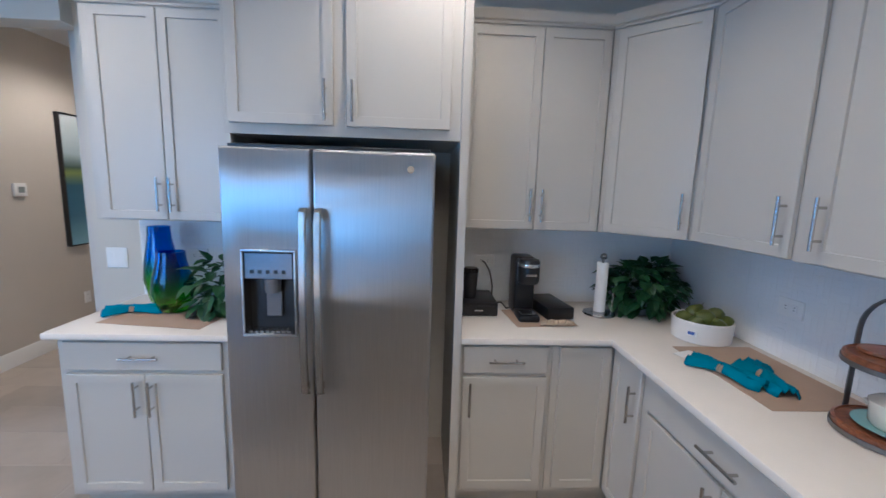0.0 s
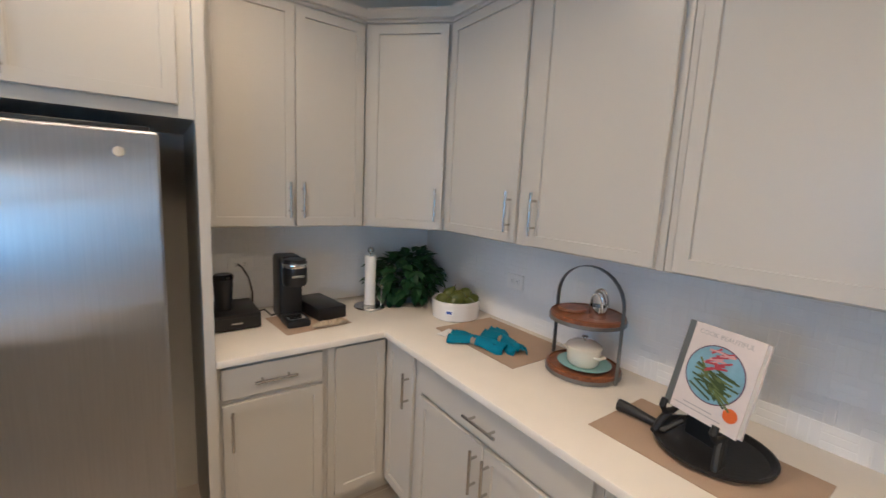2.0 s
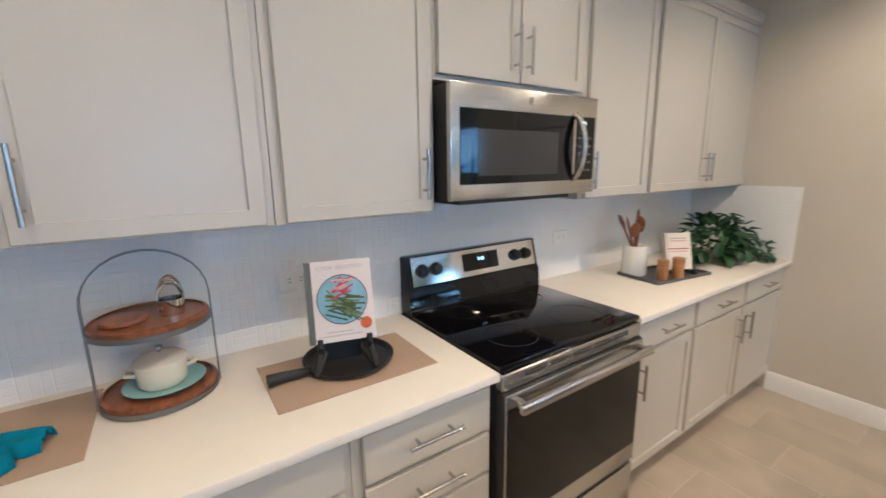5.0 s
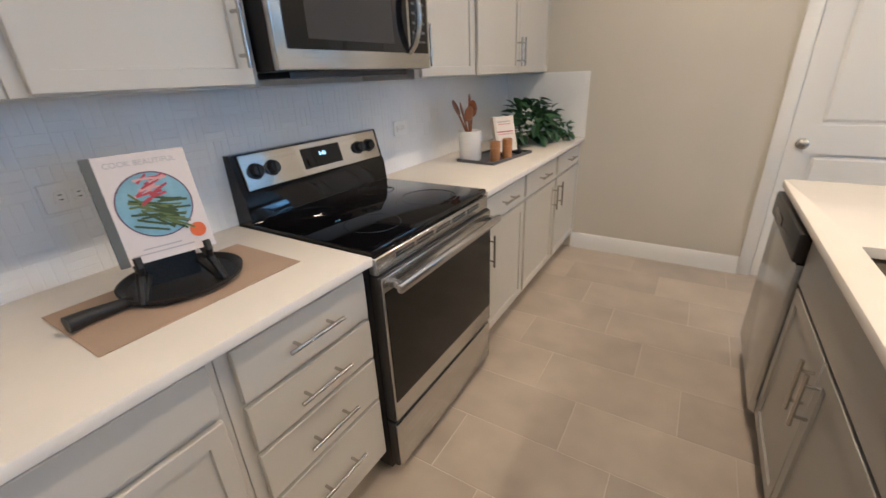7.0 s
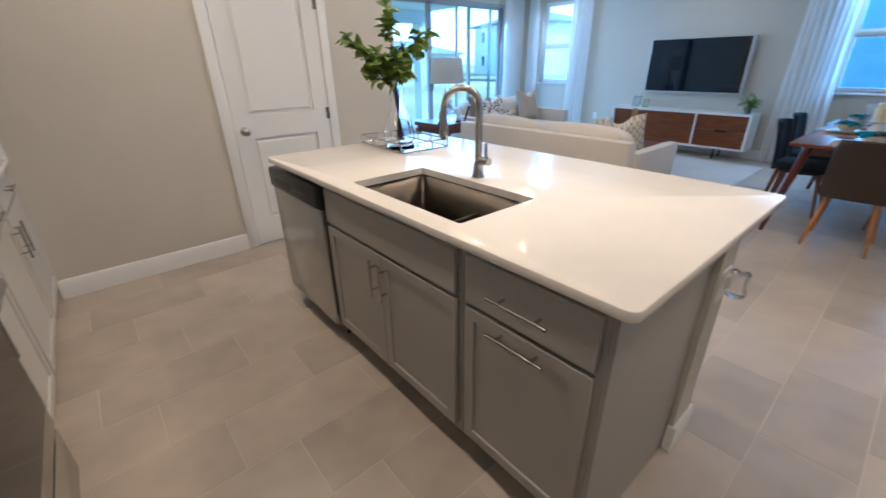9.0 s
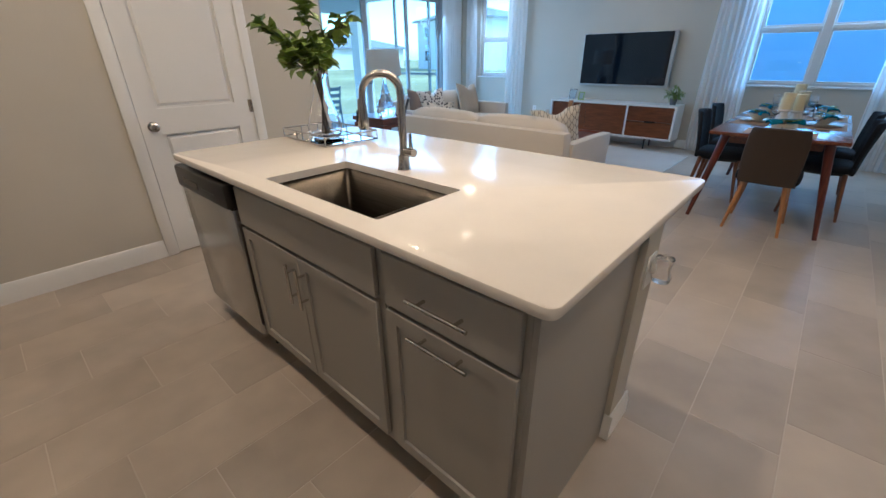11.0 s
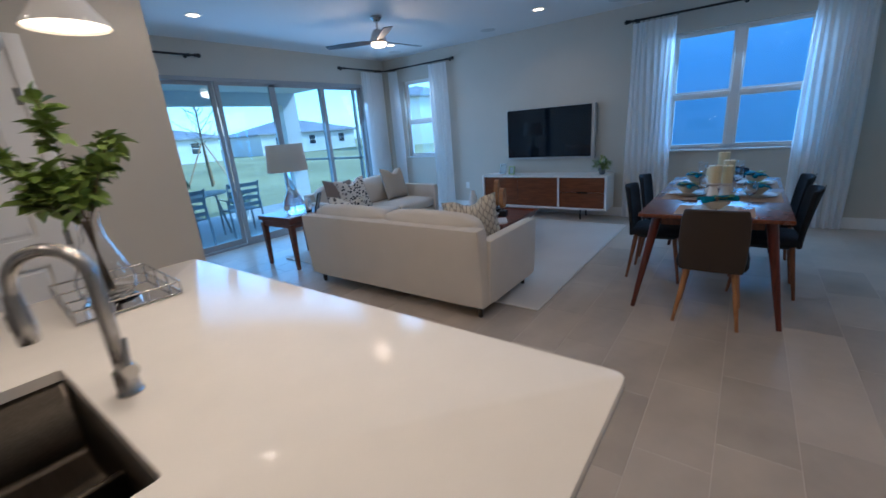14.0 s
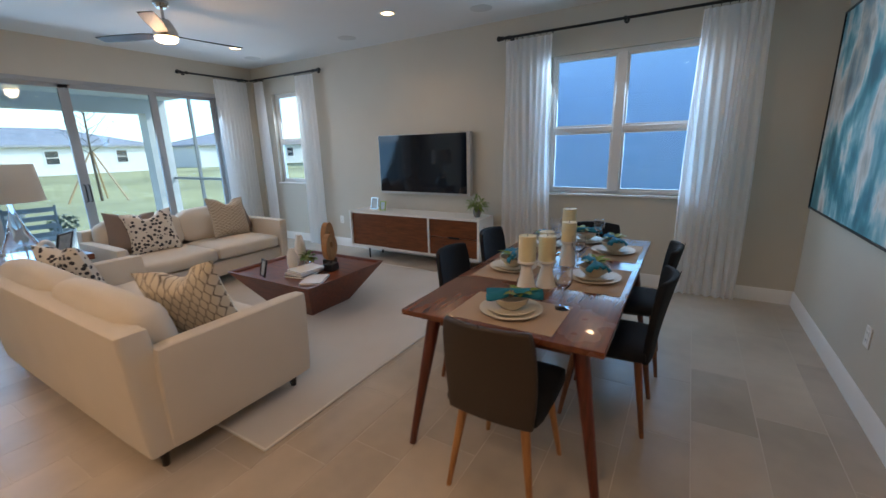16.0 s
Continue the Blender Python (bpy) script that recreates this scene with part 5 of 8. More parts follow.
def book_on_easel(x, y, rot, w, h, cover, spine, label, tilt_deg=16, z=0.028, lift=0.0):
    base = pose(x, y, CT + z, 0, 0, rot)
    es_ = thing("book_easel", base, "black scrolled iron book easel", "easel", "easels")
    e = w * 0.36
    for s in (-1, 1):
        # a flat scrolled foot: up from the front lip, down to the ground, back up behind the book
        bm = bmesh.new()
        tube(bm, [(s * e, -0.062, lift + 0.050), (s * e, -0.070, lift + 0.030), (s * e, -0.058, lift + 0.012), (s * e, -0.030, lift + 0.008), (s * e, -0.002, lift + 0.018), (s * e * 0.9, 0.05, lift + 0.14)], 0.009, 8)
        part("arm", bm, IRON, es_)
        bm = bmesh.new()
        tube(bm, [(s * e, -0.035, lift + 0.010), (s * e * 1.12, -0.055, lift * 0.55 + 0.010), (s * e * 1.22, -0.07, 0.008), (s * e * 1.12, -0.04, 0.007), (s * e * 0.8, 0.0, lift * 0.5 + 0.012)], 0.010, 8)
        part("foot", bm, IRON, es_)
    bm = bmesh.new()
    tube(bm, [(-e, -0.002, lift + 0.018), (0, 0.0, lift + 0.03), (e, -0.002, lift + 0.018)], 0.007, 8)
    tube(bm, [(0, 0.02, lift + 0.1), (0, 0.09, 0.006)], 0.007, 8)
    part("brace", bm, IRON, es_)
    part("back_plate", bbox(-e * 0.8, e * 0.8, 0.012, 0.018, 0.006, lift + 0.06, bev=0.002), IRON, es_)
    lean = base @ pose(0, -0.028, lift + 0.022, -tilt_deg)
    bk = thing("book", lean, label, "book", "books")
    t = 0.028
    part("pages", bbox(-w / 2 + 0.004, w / 2 - 0.003, 0.003, t - 0.003, 0.003, h - 0.003), PAPER, bk)
    bm = bmesh.new()
    box(bm, -w / 2, w / 2, 0, 0.003, 0, h)
    box(bm, -w / 2, w / 2, t - 0.003, t, 0, h)
    part("cover", bm, cover, bk)
    part("spine", bbox(-w / 2 - 0.002, -w / 2 + 0.017, -0.0007, t + 0.0005, -0.0005, h + 0.0005), spine, bk, "grey cloth spine")
    return bk


COVER = mat("pale_cover", (0.66, 0.60, 0.58), 0.4, bump=0)
INK = mat("grey_ink", (0.42, 0.40, 0.40), 0.6)
bk = book_on_easel(1.525, 0.971, -104, 0.20, 0.25, COVER, mat("grey_spine", (0.11, 0.12, 0.12), 0.7), "pale hardback cookbook standing on an iron easel", z=0.013, lift=0.062)
bm = bmesh.new()
lathe(bm, [(0, 0), (0.071, 0), (0.075, 0.0006), (0.071, 0.001), (0, 0.001)], n=40)
bm.transform(pose(0.005, -0.0003, 0.128, 90))
part("printed_plate", bm, mat("printed_blue_plate", (0.20, 0.38, 0.48), 0.4, var=0.25, scale=14), bk, "printed picture of a blue plate")
bm = bmesh.new()
lathe(bm, [(0.075, 0), (0.078, 0), (0.078, 0.0008), (0.075, 0.0008)], n=40)
bm.transform(pose(0.005, -0.0003, 0.128, 90))
part("printed_rim", bm, mat("printed_plum", (0.12, 0.05, 0.09), 0.5), bk)
BEAN = [mat("printed_bean", (0.045, 0.075, 0.02), 0.5), mat("printed_bean_light", (0.12, 0.16, 0.05), 0.5), mat("printed_radish", (0.40, 0.05, 0.07), 0.5), mat("printed_pink", (0.62, 0.33, 0.32), 0.5)]
for k in range(64):
    g = k < 40
    a = rnd.gauss(0, 14) + (18 if g else -12)
    x = rnd.uniform(-0.042, 0.046)
    z = rnd.uniform(0.072, 0.138) if g else rnd.uniform(0.135, 0.19)
    if not g:
        x *= 0.7
    bm = bmesh.new()
    ln = rnd.uniform(0.04, 0.07) if g else rnd.uniform(0.025, 0.045)
    box(bm, -ln / 2, ln / 2, -0.0006, 0, -0.0026, 0.0026, bev=0.0005)
    bm.transform(pose(0.005 + x * 0.8, -0.0014 - 0.00003 * k, z, 0, a))
    part("printed_bean", bm, BEAN[rnd.choice((0, 0, 1))] if g else BEAN[rnd.choice((2, 2, 3))], bk)
bm = bmesh.new()
lathe(bm, [(0, 0), (0.018, 0), (0.018, 0.001), (0, 0.001)], n=24)
bm.transform(pose(0.072, -0.0008, 0.048, 90))
part("printed_seal", bm, mat("printed_orange", (0.62, 0.12, 0.02), 0.5), bk, "orange printed disc")
text_part("COOK BEAUTIFUL", 0.0175, pose(0.005, -0.0006, 0.228, 90), INK, bk)
for z, w2 in ((0.028, 0.05), (0.017, 0.075)):
    part("print_bar", bbox(-w2, w2 - 0.02, -0.0006, 0, z, z + 0.003), INK, bk)

# tray by the far end with crock, mills and book
tr = thing("serving_tray", pose(1.50, -0.91, CT, 0, 0, -8), "dark grey rectangular serving tray", "tray")
bm = bmesh.new()
box(bm, -0.125, 0.125, -0.22, 0.22, 0.001, 0.006)
for q in ((-0.13, -0.12, -0.225, 0.225), (0.12, 0.13, -0.225, 0.225), (-0.12, 0.12, -0.225, -0.215), (-0.12, 0.12, 0.215, 0.225)):
    box(bm, *q, 0.001, 0.018, bev=0.002)
part("tray", bm, mat("pewter_tray", (0.13, 0.13, 0.135), 0.35, 0.5), tr)
cr = solid("utensil_crock", lathe(bmesh.new(), [(0, 0), (0.062, 0), (0.066, 0.006), (0.066, 0.165), (0.062, 0.168), (0.058, 0.162), (0.058, 0.02), (0, 0.016)], n=32), WHITE, "white ceramic utensil crock on the tray", "crock", pose(1.60, -0.77, CT + 0.006))
for k, (dx, dy, ln) in enumerate(((0.05, 0.06, 0.30), (-0.04, 0.07, 0.27), (0.02, -0.03, 0.32), (-0.03, 0.02, 0.29), (0.03, 0.03, 0.28))):
    bm = bmesh.new()
    p, q = Vector((-dx * 0.4, -dy * 0.4, 0.02)), Vector((dx * 0.8, dy, ln - 0.05))
    tube(bm, [p, (p + q) / 2, q], 0.006, 8)
    d = (q - p).normalized()
    mm = Matrix.Translation(q + d * 0.035) @ d.to_track_quat("Z", "Y").to_matrix().to_4x4() @ pose(0, 0, 0, 0, 0, 40 * k) @ Matrix.Diagonal((0.032, 0.008, 0.048, 1))
    bmesh.ops.create_uvsphere(bm, u_segments=14, v_segments=8, radius=1, matrix=mm)
    solid("wooden_spoon", bm, REDWOOD, "dark wooden spoon standing in the crock", "spoon", pose(1.60, -0.77, CT + 0.022), "wooden spoons")
for x, y, h in ((1.44, -0.775, 0.11), (1.405, -0.865, 0.115)):
    ml = thing("wooden_mill", pose(x, y, CT + 0.006), "pale wooden salt mill on the tray", "mill", "mills")
    bm = bmesh.new()
    lathe(bm, [(0, 0), (0.029, 0), (0.03, 0.004), (0.029, h * 0.66), (0, h * 0.66)], n=24)
    part("body", bm, BEECH, ml)
    bm = bmesh.new()
    lathe(bm, [(0, h * 0.67), (0.029, h * 0.67), (0.03, h * 0.72), (0.029, h), (0.025, h + 0.003), (0, h + 0.003)], n=24)
    part("cap", bm, BEECH, ml)
bk2 = book_on_easel(1.475, -1.00, -120, 0.15, 0.21, mat("cream_cover", (0.74, 0.68, 0.60), 0.4, bump=0), mat("cream_spine", (0.6, 0.55, 0.48), 0.6), "cream cookbook leaning on a small black easel", z=0.007)
for z, w2, mm in ((0.10, 0.055, BEAN[3]), (0.115, 0.06, BEAN[2]), (0.06, 0.05, INK), (0.04, 0.03, BEAN[3]), (0.16, 0.045, BEAN[3]), (0.175, 0.05, INK)):
    part("print_bar", bbox(-w2, w2, -0.0008, 0, z, z + 0.006), mm, bk2)
sp = thing("leafy_spray", pose(1.48, -1.60, CT), "spreading dark green artificial foliage on the worktop", "plant", "plants")
bm = bmesh.new()
bush(bm, (0.02, 0.08, 0.13), (0.20, 0.26, 0.20), 260, 0.085, rnd, -0.6)
bush(bm, (-0.06, -0.16, 0.06), (0.18, 0.20, 0.09), 110, 0.075, rnd, -0.6)
part("foliage", bm, LEAF, sp)

# side counter: vases, leaves, napkin


def vase_glass(name, low, high, h):
    m = glass(name, rough=0.03)
    nt = m.node_tree
    tc = nt.nodes.new("ShaderNodeTexCoord")
    sx = nt.nodes.new("ShaderNodeSeparateXYZ")
    mr = nt.nodes.new("ShaderNodeMapRange")
    mr.inputs["From Min"].default_value, mr.inputs["From Max"].default_value = 0, h
    rp = nt.nodes.new("ShaderNodeValToRGB")
    rp.color_ramp.elements[0].color, rp.color_ramp.elements[0].position = (*low, 1), 0.25
    rp.color_ramp.elements[1].color, rp.color_ramp.elements[1].position = (*high, 1), 0.62
    nt.links.new(tc.outputs["Object"], sx.inputs[0])
    nt.links.new(sx.outputs[2], mr.inputs["Value"])
    nt.links.new(mr.outputs[0], rp.inputs[0])
    nt.links.new(rp.outputs[0], m.node_tree.nodes["Principled BSDF"].inputs["Base Color"])
    return m


for x, y, h, r in ((-1.085, 2.67, 0.42, 0.085), (-0.945, 2.53, 0.31, 0.10)):
    prof = [(0, 0.006), (r * 0.55, 0.004), (r * 0.72, 0.02), (r, h * 0.33), (r * 0.92, h * 0.55), (r * 0.66, h * 0.85), (r * 0.62, h), (r * 0.58, h), (r * 0.62, h * 0.85), (r * 0.87, h * 0.55), (r * 0.94, h * 0.33), (r * 0.66, 0.03), (0, 0.022)]
    solid("glass_vase", lathe(bmesh.new(), prof, n=36), vase_glass("blue_green_glass", (0.30, 0.62, 0.05), (0.02, 0.22, 0.62), h), "tall blue-to-green art glass vase", "vase", pose(x, y, CT + 0.003), "glass vases")
lv = thing("leafy_spray", pose(-0.70, 2.53, CT), "dark green leafy garland beside the fridge", "plant", "plants")
bm = bmesh.new()
bush(bm, (0, 0, 0.13), (0.15, 0.16, 0.20), 170, 0.085, rnd, -0.7)
part("foliage", bm, LEAF, lv)
knot_napkin(-1.13, 2.50, CT + 0.004, 10)

# wall plates
def plate(x, y, z, m, holes, label, w=0.075):
    ob = thing("outlet_plate" if holes == "outlet" else "switch_plate", m, label, "wall plate", "wall plates")
    part("plate", bbox(-w / 2, w / 2, -0.007, 0, -0.058, 0.058, bev=0.002), TRIM, ob)
    if holes == "outlet":
        for q in (-0.02, 0.02):
            part("socket", bbox(-0.016, 0.016, -0.0085, -0.006, q - 0.014, q + 0.014, bev=0.003), TRIM, ob)
            for s in (-0.006, 0.006):
                part("slot", bbox(s - 0.0012, s + 0.0012, -0.009, -0.008, q - 0.004, q + 0.005), BLACK, ob)
    else:
        k = max(1, round(w / 0.05) - 0)
        for i in range(k):
            x0 = -w / 2 + (i + 0.5) * w / k
            part("rocker", bbox(x0 - 0.016, x0 + 0.016, -0.010, -0.006, -0.033, 0.033, bev=0.002), TRIM, ob)


def plate_h(m, label):
    plate(0, 0, 0, m @ pose(0, 0, 0, 0, 90, 0), "outlet", label)


TF = 0.009   # thickness of the wall tiling
plate(0, 0, 0, pose(-1.44, YN, 1.13), "switch", "white double rocker switch plate on the wall", 0.115)
plate_h(pose(-0.98, YN - TF, 1.155), "white outlet plate on the tiled wall")
plate_h(pose(0.69, YN - TF, 1.16), "white outlet plate behind the coffee maker")
for y in (2.0, 1.03, -0.415):
    plate_h(pose(XE - TF, y, 1.14, 0, 0, -90), "white outlet plate on the tiled wall")
plate(0, 0, 0, pose(XH, 4.61, 0.385, 0, 0, 90), "outlet", "white wall outlet in the hall")
plate(0, 0, 0, pose(-4.85, YD, 0.42, 0, 0, 0), "outlet", "white wall outlet beside the dining table")
plate(0, 0, 0, pose(XW, -2.72, 0.42, 0, 0, 90), "outlet", "white wall outlet by the curtain")
th = thing("thermostat", pose(XH, 4.035, 1.46, 0, 0, 90), "white square wall thermostat with grey screen", "thermostat")
part("case", bbox(-0.055, 0.055, -0.025, 0, -0.055, 0.055, bev=0.008, seg=2), TRIM, th)
part("screen", bbox(-0.025, 0.03, -0.027, -0.0245, -0.025, 0.025), mat("lcd_grey", (0.25, 0.28, 0.27), 0.2), th)

# ---------------------------------------------------------------- on the island
fc = thing("kitchen_faucet", pose(-0.415, 0.254, CT), "brushed steel gooseneck pull-down kitchen faucet", "faucet")
bm = bmesh.new()
lathe(bm, [(0, 0), (0.027, 0), (0.028, 0.004), (0.024, 0.012), (0.023, 0.05), (0.0225, 0.06), (0, 0.06)], n=24)
part("base", bm, NICKEL, fc)
bm = bmesh.new()
R = 0.072
pts = [(0, 0, 0.05), (0, 0, 0.15), (0, 0, 0.29)] + [(R - R * math.cos(a), 0, 0.29 + R * math.sin(a)) for a in [math.pi * k / 16 for k in range(1, 16)]] + [(2 * R, 0, 0.29), (2 * R + 0.002, 0, 0.26)]
tube(bm, pts, 0.016, 14, 0.0125)
bm.transform(pose(0, 0, 0, 0, 0, -38))
part("spout", bm, NICKEL, fc)
bm = bmesh.new()
lathe(bm, [(0, 0), (0.018, 0), (0.021, 0.008), (0.0195, 0.05), (0.016, 0.1), (0.0155, 0.112), (0, 0.112)], n=20, c=(2 * R + 0.003, 0, 0.165))
bm.transform(pose(0, 0, 0, 0, 0, -38))
head = part("spray_head", bm, NICKEL, fc)
bm = bbox(2 * R + 0.019, 2 * R + 0.027, -0.006, 0.006, 0.195, 0.235, bev=0.002)
bm.transform(pose(0, 0, 0, 0, 0, -38))
part("button", bm, BLACK, head)
bm = bmesh.new()
cyl(bm, (0, 0.015, 0.075), (0, 0.062, 0.075), 0.017)
tube(bm, [(0, 0.045, 0.08), (-0.005, 0.038, 0.11), (-0.012, 0.03, 0.145)], 0.009, 10, 0.006)
part("lever", bm, NICKEL, fc)

mt = thing("mirrored_tray", pose(-0.632, -0.605, CT, 0, 0, -4), "square mirrored tray with a thin metal rail", "tray")
hx = 0.16
part("mirror", bbox(-hx, hx, -0.24, 0.24, 0.002, 0.006), MIRROR, mt)
bm = bmesh.new()
loop = [(-hx, -0.24), (hx, -0.24), (hx, 0.24), (-hx, 0.24)]
for z in (0.006, 0.05):
    for k in range(4):
        a, b = loop[k], loop[(k + 1) % 4]
        cyl(bm, (*a, z), (*b, z), 0.004, n=8)
for k in range(4):
    a, b = loop[k], loop[(k + 1) % 4]
    for f in (0, 0.34, 0.66):
        p = (a[0] + (b[0] - a[0]) * f, a[1] + (b[1] - a[1]) * f)
        cyl(bm, (*p, 0.001), (*p, 0.05), 0.0035, n=8)
part("rail", bm, NICKEL, mt, "thin silver rail")
iv = thing("branch_vase", pose(-0.62, -0.62, CT + 0.006), "clear glass bottle vase with leafy green branches", "vase")
bm = bmesh.new()
prof = [(0, 0.004), (0.075, 0.004), (0.092, 0.02), (0.095, 0.07), (0.07, 0.15), (0.042, 0.23), (0.036, 0.29), (0.045, 0.33), (0.042, 0.33), (0.033, 0.29), (0.039, 0.23), (0.067, 0.15), (0.091, 0.07), (0.088, 0.024), (0, 0.012)]
lathe(bm, prof, n=36)
part("bottle", bm, CLEAR, iv)
bm = bmesh.new()
lb = bmesh.new()
# uneven branches that lean out of the bottle's neck, each with side twigs; leaves sit in loose pairs along them
for x, y, z, n in ((0.16, -0.24, 0.60, 3), (0.02, -0.03, 0.74, 3), (-0.10, 0.17, 0.60, 3), (0.13, 0.02, 0.47, 3), (-0.08, -0.10, 0.52, 3), (0.03, 0.15, 0.44, 2), (0.11, -0.13, 0.43, 2)):
    top = Vector((x, y, z))
    st = [Vector((-x * 0.1, -y * 0.1, 0.02)), Vector((x * 0.08, y * 0.08, 0.30)), Vector((x * 0.55, y * 0.5, 0.30 + (z - 0.30) * 0.55)), top]
    tube(bm, st, 0.0042, 6, 0.002)
    twigs = [(st[2], top)]
    for k in range(n):
        q = st[1].lerp(st[2], 0.55 + 0.15 * k) if k < 2 else st[2].lerp(top, 0.4)
        e = q + Vector((rnd.uniform(-0.11, 0.11), rnd.uniform(-0.11, 0.11), rnd.uniform(0.02, 0.10)))
        tube(bm, [q, q.lerp(e, 0.5) + Vector((0, 0, 0.01)), e], 0.0025, 5, 0.0015)
        twigs.append((q, e))
    for p, q in twigs:
        steps = max(5, int((q - p).length / 0.016))
        for i in range(steps):
            c = p.lerp(q, (i + 0.7) / steps)
            for side in (-1, 1):
                if rnd.random() < 0.08:
                    continue
                d = (q - p).normalized() * 0.5 + Vector((rnd.uniform(-1, 1), rnd.uniform(-1, 1), rnd.uniform(-0.75, 0.35)))
                leaf(lb, c, d, Vector((rnd.uniform(-0.4, 0.4), rnd.uniform(-0.4, 0.4), 1)), rnd.uniform(0.055, 0.098), 0.78)
part("branches", bm, STEM, iv)
part("foliage", lb, LEAFB, iv)

# clear holder on the half wall's end
hb = thing("wall_outlet_holder", pose(-0.61, 1.185, 0.70), "clear plug-in fragrance holder on the half wall", "plug-in")
part("plate", bbox(-0.037, 0.037, 0, 0.006, -0.058, 0.058, bev=0.002), TRIM, hb)
bm = bmesh.new()
lathe(bm, [(0, -0.045), (0.026, -0.045), (0.030, -0.03), (0.020, 0.0), (0.028, 0.035), (0.026, 0.038), (0, 0.036)], c=(0, 0.04, 0.02))
part("flask", bm, glass("frosted_glass", (0.9, 0.9, 0.9), 0.2), hb)
part("plug", bbox(-0.02, 0.02, 0.006, 0.025, 0.0, 0.04, bev=0.004), TRIM, hb)

# ---------------------------------------------------------------- living room


def soft(x0, x1, y0, y1, z0, z1, r=0.045, puff=0.0):
    """A stuffed block: rounded edges and swollen faces."""
    bm = bbox(x0, x1, y0, y1, z0, z1)
    bmesh.ops.subdivide_edges(bm, edges=bm.edges[:], cuts=7, use_grid_fill=True)
    c = Vector(((x0 + x1) / 2, (y0 + y1) / 2, (z0 + z1) / 2))
    h = Vector(((x1 - x0) / 2, (y1 - y0) / 2, (z1 - z0) / 2))
    for v in bm.verts:
        q = v.co - c
        k = Vector([max(-(h[i] - r), min(h[i] - r, q[i])) for i in range(3)])
        d = q - k
        if d.length > 1e-6:
            m = max(abs(d.x), abs(d.y), abs(d.z))
            d = d.normalized() * m if m > 0 else d
        u = Vector([q[i] / h[i] for i in range(3)])
        for i in range(3):
            if abs(u[i]) > 0.98:
                j, l = (i + 1) % 3, (i + 2) % 3
                d[i] += puff * math.copysign(1, u[i]) * (1 - u[j] ** 2) * (1 - u[l] ** 2)
        v.co = c + k + d
    return bm


def sofa(m, L, label):
    ob = thing("sofa", m, label, "sofa", "sofas")
    D, A = 0.94, 0.11
    part("base", soft(-L / 2 + 0.02, L / 2 - 0.02, -D / 2 + 0.03, D / 2 - 0.05, 0.12, 0.30, 0.03), SOFA, ob)
    bm = soft(-L / 2 + 0.01, L / 2 - 0.01, D / 2 - 0.15, D / 2, 0.10, 0.735, 0.03)
    for v in bm.verts:
        v.co.y += (v.co.z - 0.12) * 0.055
    part("back", bm, SOFA, ob)
    for s in (-1, 1):
        x0, x1 = (-L / 2, -L / 2 + A) if s < 0 else (L / 2 - A, L / 2)
        bm = soft(x0, x1, -D / 2, D / 2 - 0.10, 0.10, 0.635, 0.03)
        for v in bm.verts:
            v.co.x += s * (v.co.z - 0.1) * 0.05
        part("arm", bm, SOFA, ob)
        w = L / 2 - A
        a, b = (-w, -0.004) if s < 0 else (0.004, w)
        part("seat_cushion", soft(a, b, -D / 2 - 0.005, D / 2 - 0.20, 0.30, 0.455, 0.05, 0.015), SOFA, ob)
        bm = soft(a, b, D / 2 - 0.33, D / 2 - 0.12, 0.44, 0.80, 0.08, 0.03)
        for v in bm.verts:
            v.co.y += (v.co.z - 0.44) * 0.22
        part("back_cushion", bm, SOFA, ob)
        for y in (-D / 2 + 0.09, D / 2 - 0.09):
            bm = bmesh.new()
            cyl(bm, (s * (L / 2 - 0.09), y, 0), (s * (L / 2 - 0.09), y, 0.125), 0.017, 0.027, 12)
            part("leg", bm, mat("espresso_leg", (0.02, 0.012, 0.008), 0.4) if "espresso_leg" not in bpy.data.materials else bpy.data.materials["espresso_leg"], ob)
    return ob


sofa(pose(-3.08, -1.155, 0, 0, 0, -90), 2.10, "cream linen three-seat sofa with its back to the kitchen")
sofa(pose(-4.42, -2.98, 0, 0, 0, 180), 1.80, "cream linen sofa under the patio doors")


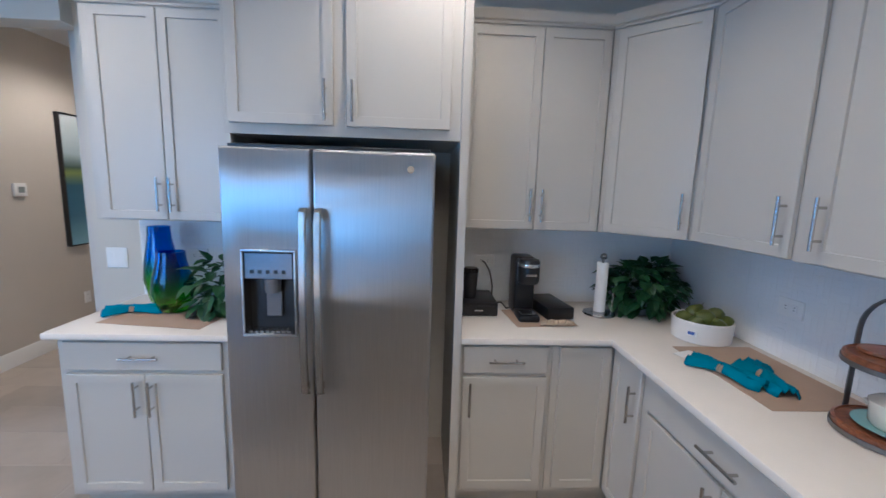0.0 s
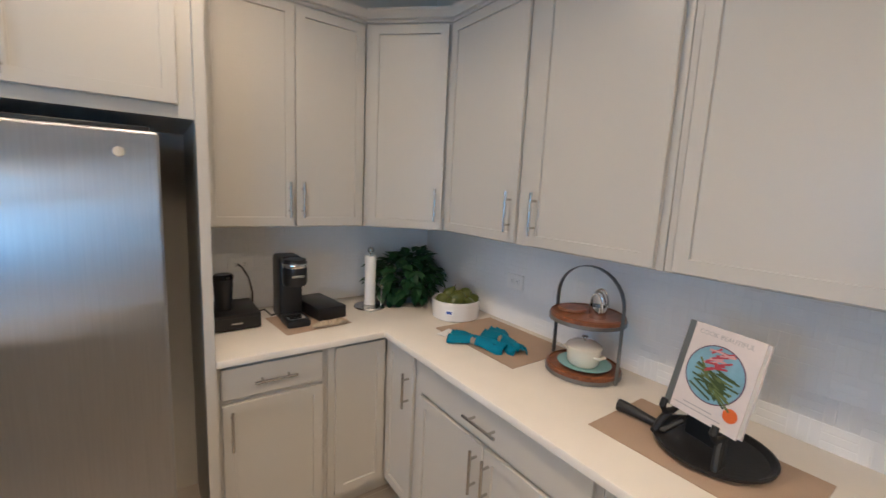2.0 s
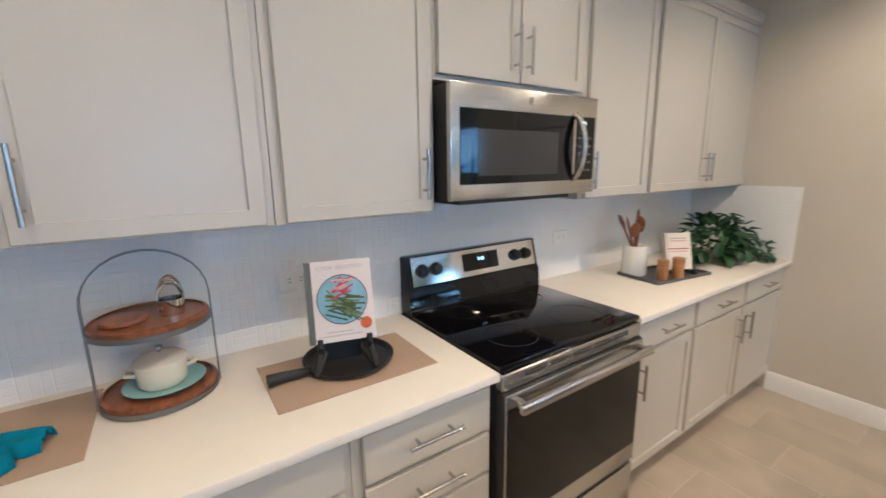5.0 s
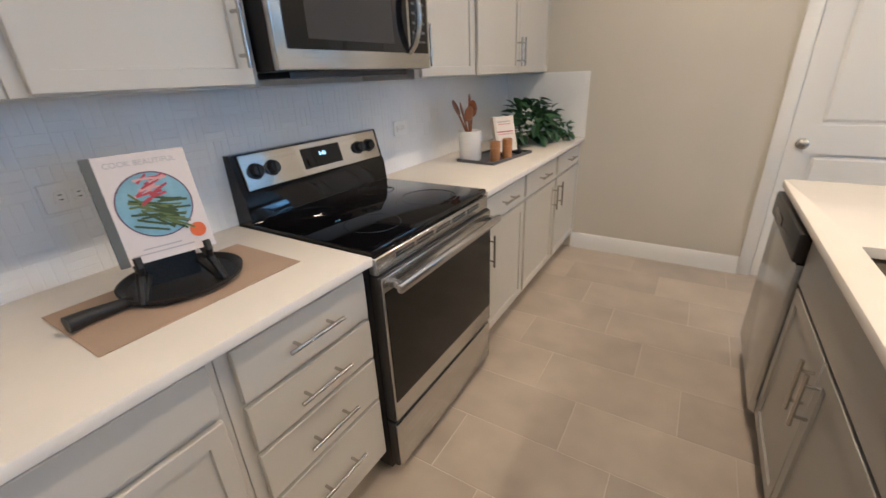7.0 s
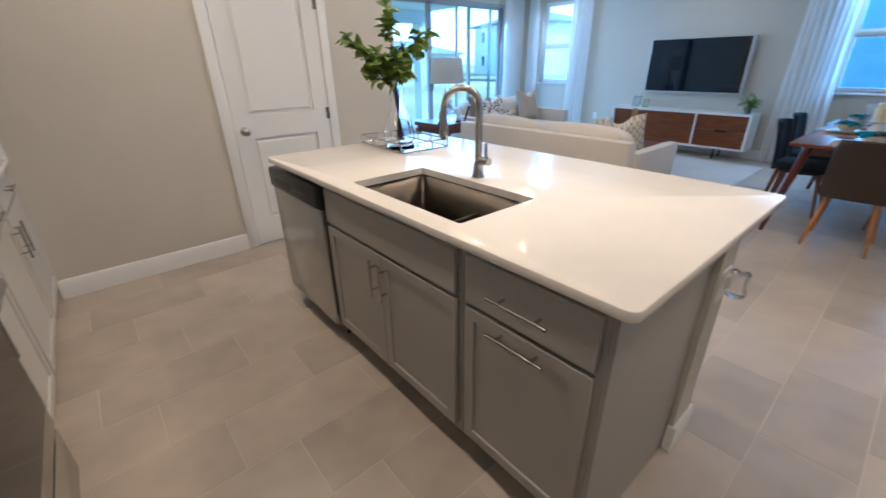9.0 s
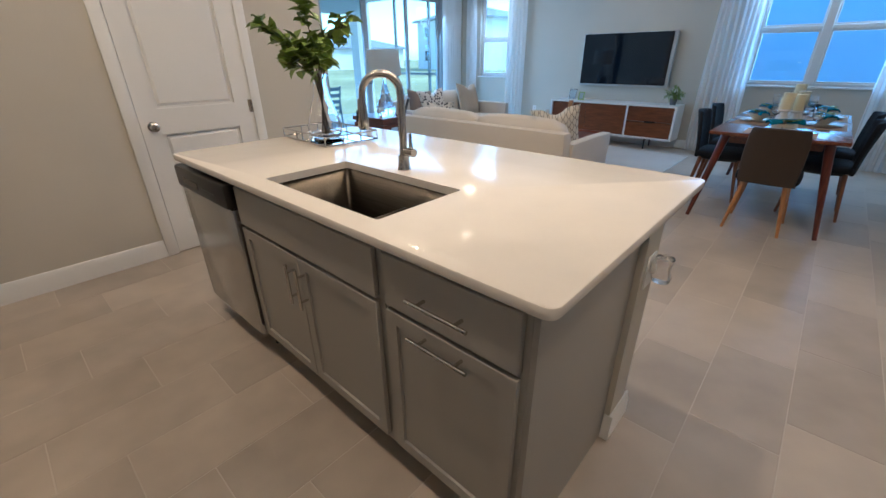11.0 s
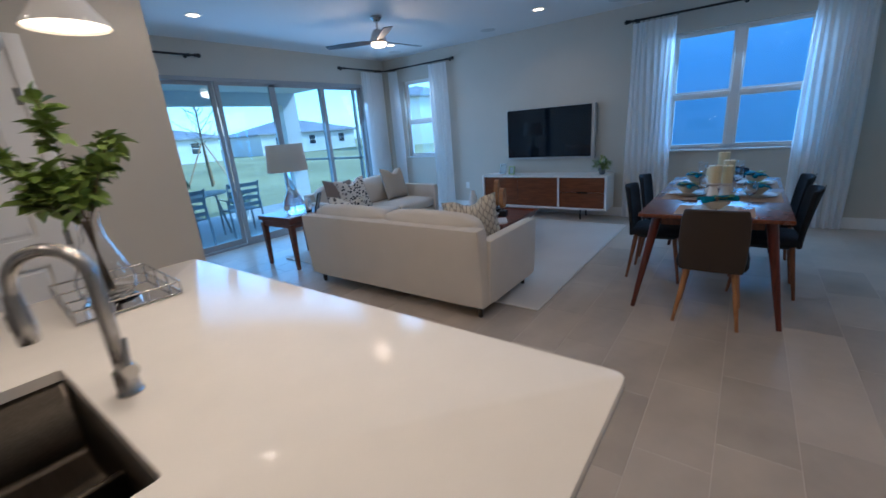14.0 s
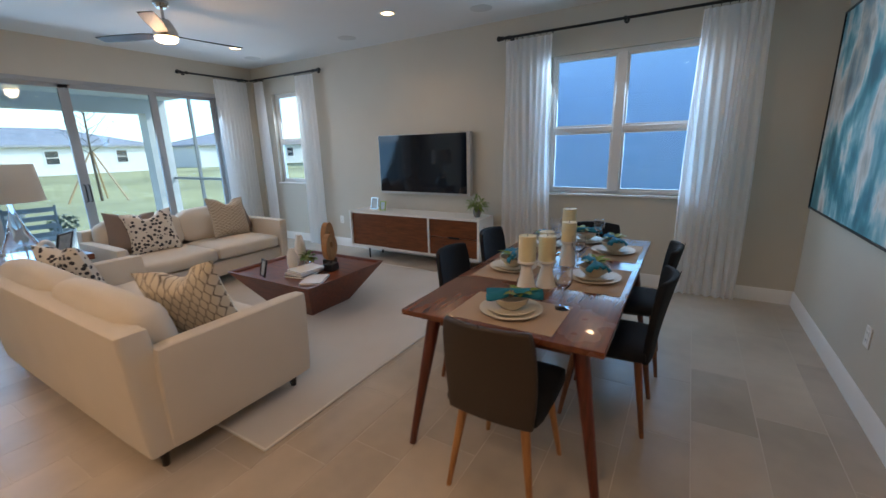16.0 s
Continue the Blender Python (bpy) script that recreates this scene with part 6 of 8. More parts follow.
def patterned(name, base, ink, kind):
    m = mat(name, base, 0.9, fine=300, bump=0.2, spec=0.15)
    nt = m.node_tree
    b = nt.nodes["Principled BSDF"]
    tc = nt.nodes.new("ShaderNodeTexCoord")
    if kind == "dots":
        n = nt.nodes.new("ShaderNodeTexVoronoi")
        n.inputs["Scale"].default_value, n.inputs["Randomness"].default_value = 25, 0.8
        out, lo, hi = n.outputs["Distance"], 0.36, 0.42
    else:
        # mirrored wavy lines that meet as a chain of ovals
        n, sx = nt.nodes.new("ShaderNodeVectorMath"), nt.nodes.new("ShaderNodeSeparateXYZ")
        n.operation = "MULTIPLY"
        n.inputs[1].default_value = (118, 1, 84) if kind == "upright" else (100, 1, 165)
        nt.links.new(n.outputs[0], sx.inputs[0])
        waves = []
        for axis in (0, 2):
            w = nt.nodes.new("ShaderNodeMath")
            w.operation = "SINE"
            nt.links.new(sx.outputs[axis], w.inputs[0])
            waves.append(w)
        if kind != "upright":
            waves.reverse()
        d, ab = nt.nodes.new("ShaderNodeMath"), nt.nodes.new("ShaderNodeMath")
        d.operation, ab.operation = "MULTIPLY_ADD", "ABSOLUTE"
        d.inputs[1].default_value = -0.68
        nt.links.new(waves[1].outputs[0], d.inputs[0])
        nt.links.new(waves[0].outputs[0], d.inputs[2])
        nt.links.new(d.outputs[0], ab.inputs[0])
        out, lo, hi = ab.outputs[0], 0.12, 0.40
    nt.links.new(tc.outputs["Object"], n.inputs[0])
    rp = nt.nodes.new("ShaderNodeValToRGB")
    rp.color_ramp.elements[0].color, rp.color_ramp.elements[0].position = (*ink, 1), lo
    rp.color_ramp.elements[1].color, rp.color_ramp.elements[1].position = (*base, 1), hi
    nt.links.new(out, rp.inputs[0])
    nt.links.new(rp.outputs[0], b.inputs["Base Color"])
    return m


HONEY = patterned("honeycomb_weave", (0.66, 0.60, 0.50), (0.17, 0.145, 0.125), "upright")
DOTS = patterned("spotted_weave", (0.70, 0.66, 0.60), (0.055, 0.055, 0.065), "dots")
TAUPE = mat("taupe_cloth", (0.25, 0.20, 0.175), 0.9, fine=300, bump=0.25, spec=0.15)
SAND = patterned("sand_weave", (0.56, 0.48, 0.38), (0.20, 0.165, 0.13), "level")


def pillow(m, material, label, s=0.5):
    bm = bmesh.new()
    n = 14
    for side in (1, -1):
        g = []
        for i in range(n + 1):
            row = []
            for j in range(n + 1):
                u, v = 2 * i / n - 1, 2 * j / n - 1
                x = u * (1 - 0.09 * (1 - v * v)) * s / 2
                y = v * (1 - 0.09 * (1 - u * u)) * s / 2
                t = 0.085 * (max(0, (1 - u ** 4) * (1 - v ** 4))) ** 0.6
                # a dent along the top edge, where it was chopped
                y -= max(0, v) ** 2 * 0.07 * max(0, 1 - (u * 2.2) ** 2)
                row.append(bm.verts.new((x, side * t, y + s / 2)))
            g.append(row)
        for i in range(n):
            for j in range(n):
                bm.faces.new((g[i][j], g[i + 1][j], g[i + 1][j + 1], g[i][j + 1]))
    bmesh.ops.remove_doubles(bm, verts=bm.verts, dist=0.0005)
    bmesh.ops.recalc_face_normals(bm, faces=bm.faces)
    return solid("throw_pillow", bm, material, label, "pillow", m, "pillows")


pillow(pose(-3.14, -0.46, 0.455, -16, 8, -60), HONEY, "cream pillow with dark wavy lines, leaning on the sofa arm", 0.46)
pillow(pose(-3.08, -1.95, 0.455, -20, 0, -75), DOTS, "cream pillow with dark spots on the sofa", 0.44)
pillow(pose(-4.90, -2.97, 0.455, -18, 4, 182), SAND, "sand-coloured woven pillow on the far sofa", 0.50)
pillow(pose(-5.08, -3.08, 0.455, -20, -6, 190), TAUPE, "plain taupe pillow on the far sofa", 0.42)
pillow(pose(-4.02, -2.94, 0.455, -18, -4, 165), DOTS, "cream pillow with dark spots on the far sofa", 0.46)
pillow(pose(-3.86, -3.06, 0.455, -20, 6, 172), TAUPE, "plain taupe pillow behind a spotted one", 0.46)

rugo = thing("area_rug", pose(-4.47, -1.55, 0), "large pale cream area rug with bound edges", "rug")
part("rug_field", bbox(-1.47, 1.47, -1.72, 1.70, 0.0005, 0.011, bev=0.003), RUG, rugo)
bm = bmesh.new()
for q in ((-1.482, 1.482, 1.70, 1.712), (-1.482, 1.482, -1.732, -1.72), (-1.482, -1.47, -1.72, 1.70), (1.47, 1.482, -1.72, 1.70)):
    box(bm, *q, 0.0005, 0.013, bev=0.003)
part("binding", bm, mat("rug_binding", (0.72, 0.69, 0.64), 0.9), rugo)

# coffee table: a tray top that tapers down like a boat
ct = thing("coffee_table", pose(-4.54, -1.24, 0.012), "dark walnut coffee table with flared tapering sides", "coffee table")
bm = bmesh.new()
hi = [bm.verts.new((x, y, 0.37)) for x, y in ((-0.48, -0.55), (0.48, -0.55), (0.48, 0.55), (-0.48, 0.55))]
lo = [bm.verts.new((x, y, 0.0)) for x, y in ((-0.24, -0.28), (0.24, -0.28), (0.24, 0.28), (-0.24, 0.28))]
inn = [bm.verts.new((x, y, 0.37)) for x, y in ((-0.455, -0.525), (0.455, -0.525), (0.455, 0.525), (-0.455, 0.525))]
dn = [bm.verts.new((x, y, 0.345)) for x, y in ((-0.445, -0.515), (0.445, -0.515), (0.445, 0.515), (-0.445, 0.515))]
for k in range(4):
    k2 = (k + 1) % 4
    bm.faces.new((lo[k], lo[k2], hi[k2], hi[k]))
    bm.faces.new((hi[k], hi[k2], inn[k2], inn[k]))
    bm.faces.new((inn[k], inn[k2], dn[k2], dn[k]))
bm.faces.new(lo[::-1])
bmesh.ops.recalc_face_normals(bm, faces=bm.faces)
part("carcass", bm, WALNUTY, ct)
part("tabletop", bbox(-0.447, 0.447, -0.517, 0.517, 0.325, 0.347), WALNUTY, ct, "recessed glossy walnut top")
TZ = 0.36
for k, (x, y, r, h) in enumerate(((-4.62, -1.42, 0.055, 0.30), (-4.42, -1.30, 0.05, 0.22))):
    solid("ceramic_vase", lathe(bmesh.new(), [(0, 0), (r * 0.7, 0), (r, h * 0.3), (r * 0.95, h * 0.7), (r * 0.6, h * 0.93), (r * 0.55, h), (r * 0.45, h), (0, h * 0.8)], n=28), WHITE, "matt white ceramic bottle vase", "vase", pose(x, y, TZ), "white vases")
for x, y, h, rot in ((-4.72, -1.12, 0.33, 18), (-4.60, -0.98, 0.25, 14)):
    sc = thing("wood_sculpture", pose(x, y, TZ, 0, 0, rot), "carved orange-brown wooden oval on a black block", "sculpture", "sculptures")
    part("block", bbox(-0.055, 0.055, -0.05, 0.05, 0, 0.07, bev=0.004), BLACK, sc)
    part("peg", cyl(bmesh.new(), (0, 0, 0.07), (0, 0, 0.11), 0.008), BLACK, sc)
    bm = bmesh.new()
    N = 28
    outer_, inner_ = [], []
    for sgn in (-1, 1):
        outer_.append([bm.verts.new((0.092 * math.cos(2 * math.pi * i / N), sgn * 0.026, 0.10 + h / 2 + h / 2 * math.sin(2 * math.pi * i / N))) for i in range(N)])
        inner_.append([bm.verts.new((0.022 * math.cos(2 * math.pi * i / N), sgn * 0.022, 0.10 + h * 0.60 + h * 0.13 * math.sin(2 * math.pi * i / N))) for i in range(N)])
    for i in range(N):
        j = (i + 1) % N
        bm.faces.new((outer_[0][i], outer_[0][j], outer_[1][j], outer_[1][i]))
        bm.faces.new((inner_[0][i], inner_[0][j], inner_[1][j], inner_[1][i]))
        for s in (0, 1):
            bm.faces.new((outer_[s][i], outer_[s][j], inner_[s][j], inner_[s][i]))
    bmesh.ops.recalc_face_normals(bm, faces=bm.faces)
    part("oval", bm, BEECH, sc, "carved wooden oval with a hole")
for k, (x, y, r, w, d) in enumerate(((-4.40, -1.12, 12, 0.30, 0.22), (-4.40, -1.12, 4, 0.28, 0.21), (-4.41, -1.11, -6, 0.26, 0.20), (-4.30, -0.88, 30, 0.26, 0.19))):
    z = TZ + (0.0 if k == 3 else 0.02 * k)
    bk_ = thing("magazine", pose(x, y, z, 0, 0, r), "pale magazine lying on the coffee table", "magazine", "magazines")
    part("pages", bbox(-w / 2 + 0.003, w / 2 - 0.003, -d / 2 + 0.003, d / 2, 0.002, 0.016), PAPER, bk_)
    bm = bmesh.new()
    box(bm, -w / 2, w / 2, -d / 2, d / 2, 0, 0.002)
    box(bm, -w / 2, w / 2, -d / 2, d / 2, 0.016, 0.018)
    part("cover", bm, COVER if k % 2 else mat("charcoal_cover", (0.05, 0.05, 0.055), 0.4) if k == 0 else WHITE, bk_)
potted("small_succulent", -4.60, -1.28, 0.05, 0.06, (0.075, 0.075, 0.06), 60, 0.05, LEAFB, "small leafy succulent in a glass bowl", CLEAR, z=TZ)


def picture_frame(x, y, z, rot, w, h, label, fm, lean=14):
    ob = thing("picture_frame", pose(x, y, z, 0, 0, rot) @ pose(0, 0, 0, -lean), label, "picture frame", "picture frames")
    bm = bmesh.new()
    for q in ((-w / 2, -w / 2 + 0.016, 0, h), (w / 2 - 0.016, w / 2, 0, h), (-w / 2 + 0.016, w / 2 - 0.016, 0, 0.016), (-w / 2 + 0.016, w / 2 - 0.016, h - 0.016, h)):
        box(bm, q[0], q[1], 0, 0.015, q[2], q[3], bev=0.002)
    part("frame", bm, fm, ob)
    part("print", bbox(-w / 2 + 0.014, w / 2 - 0.014, 0.005, 0.009, 0.014, h - 0.014), mat("grey_print", (0.40, 0.45, 0.46), 0.15, var=0.4, scale=9), ob)
    bm = bmesh.new()
    tube(bm, [(0, 0.015, h * 0.7), (0, 0.015 + h * 0.45, 0.02)], 0.006, 6)
    bm.free()
    return ob


picture_frame(-4.16, -1.42, TZ, 75, 0.11, 0.16, "small black standing picture frame", BLACK)

# end table and lamp
et = thing("end_table", pose(-3.08, -3.01, 0) @ Matrix.Diagonal((0.97, 0.97, 1.07, 1)), "square dark walnut end table with angled legs", "end table")
part("tabletop", bbox(-0.33, 0.33, -0.33, 0.33, 0.53, 0.58, bev=0.004), WALNUT, et)
part("apron", bbox(-0.30, 0.30, -0.30, 0.30, 0.46, 0.53), WALNUT, et)
for sx in (-1, 1):
    for sy in (-1, 1):
        bm = bmesh.new()
        a, b = (sx * 0.285, sy * 0.285, 0.5), (sx * 0.29, sy * 0.29, 0.0)
        prev = None
        for (x, y, z), r in ((a, 0.032), (b, 0.018)):
            ring = [bm.verts.new((x + dx * r, y + dy * r, z)) for dx, dy in ((-1, -1), (1, -1), (1, 1), (-1, 1))]
            if prev:
                for k in range(4):
                    bm.faces.new((prev[k], prev[(k + 1) % 4], ring[(k + 1) % 4], ring[k]))
            else:
                bm.faces.new(ring)
            prev = ring
        bm.faces.new(prev)
        bmesh.ops.recalc_face_normals(bm, faces=bm.faces)
        part("leg", bm, WALNUT, et)
lm = thing("table_lamp", pose(-3.00, -2.90, 0.621), "clear glass table lamp with a linen drum shade", "lamp")
bm = bmesh.new()
lathe(bm, [(0, 0.0), (0.09, 0.0), (0.125, 0.05), (0.125, 0.11), (0.07, 0.24), (0.022, 0.42), (0.016, 0.50), (0, 0.50)], n=36)
part("glass_base", bm, glass("lamp_glass", (0.95, 0.97, 0.98), 0.02), lm)
bm = bmesh.new()
cyl(bm, (0, 0, 0.49), (0, 0, 0.60), 0.012)
part("neck", bm, NICKEL, lm)
LINEN = mat("linen_shade", (0.76, 0.73, 0.68), 0.9, fine=300, bump=0.15, spec=0.1)
see_light(LINEN, (0.78, 0.74, 0.67), 0.5)
bm = bmesh.new()
lathe(bm, [(0.225, 0.50), (0.20, 0.80), (0.197, 0.80), (0.222, 0.50)], n=40, close=True)
part("shade", bm, LINEN, lm, "beige linen drum shade")
picture_frame(-3.20, -2.78, 0.621, 40, 0.18, 0.23, "black standing picture frame on the end table", BLACK, 18)
rg_ = thing("ring_ornament", pose(-3.12, -2.80, 0.621, 0, 0, 30), "pale stone ring ornament on a black foot", "ornament")
bm = bmesh.new()
tube(bm, [(0.06 * math.cos(a), 0, 0.09 + 0.06 * math.sin(a)) for a in [2 * math.pi * k / 22 for k in range(23)]], 0.02, 10)
part("ring", bm, WHITE, rg_)
part("foot", bbox(-0.03, 0.03, -0.025, 0.025, 0, 0.025), BLACK, rg_)

# media console
con = thing("media_console", pose(XW + 0.03, -1.15, 0), "white media console with walnut doors on black legs", "media console")
CW = 1.0
bm = bmesh.new()
box(bm, 0, 0.40, -CW, CW, 0.625, 0.65)
box(bm, 0, 0.40, -CW, CW, 0.155, 0.18)
for y0, y1 in ((-CW, -CW + 0.028), (CW - 0.028, CW), (0.29, 0.315)):
    box(bm, 0, 0.40, y0, y1, 0.18, 0.625)
box(bm, 0.0, 0.01, -CW + 0.028, CW - 0.028, 0.18, 0.625)
part("case", bm, TRIM, con, "white lacquered case")
WD = grained("console_walnut", (0.12, 0.034, 0.009), (0.22, 0.064, 0.018), 0.35, (8, 1, 8), 5, 0.04)
for y0, y1, x in ((-CW + 0.03, -0.34, 0.375), (-0.36, 0.288, 0.393)):
    part("sliding_door", bbox(x - 0.018, x, y0, y1, 0.183, 0.622, bev=0.002), WD, con)
part("door_pull", bbox(0.374, 0.377, -0.372, -0.362, 0.30, 0.50), BLACK, con)
for z0, z1 in ((0.183, 0.405), (0.41, 0.622)):
    dr = part("drawer_front", bbox(0.375, 0.393, 0.318, CW - 0.03, z0, z1, bev=0.002), WD, con)
part("drawer_pull", bbox(0.392, 0.396, 0.58, 0.74, 0.395, 0.418, bev=0.001), BLACK, con)
bm = bmesh.new()
for y in (-0.72, 0.62):
    for x in (0.06, 0.34):
        tube(bm, [(x, y, 0), (x, y, 0.13)], 0.011, 8)
    tube(bm, [(0.06, y, 0.14), (0.34, y, 0.14)], 0.012, 8)
tube(bm, [(0.2, -0.72, 0.14), (0.2, 0.62, 0.14)], 0.012, 8)
part("leg_frame", bm, BLACK, con, "black metal leg frame")
tv = thing("television", pose(XW + 0.012, -1.135, 0.87), "wall-mounted flat television with a silver rim, switched off", "television")
part("housing", bbox(0, 0.075, -0.70, 0.70, 0.0, 0.775, bev=0.006, seg=2), mat("silver_plastic", (0.55, 0.55, 0.54), 0.35, 0.3), tv)
part("screen", bbox(0.0745, 0.079, -0.69, 0.655, 0.03, 0.765), TVB, tv, "black glossy screen")
bm = bmesh.new()
cyl(bm, (0.078, 0, 0.012), (0.0795, 0, 0.012), 0.006)
part("badge", bm, CHROME, tv)
potted("console_plant", XW + 0.24, -0.27, 0.05, 0.09, (0.11, 0.11, 0.10), 130, 0.085, LEAFB, "small bright green plant in a grey pot", SLATE, z=0.65, w=0.25)
picture_frame(XW + 0.22, -1.88, 0.65, 90, 0.13, 0.17, "small silver standing picture frame", NICKEL)
picture_frame(XW + 0.26, -1.70, 0.65, 90, 0.10, 0.13, "small green standing picture frame", mat("lime_frame", (0.30, 0.38, 0.08), 0.4))

# ---------------------------------------------------------------- dining set
DCX, DCY = -4.315, 1.222
dt = thing("dining_table", pose(DCX, DCY, 0), "long walnut dining table with splayed tapered legs", "dining table")
part("tabletop", bbox(-0.955, 0.955, -0.44, 0.44, 0.728, 0.755, bev=0.005, seg=2), GLOSSWALNUT, dt)
part("apron", bbox(-0.85, 0.85, -0.30, 0.30, 0.66, 0.728), WALNUT, dt)
REDLEG = grained("red_walnut_leg", (0.060, 0.010, 0.005), (0.13, 0.024, 0.011), 0.32, (9, 9, 1), 6, 0.03, coat=0.2)
for sx in (-1, 1):
    for sy in (-1, 1):
        bm = bmesh.new()
        cyl(bm, (sx * 0.905, sy * 0.45, 0), (sx * 0.83, sy * 0.33, 0.728), 0.016, 0.034, 14)
        part("leg", bm, REDLEG, dt, "reddish tapered leg")


def chair_at(m, legs, back, label):
    """Shell chair; the sitter looks along local -y."""
    ob = thing("dining_chair", m, label, "chair", "chairs round the table")
    bm = soft(-0.205, 0.205, -0.22, 0.21, 0.405, 0.475, 0.03, 0.008)
    part("seat", bm, CHARCOAL, ob)
    bm = bmesh.new()
    nu, nv = 10, 12
    for side in (0, 1):
        g = []
        for i in range(nu + 1):
            row = []
            for j in range(nv + 1):
                u, v = 2 * i / nu - 1, j / nv
                half = 0.183 + 0.012 * math.sin(v * math.pi)
                x = u * half * (1 - 0.05 * max(0, v - 0.85) / 0.15 * u * u)
                z = 0.40 + 0.435 * v - 0.02 * max(0, v - 0.8) * u * u * 5 * 0.4
                y = 0.20 + 0.075 * v ** 1.4 - 0.05 * u * u * (0.35 + 0.65 * v) + (0.032 if side else 0)
                row.append(bm.verts.new((x, y, z)))
            g.append(row)
        for i in range(nu):
            for j in range(nv):
                bm.faces.new((g[i][j], g[i + 1][j], g[i + 1][j + 1], g[i][j + 1]))
        if side:
            g1 = g
        else:
            g0 = g
    for i in range(nu):
        for j in (0, nv):
            bm.faces.new((g0[i][j], g0[i + 1][j], g1[i + 1][j], g1[i][j]))
    for j in range(nv):
        for i in (0, nu):
            bm.faces.new((g0[i][j], g0[i][j + 1], g1[i][j + 1], g1[i][j]))
    bmesh.ops.recalc_face_normals(bm, faces=bm.faces)
    es = [e for e in bm.edges if e.is_manifold and e.calc_face_angle(0) > 0.9]
    bmesh.ops.bevel(bm, geom=es, offset=0.011, segments=3, profile=0.5, affect="EDGES")
    bk_ = part("backrest", bm, back, ob)
    bm = bmesh.new()
    tube(bm, [(0, 0.20 + 0.075 * (k / 8) ** 1.4 + 0.0325, 0.42 + 0.43 * k / 8) for k in range(9)], 0.0022, 6)
    part("seam", bm, BLACK, bk_)
    for sx in (-1, 1):
        bm = bmesh.new()
        tube(bm, [(sx * 0.15, -0.15, 0.40), (sx * 0.12, 0.03, 0.385), (sx * 0.14, 0.17, 0.40)], 0.015, 8)
        part("side_rail", bm, BLACK, ob)
    for sx in (-1, 1):
        for sy in (-1, 1):
            bm = bmesh.new()
            cyl(bm, (sx * 0.19, 0.22 if sy > 0 else -0.20, 0), (sx * 0.135, 0.165 if sy > 0 else -0.14, 0.40), 0.011, 0.021, 12)
            part("leg", bm, legs, ob)
    return ob


DARKLEG = grained("brown_beech_leg", (0.13, 0.045, 0.018), (0.24, 0.09, 0.036), 0.38, (8, 8, 1), 6, 0.04)
chair_at(pose(-3.49, 1.257, 0, 0, 0, -90), BEECH, CHAIRBACK, "dark dining chair with orange beech legs at the table's end")
base_chair = chair_at(pose(-4.195, 1.56, 0, 0, 0, 0), DARKLEG, CHARCOAL, "charcoal felt dining chair with tapered wooden legs")
copy_thing(base_chair, pose(-4.84, 1.57, 0, 0, 0, 3))
copy_thing(base_chair, pose(-4.21, 0.81, 0, 0, 0, 180))
copy_thing(base_chair, pose(-4.85, 0.80, 0, 0, 0, 178))
copy_thing(base_chair, pose(-5.20, 1.24, 0, 0, 0, 90))

TT = 0.755
PLATE = mat("stoneware_plate", (0.62, 0.56, 0.45), 0.5, var=0.05)


WINE = glass("wine_glass_crystal", (0.97, 0.98, 1.0), 0.02, 1.6)


def setting(x, y, rot):
    """One place laid for dinner."""
    F = pose(x, y, TT, 0, 0, rot)
    bm = bbox(-0.23, 0.23, -0.165, 0.165, 0.0005, 0.003, bev=0.001)
    solid("table_mat", bm, BURLAP, "tan woven table mat on the dining table", "placemat", F, "table mats")
    P = pose(0, -0.0, 0.003)
    solid("dinner_plate", lathe(bmesh.new(), [(0, 0.003), (0.08, 0), (0.135, 0.014), (0.138, 0.018), (0.13, 0.018), (0.082, 0.006), (0, 0.006)], n=36), PLATE, "cream stoneware dinner plate", "plate", F @ P, "dinner plates")
    solid("salad_plate", lathe(bmesh.new(), [(0, 0.003), (0.06, 0), (0.105, 0.012), (0.107, 0.015), (0.10, 0.015), (0.06, 0.006), (0, 0.006)], n=32), PLATE, "cream stoneware salad plate", "plate", F @ pose(0, 0, 0.012), "salad plates")
    solid("soup_bowl", lathe(bmesh.new(), [(0, 0.0), (0.035, 0), (0.07, 0.03), (0.08, 0.055), (0.077, 0.056), (0.066, 0.033), (0.03, 0.008), (0, 0.006)], n=32), PLATE, "cream stoneware bowl stacked on two plates", "bowl", F @ pose(0, 0, 0.020), "soup bowls")
    np_ = knot_napkin(0, 0, 0, 0, 0.9, "table napkins")
    np_.matrix_world = F @ pose(0.0, 0.0, 0.072, 0, 0, 25)
    lf = thing("herb_sprig", F @ pose(0.03, 0.01, 0.085), "small green leafy sprig on the napkin", "sprig", "sprigs")
    bm = bmesh.new()
    for k in range(11):
        a = k * 2.4
        leaf(bm, Vector((0.012 * math.cos(a), 0.012 * math.sin(a), 0.0)), Vector((math.cos(a), math.sin(a), 0.25 + 0.12 * (k % 3))), Vector((0, 0, 1)), 0.06 + 0.012 * (k % 3), 0.5)
    part("leaves", bm, LEAFB, lf)
    gp = F @ pose(0.19, 0.13, 0.003)
    solid("wine_glass", lathe(bmesh.new(), [(0, 0), (0.033, 0.0), (0.033, 0.002), (0.005, 0.006), (0.0035, 0.05), (0.004, 0.085), (0.025, 0.10), (0.04, 0.13), (0.036, 0.185), (0.0352, 0.185), (0.039, 0.13), (0.024, 0.102), (0, 0.09)], n=28), WINE, "clear stemmed wine glass", "glass", gp, "wine glasses")


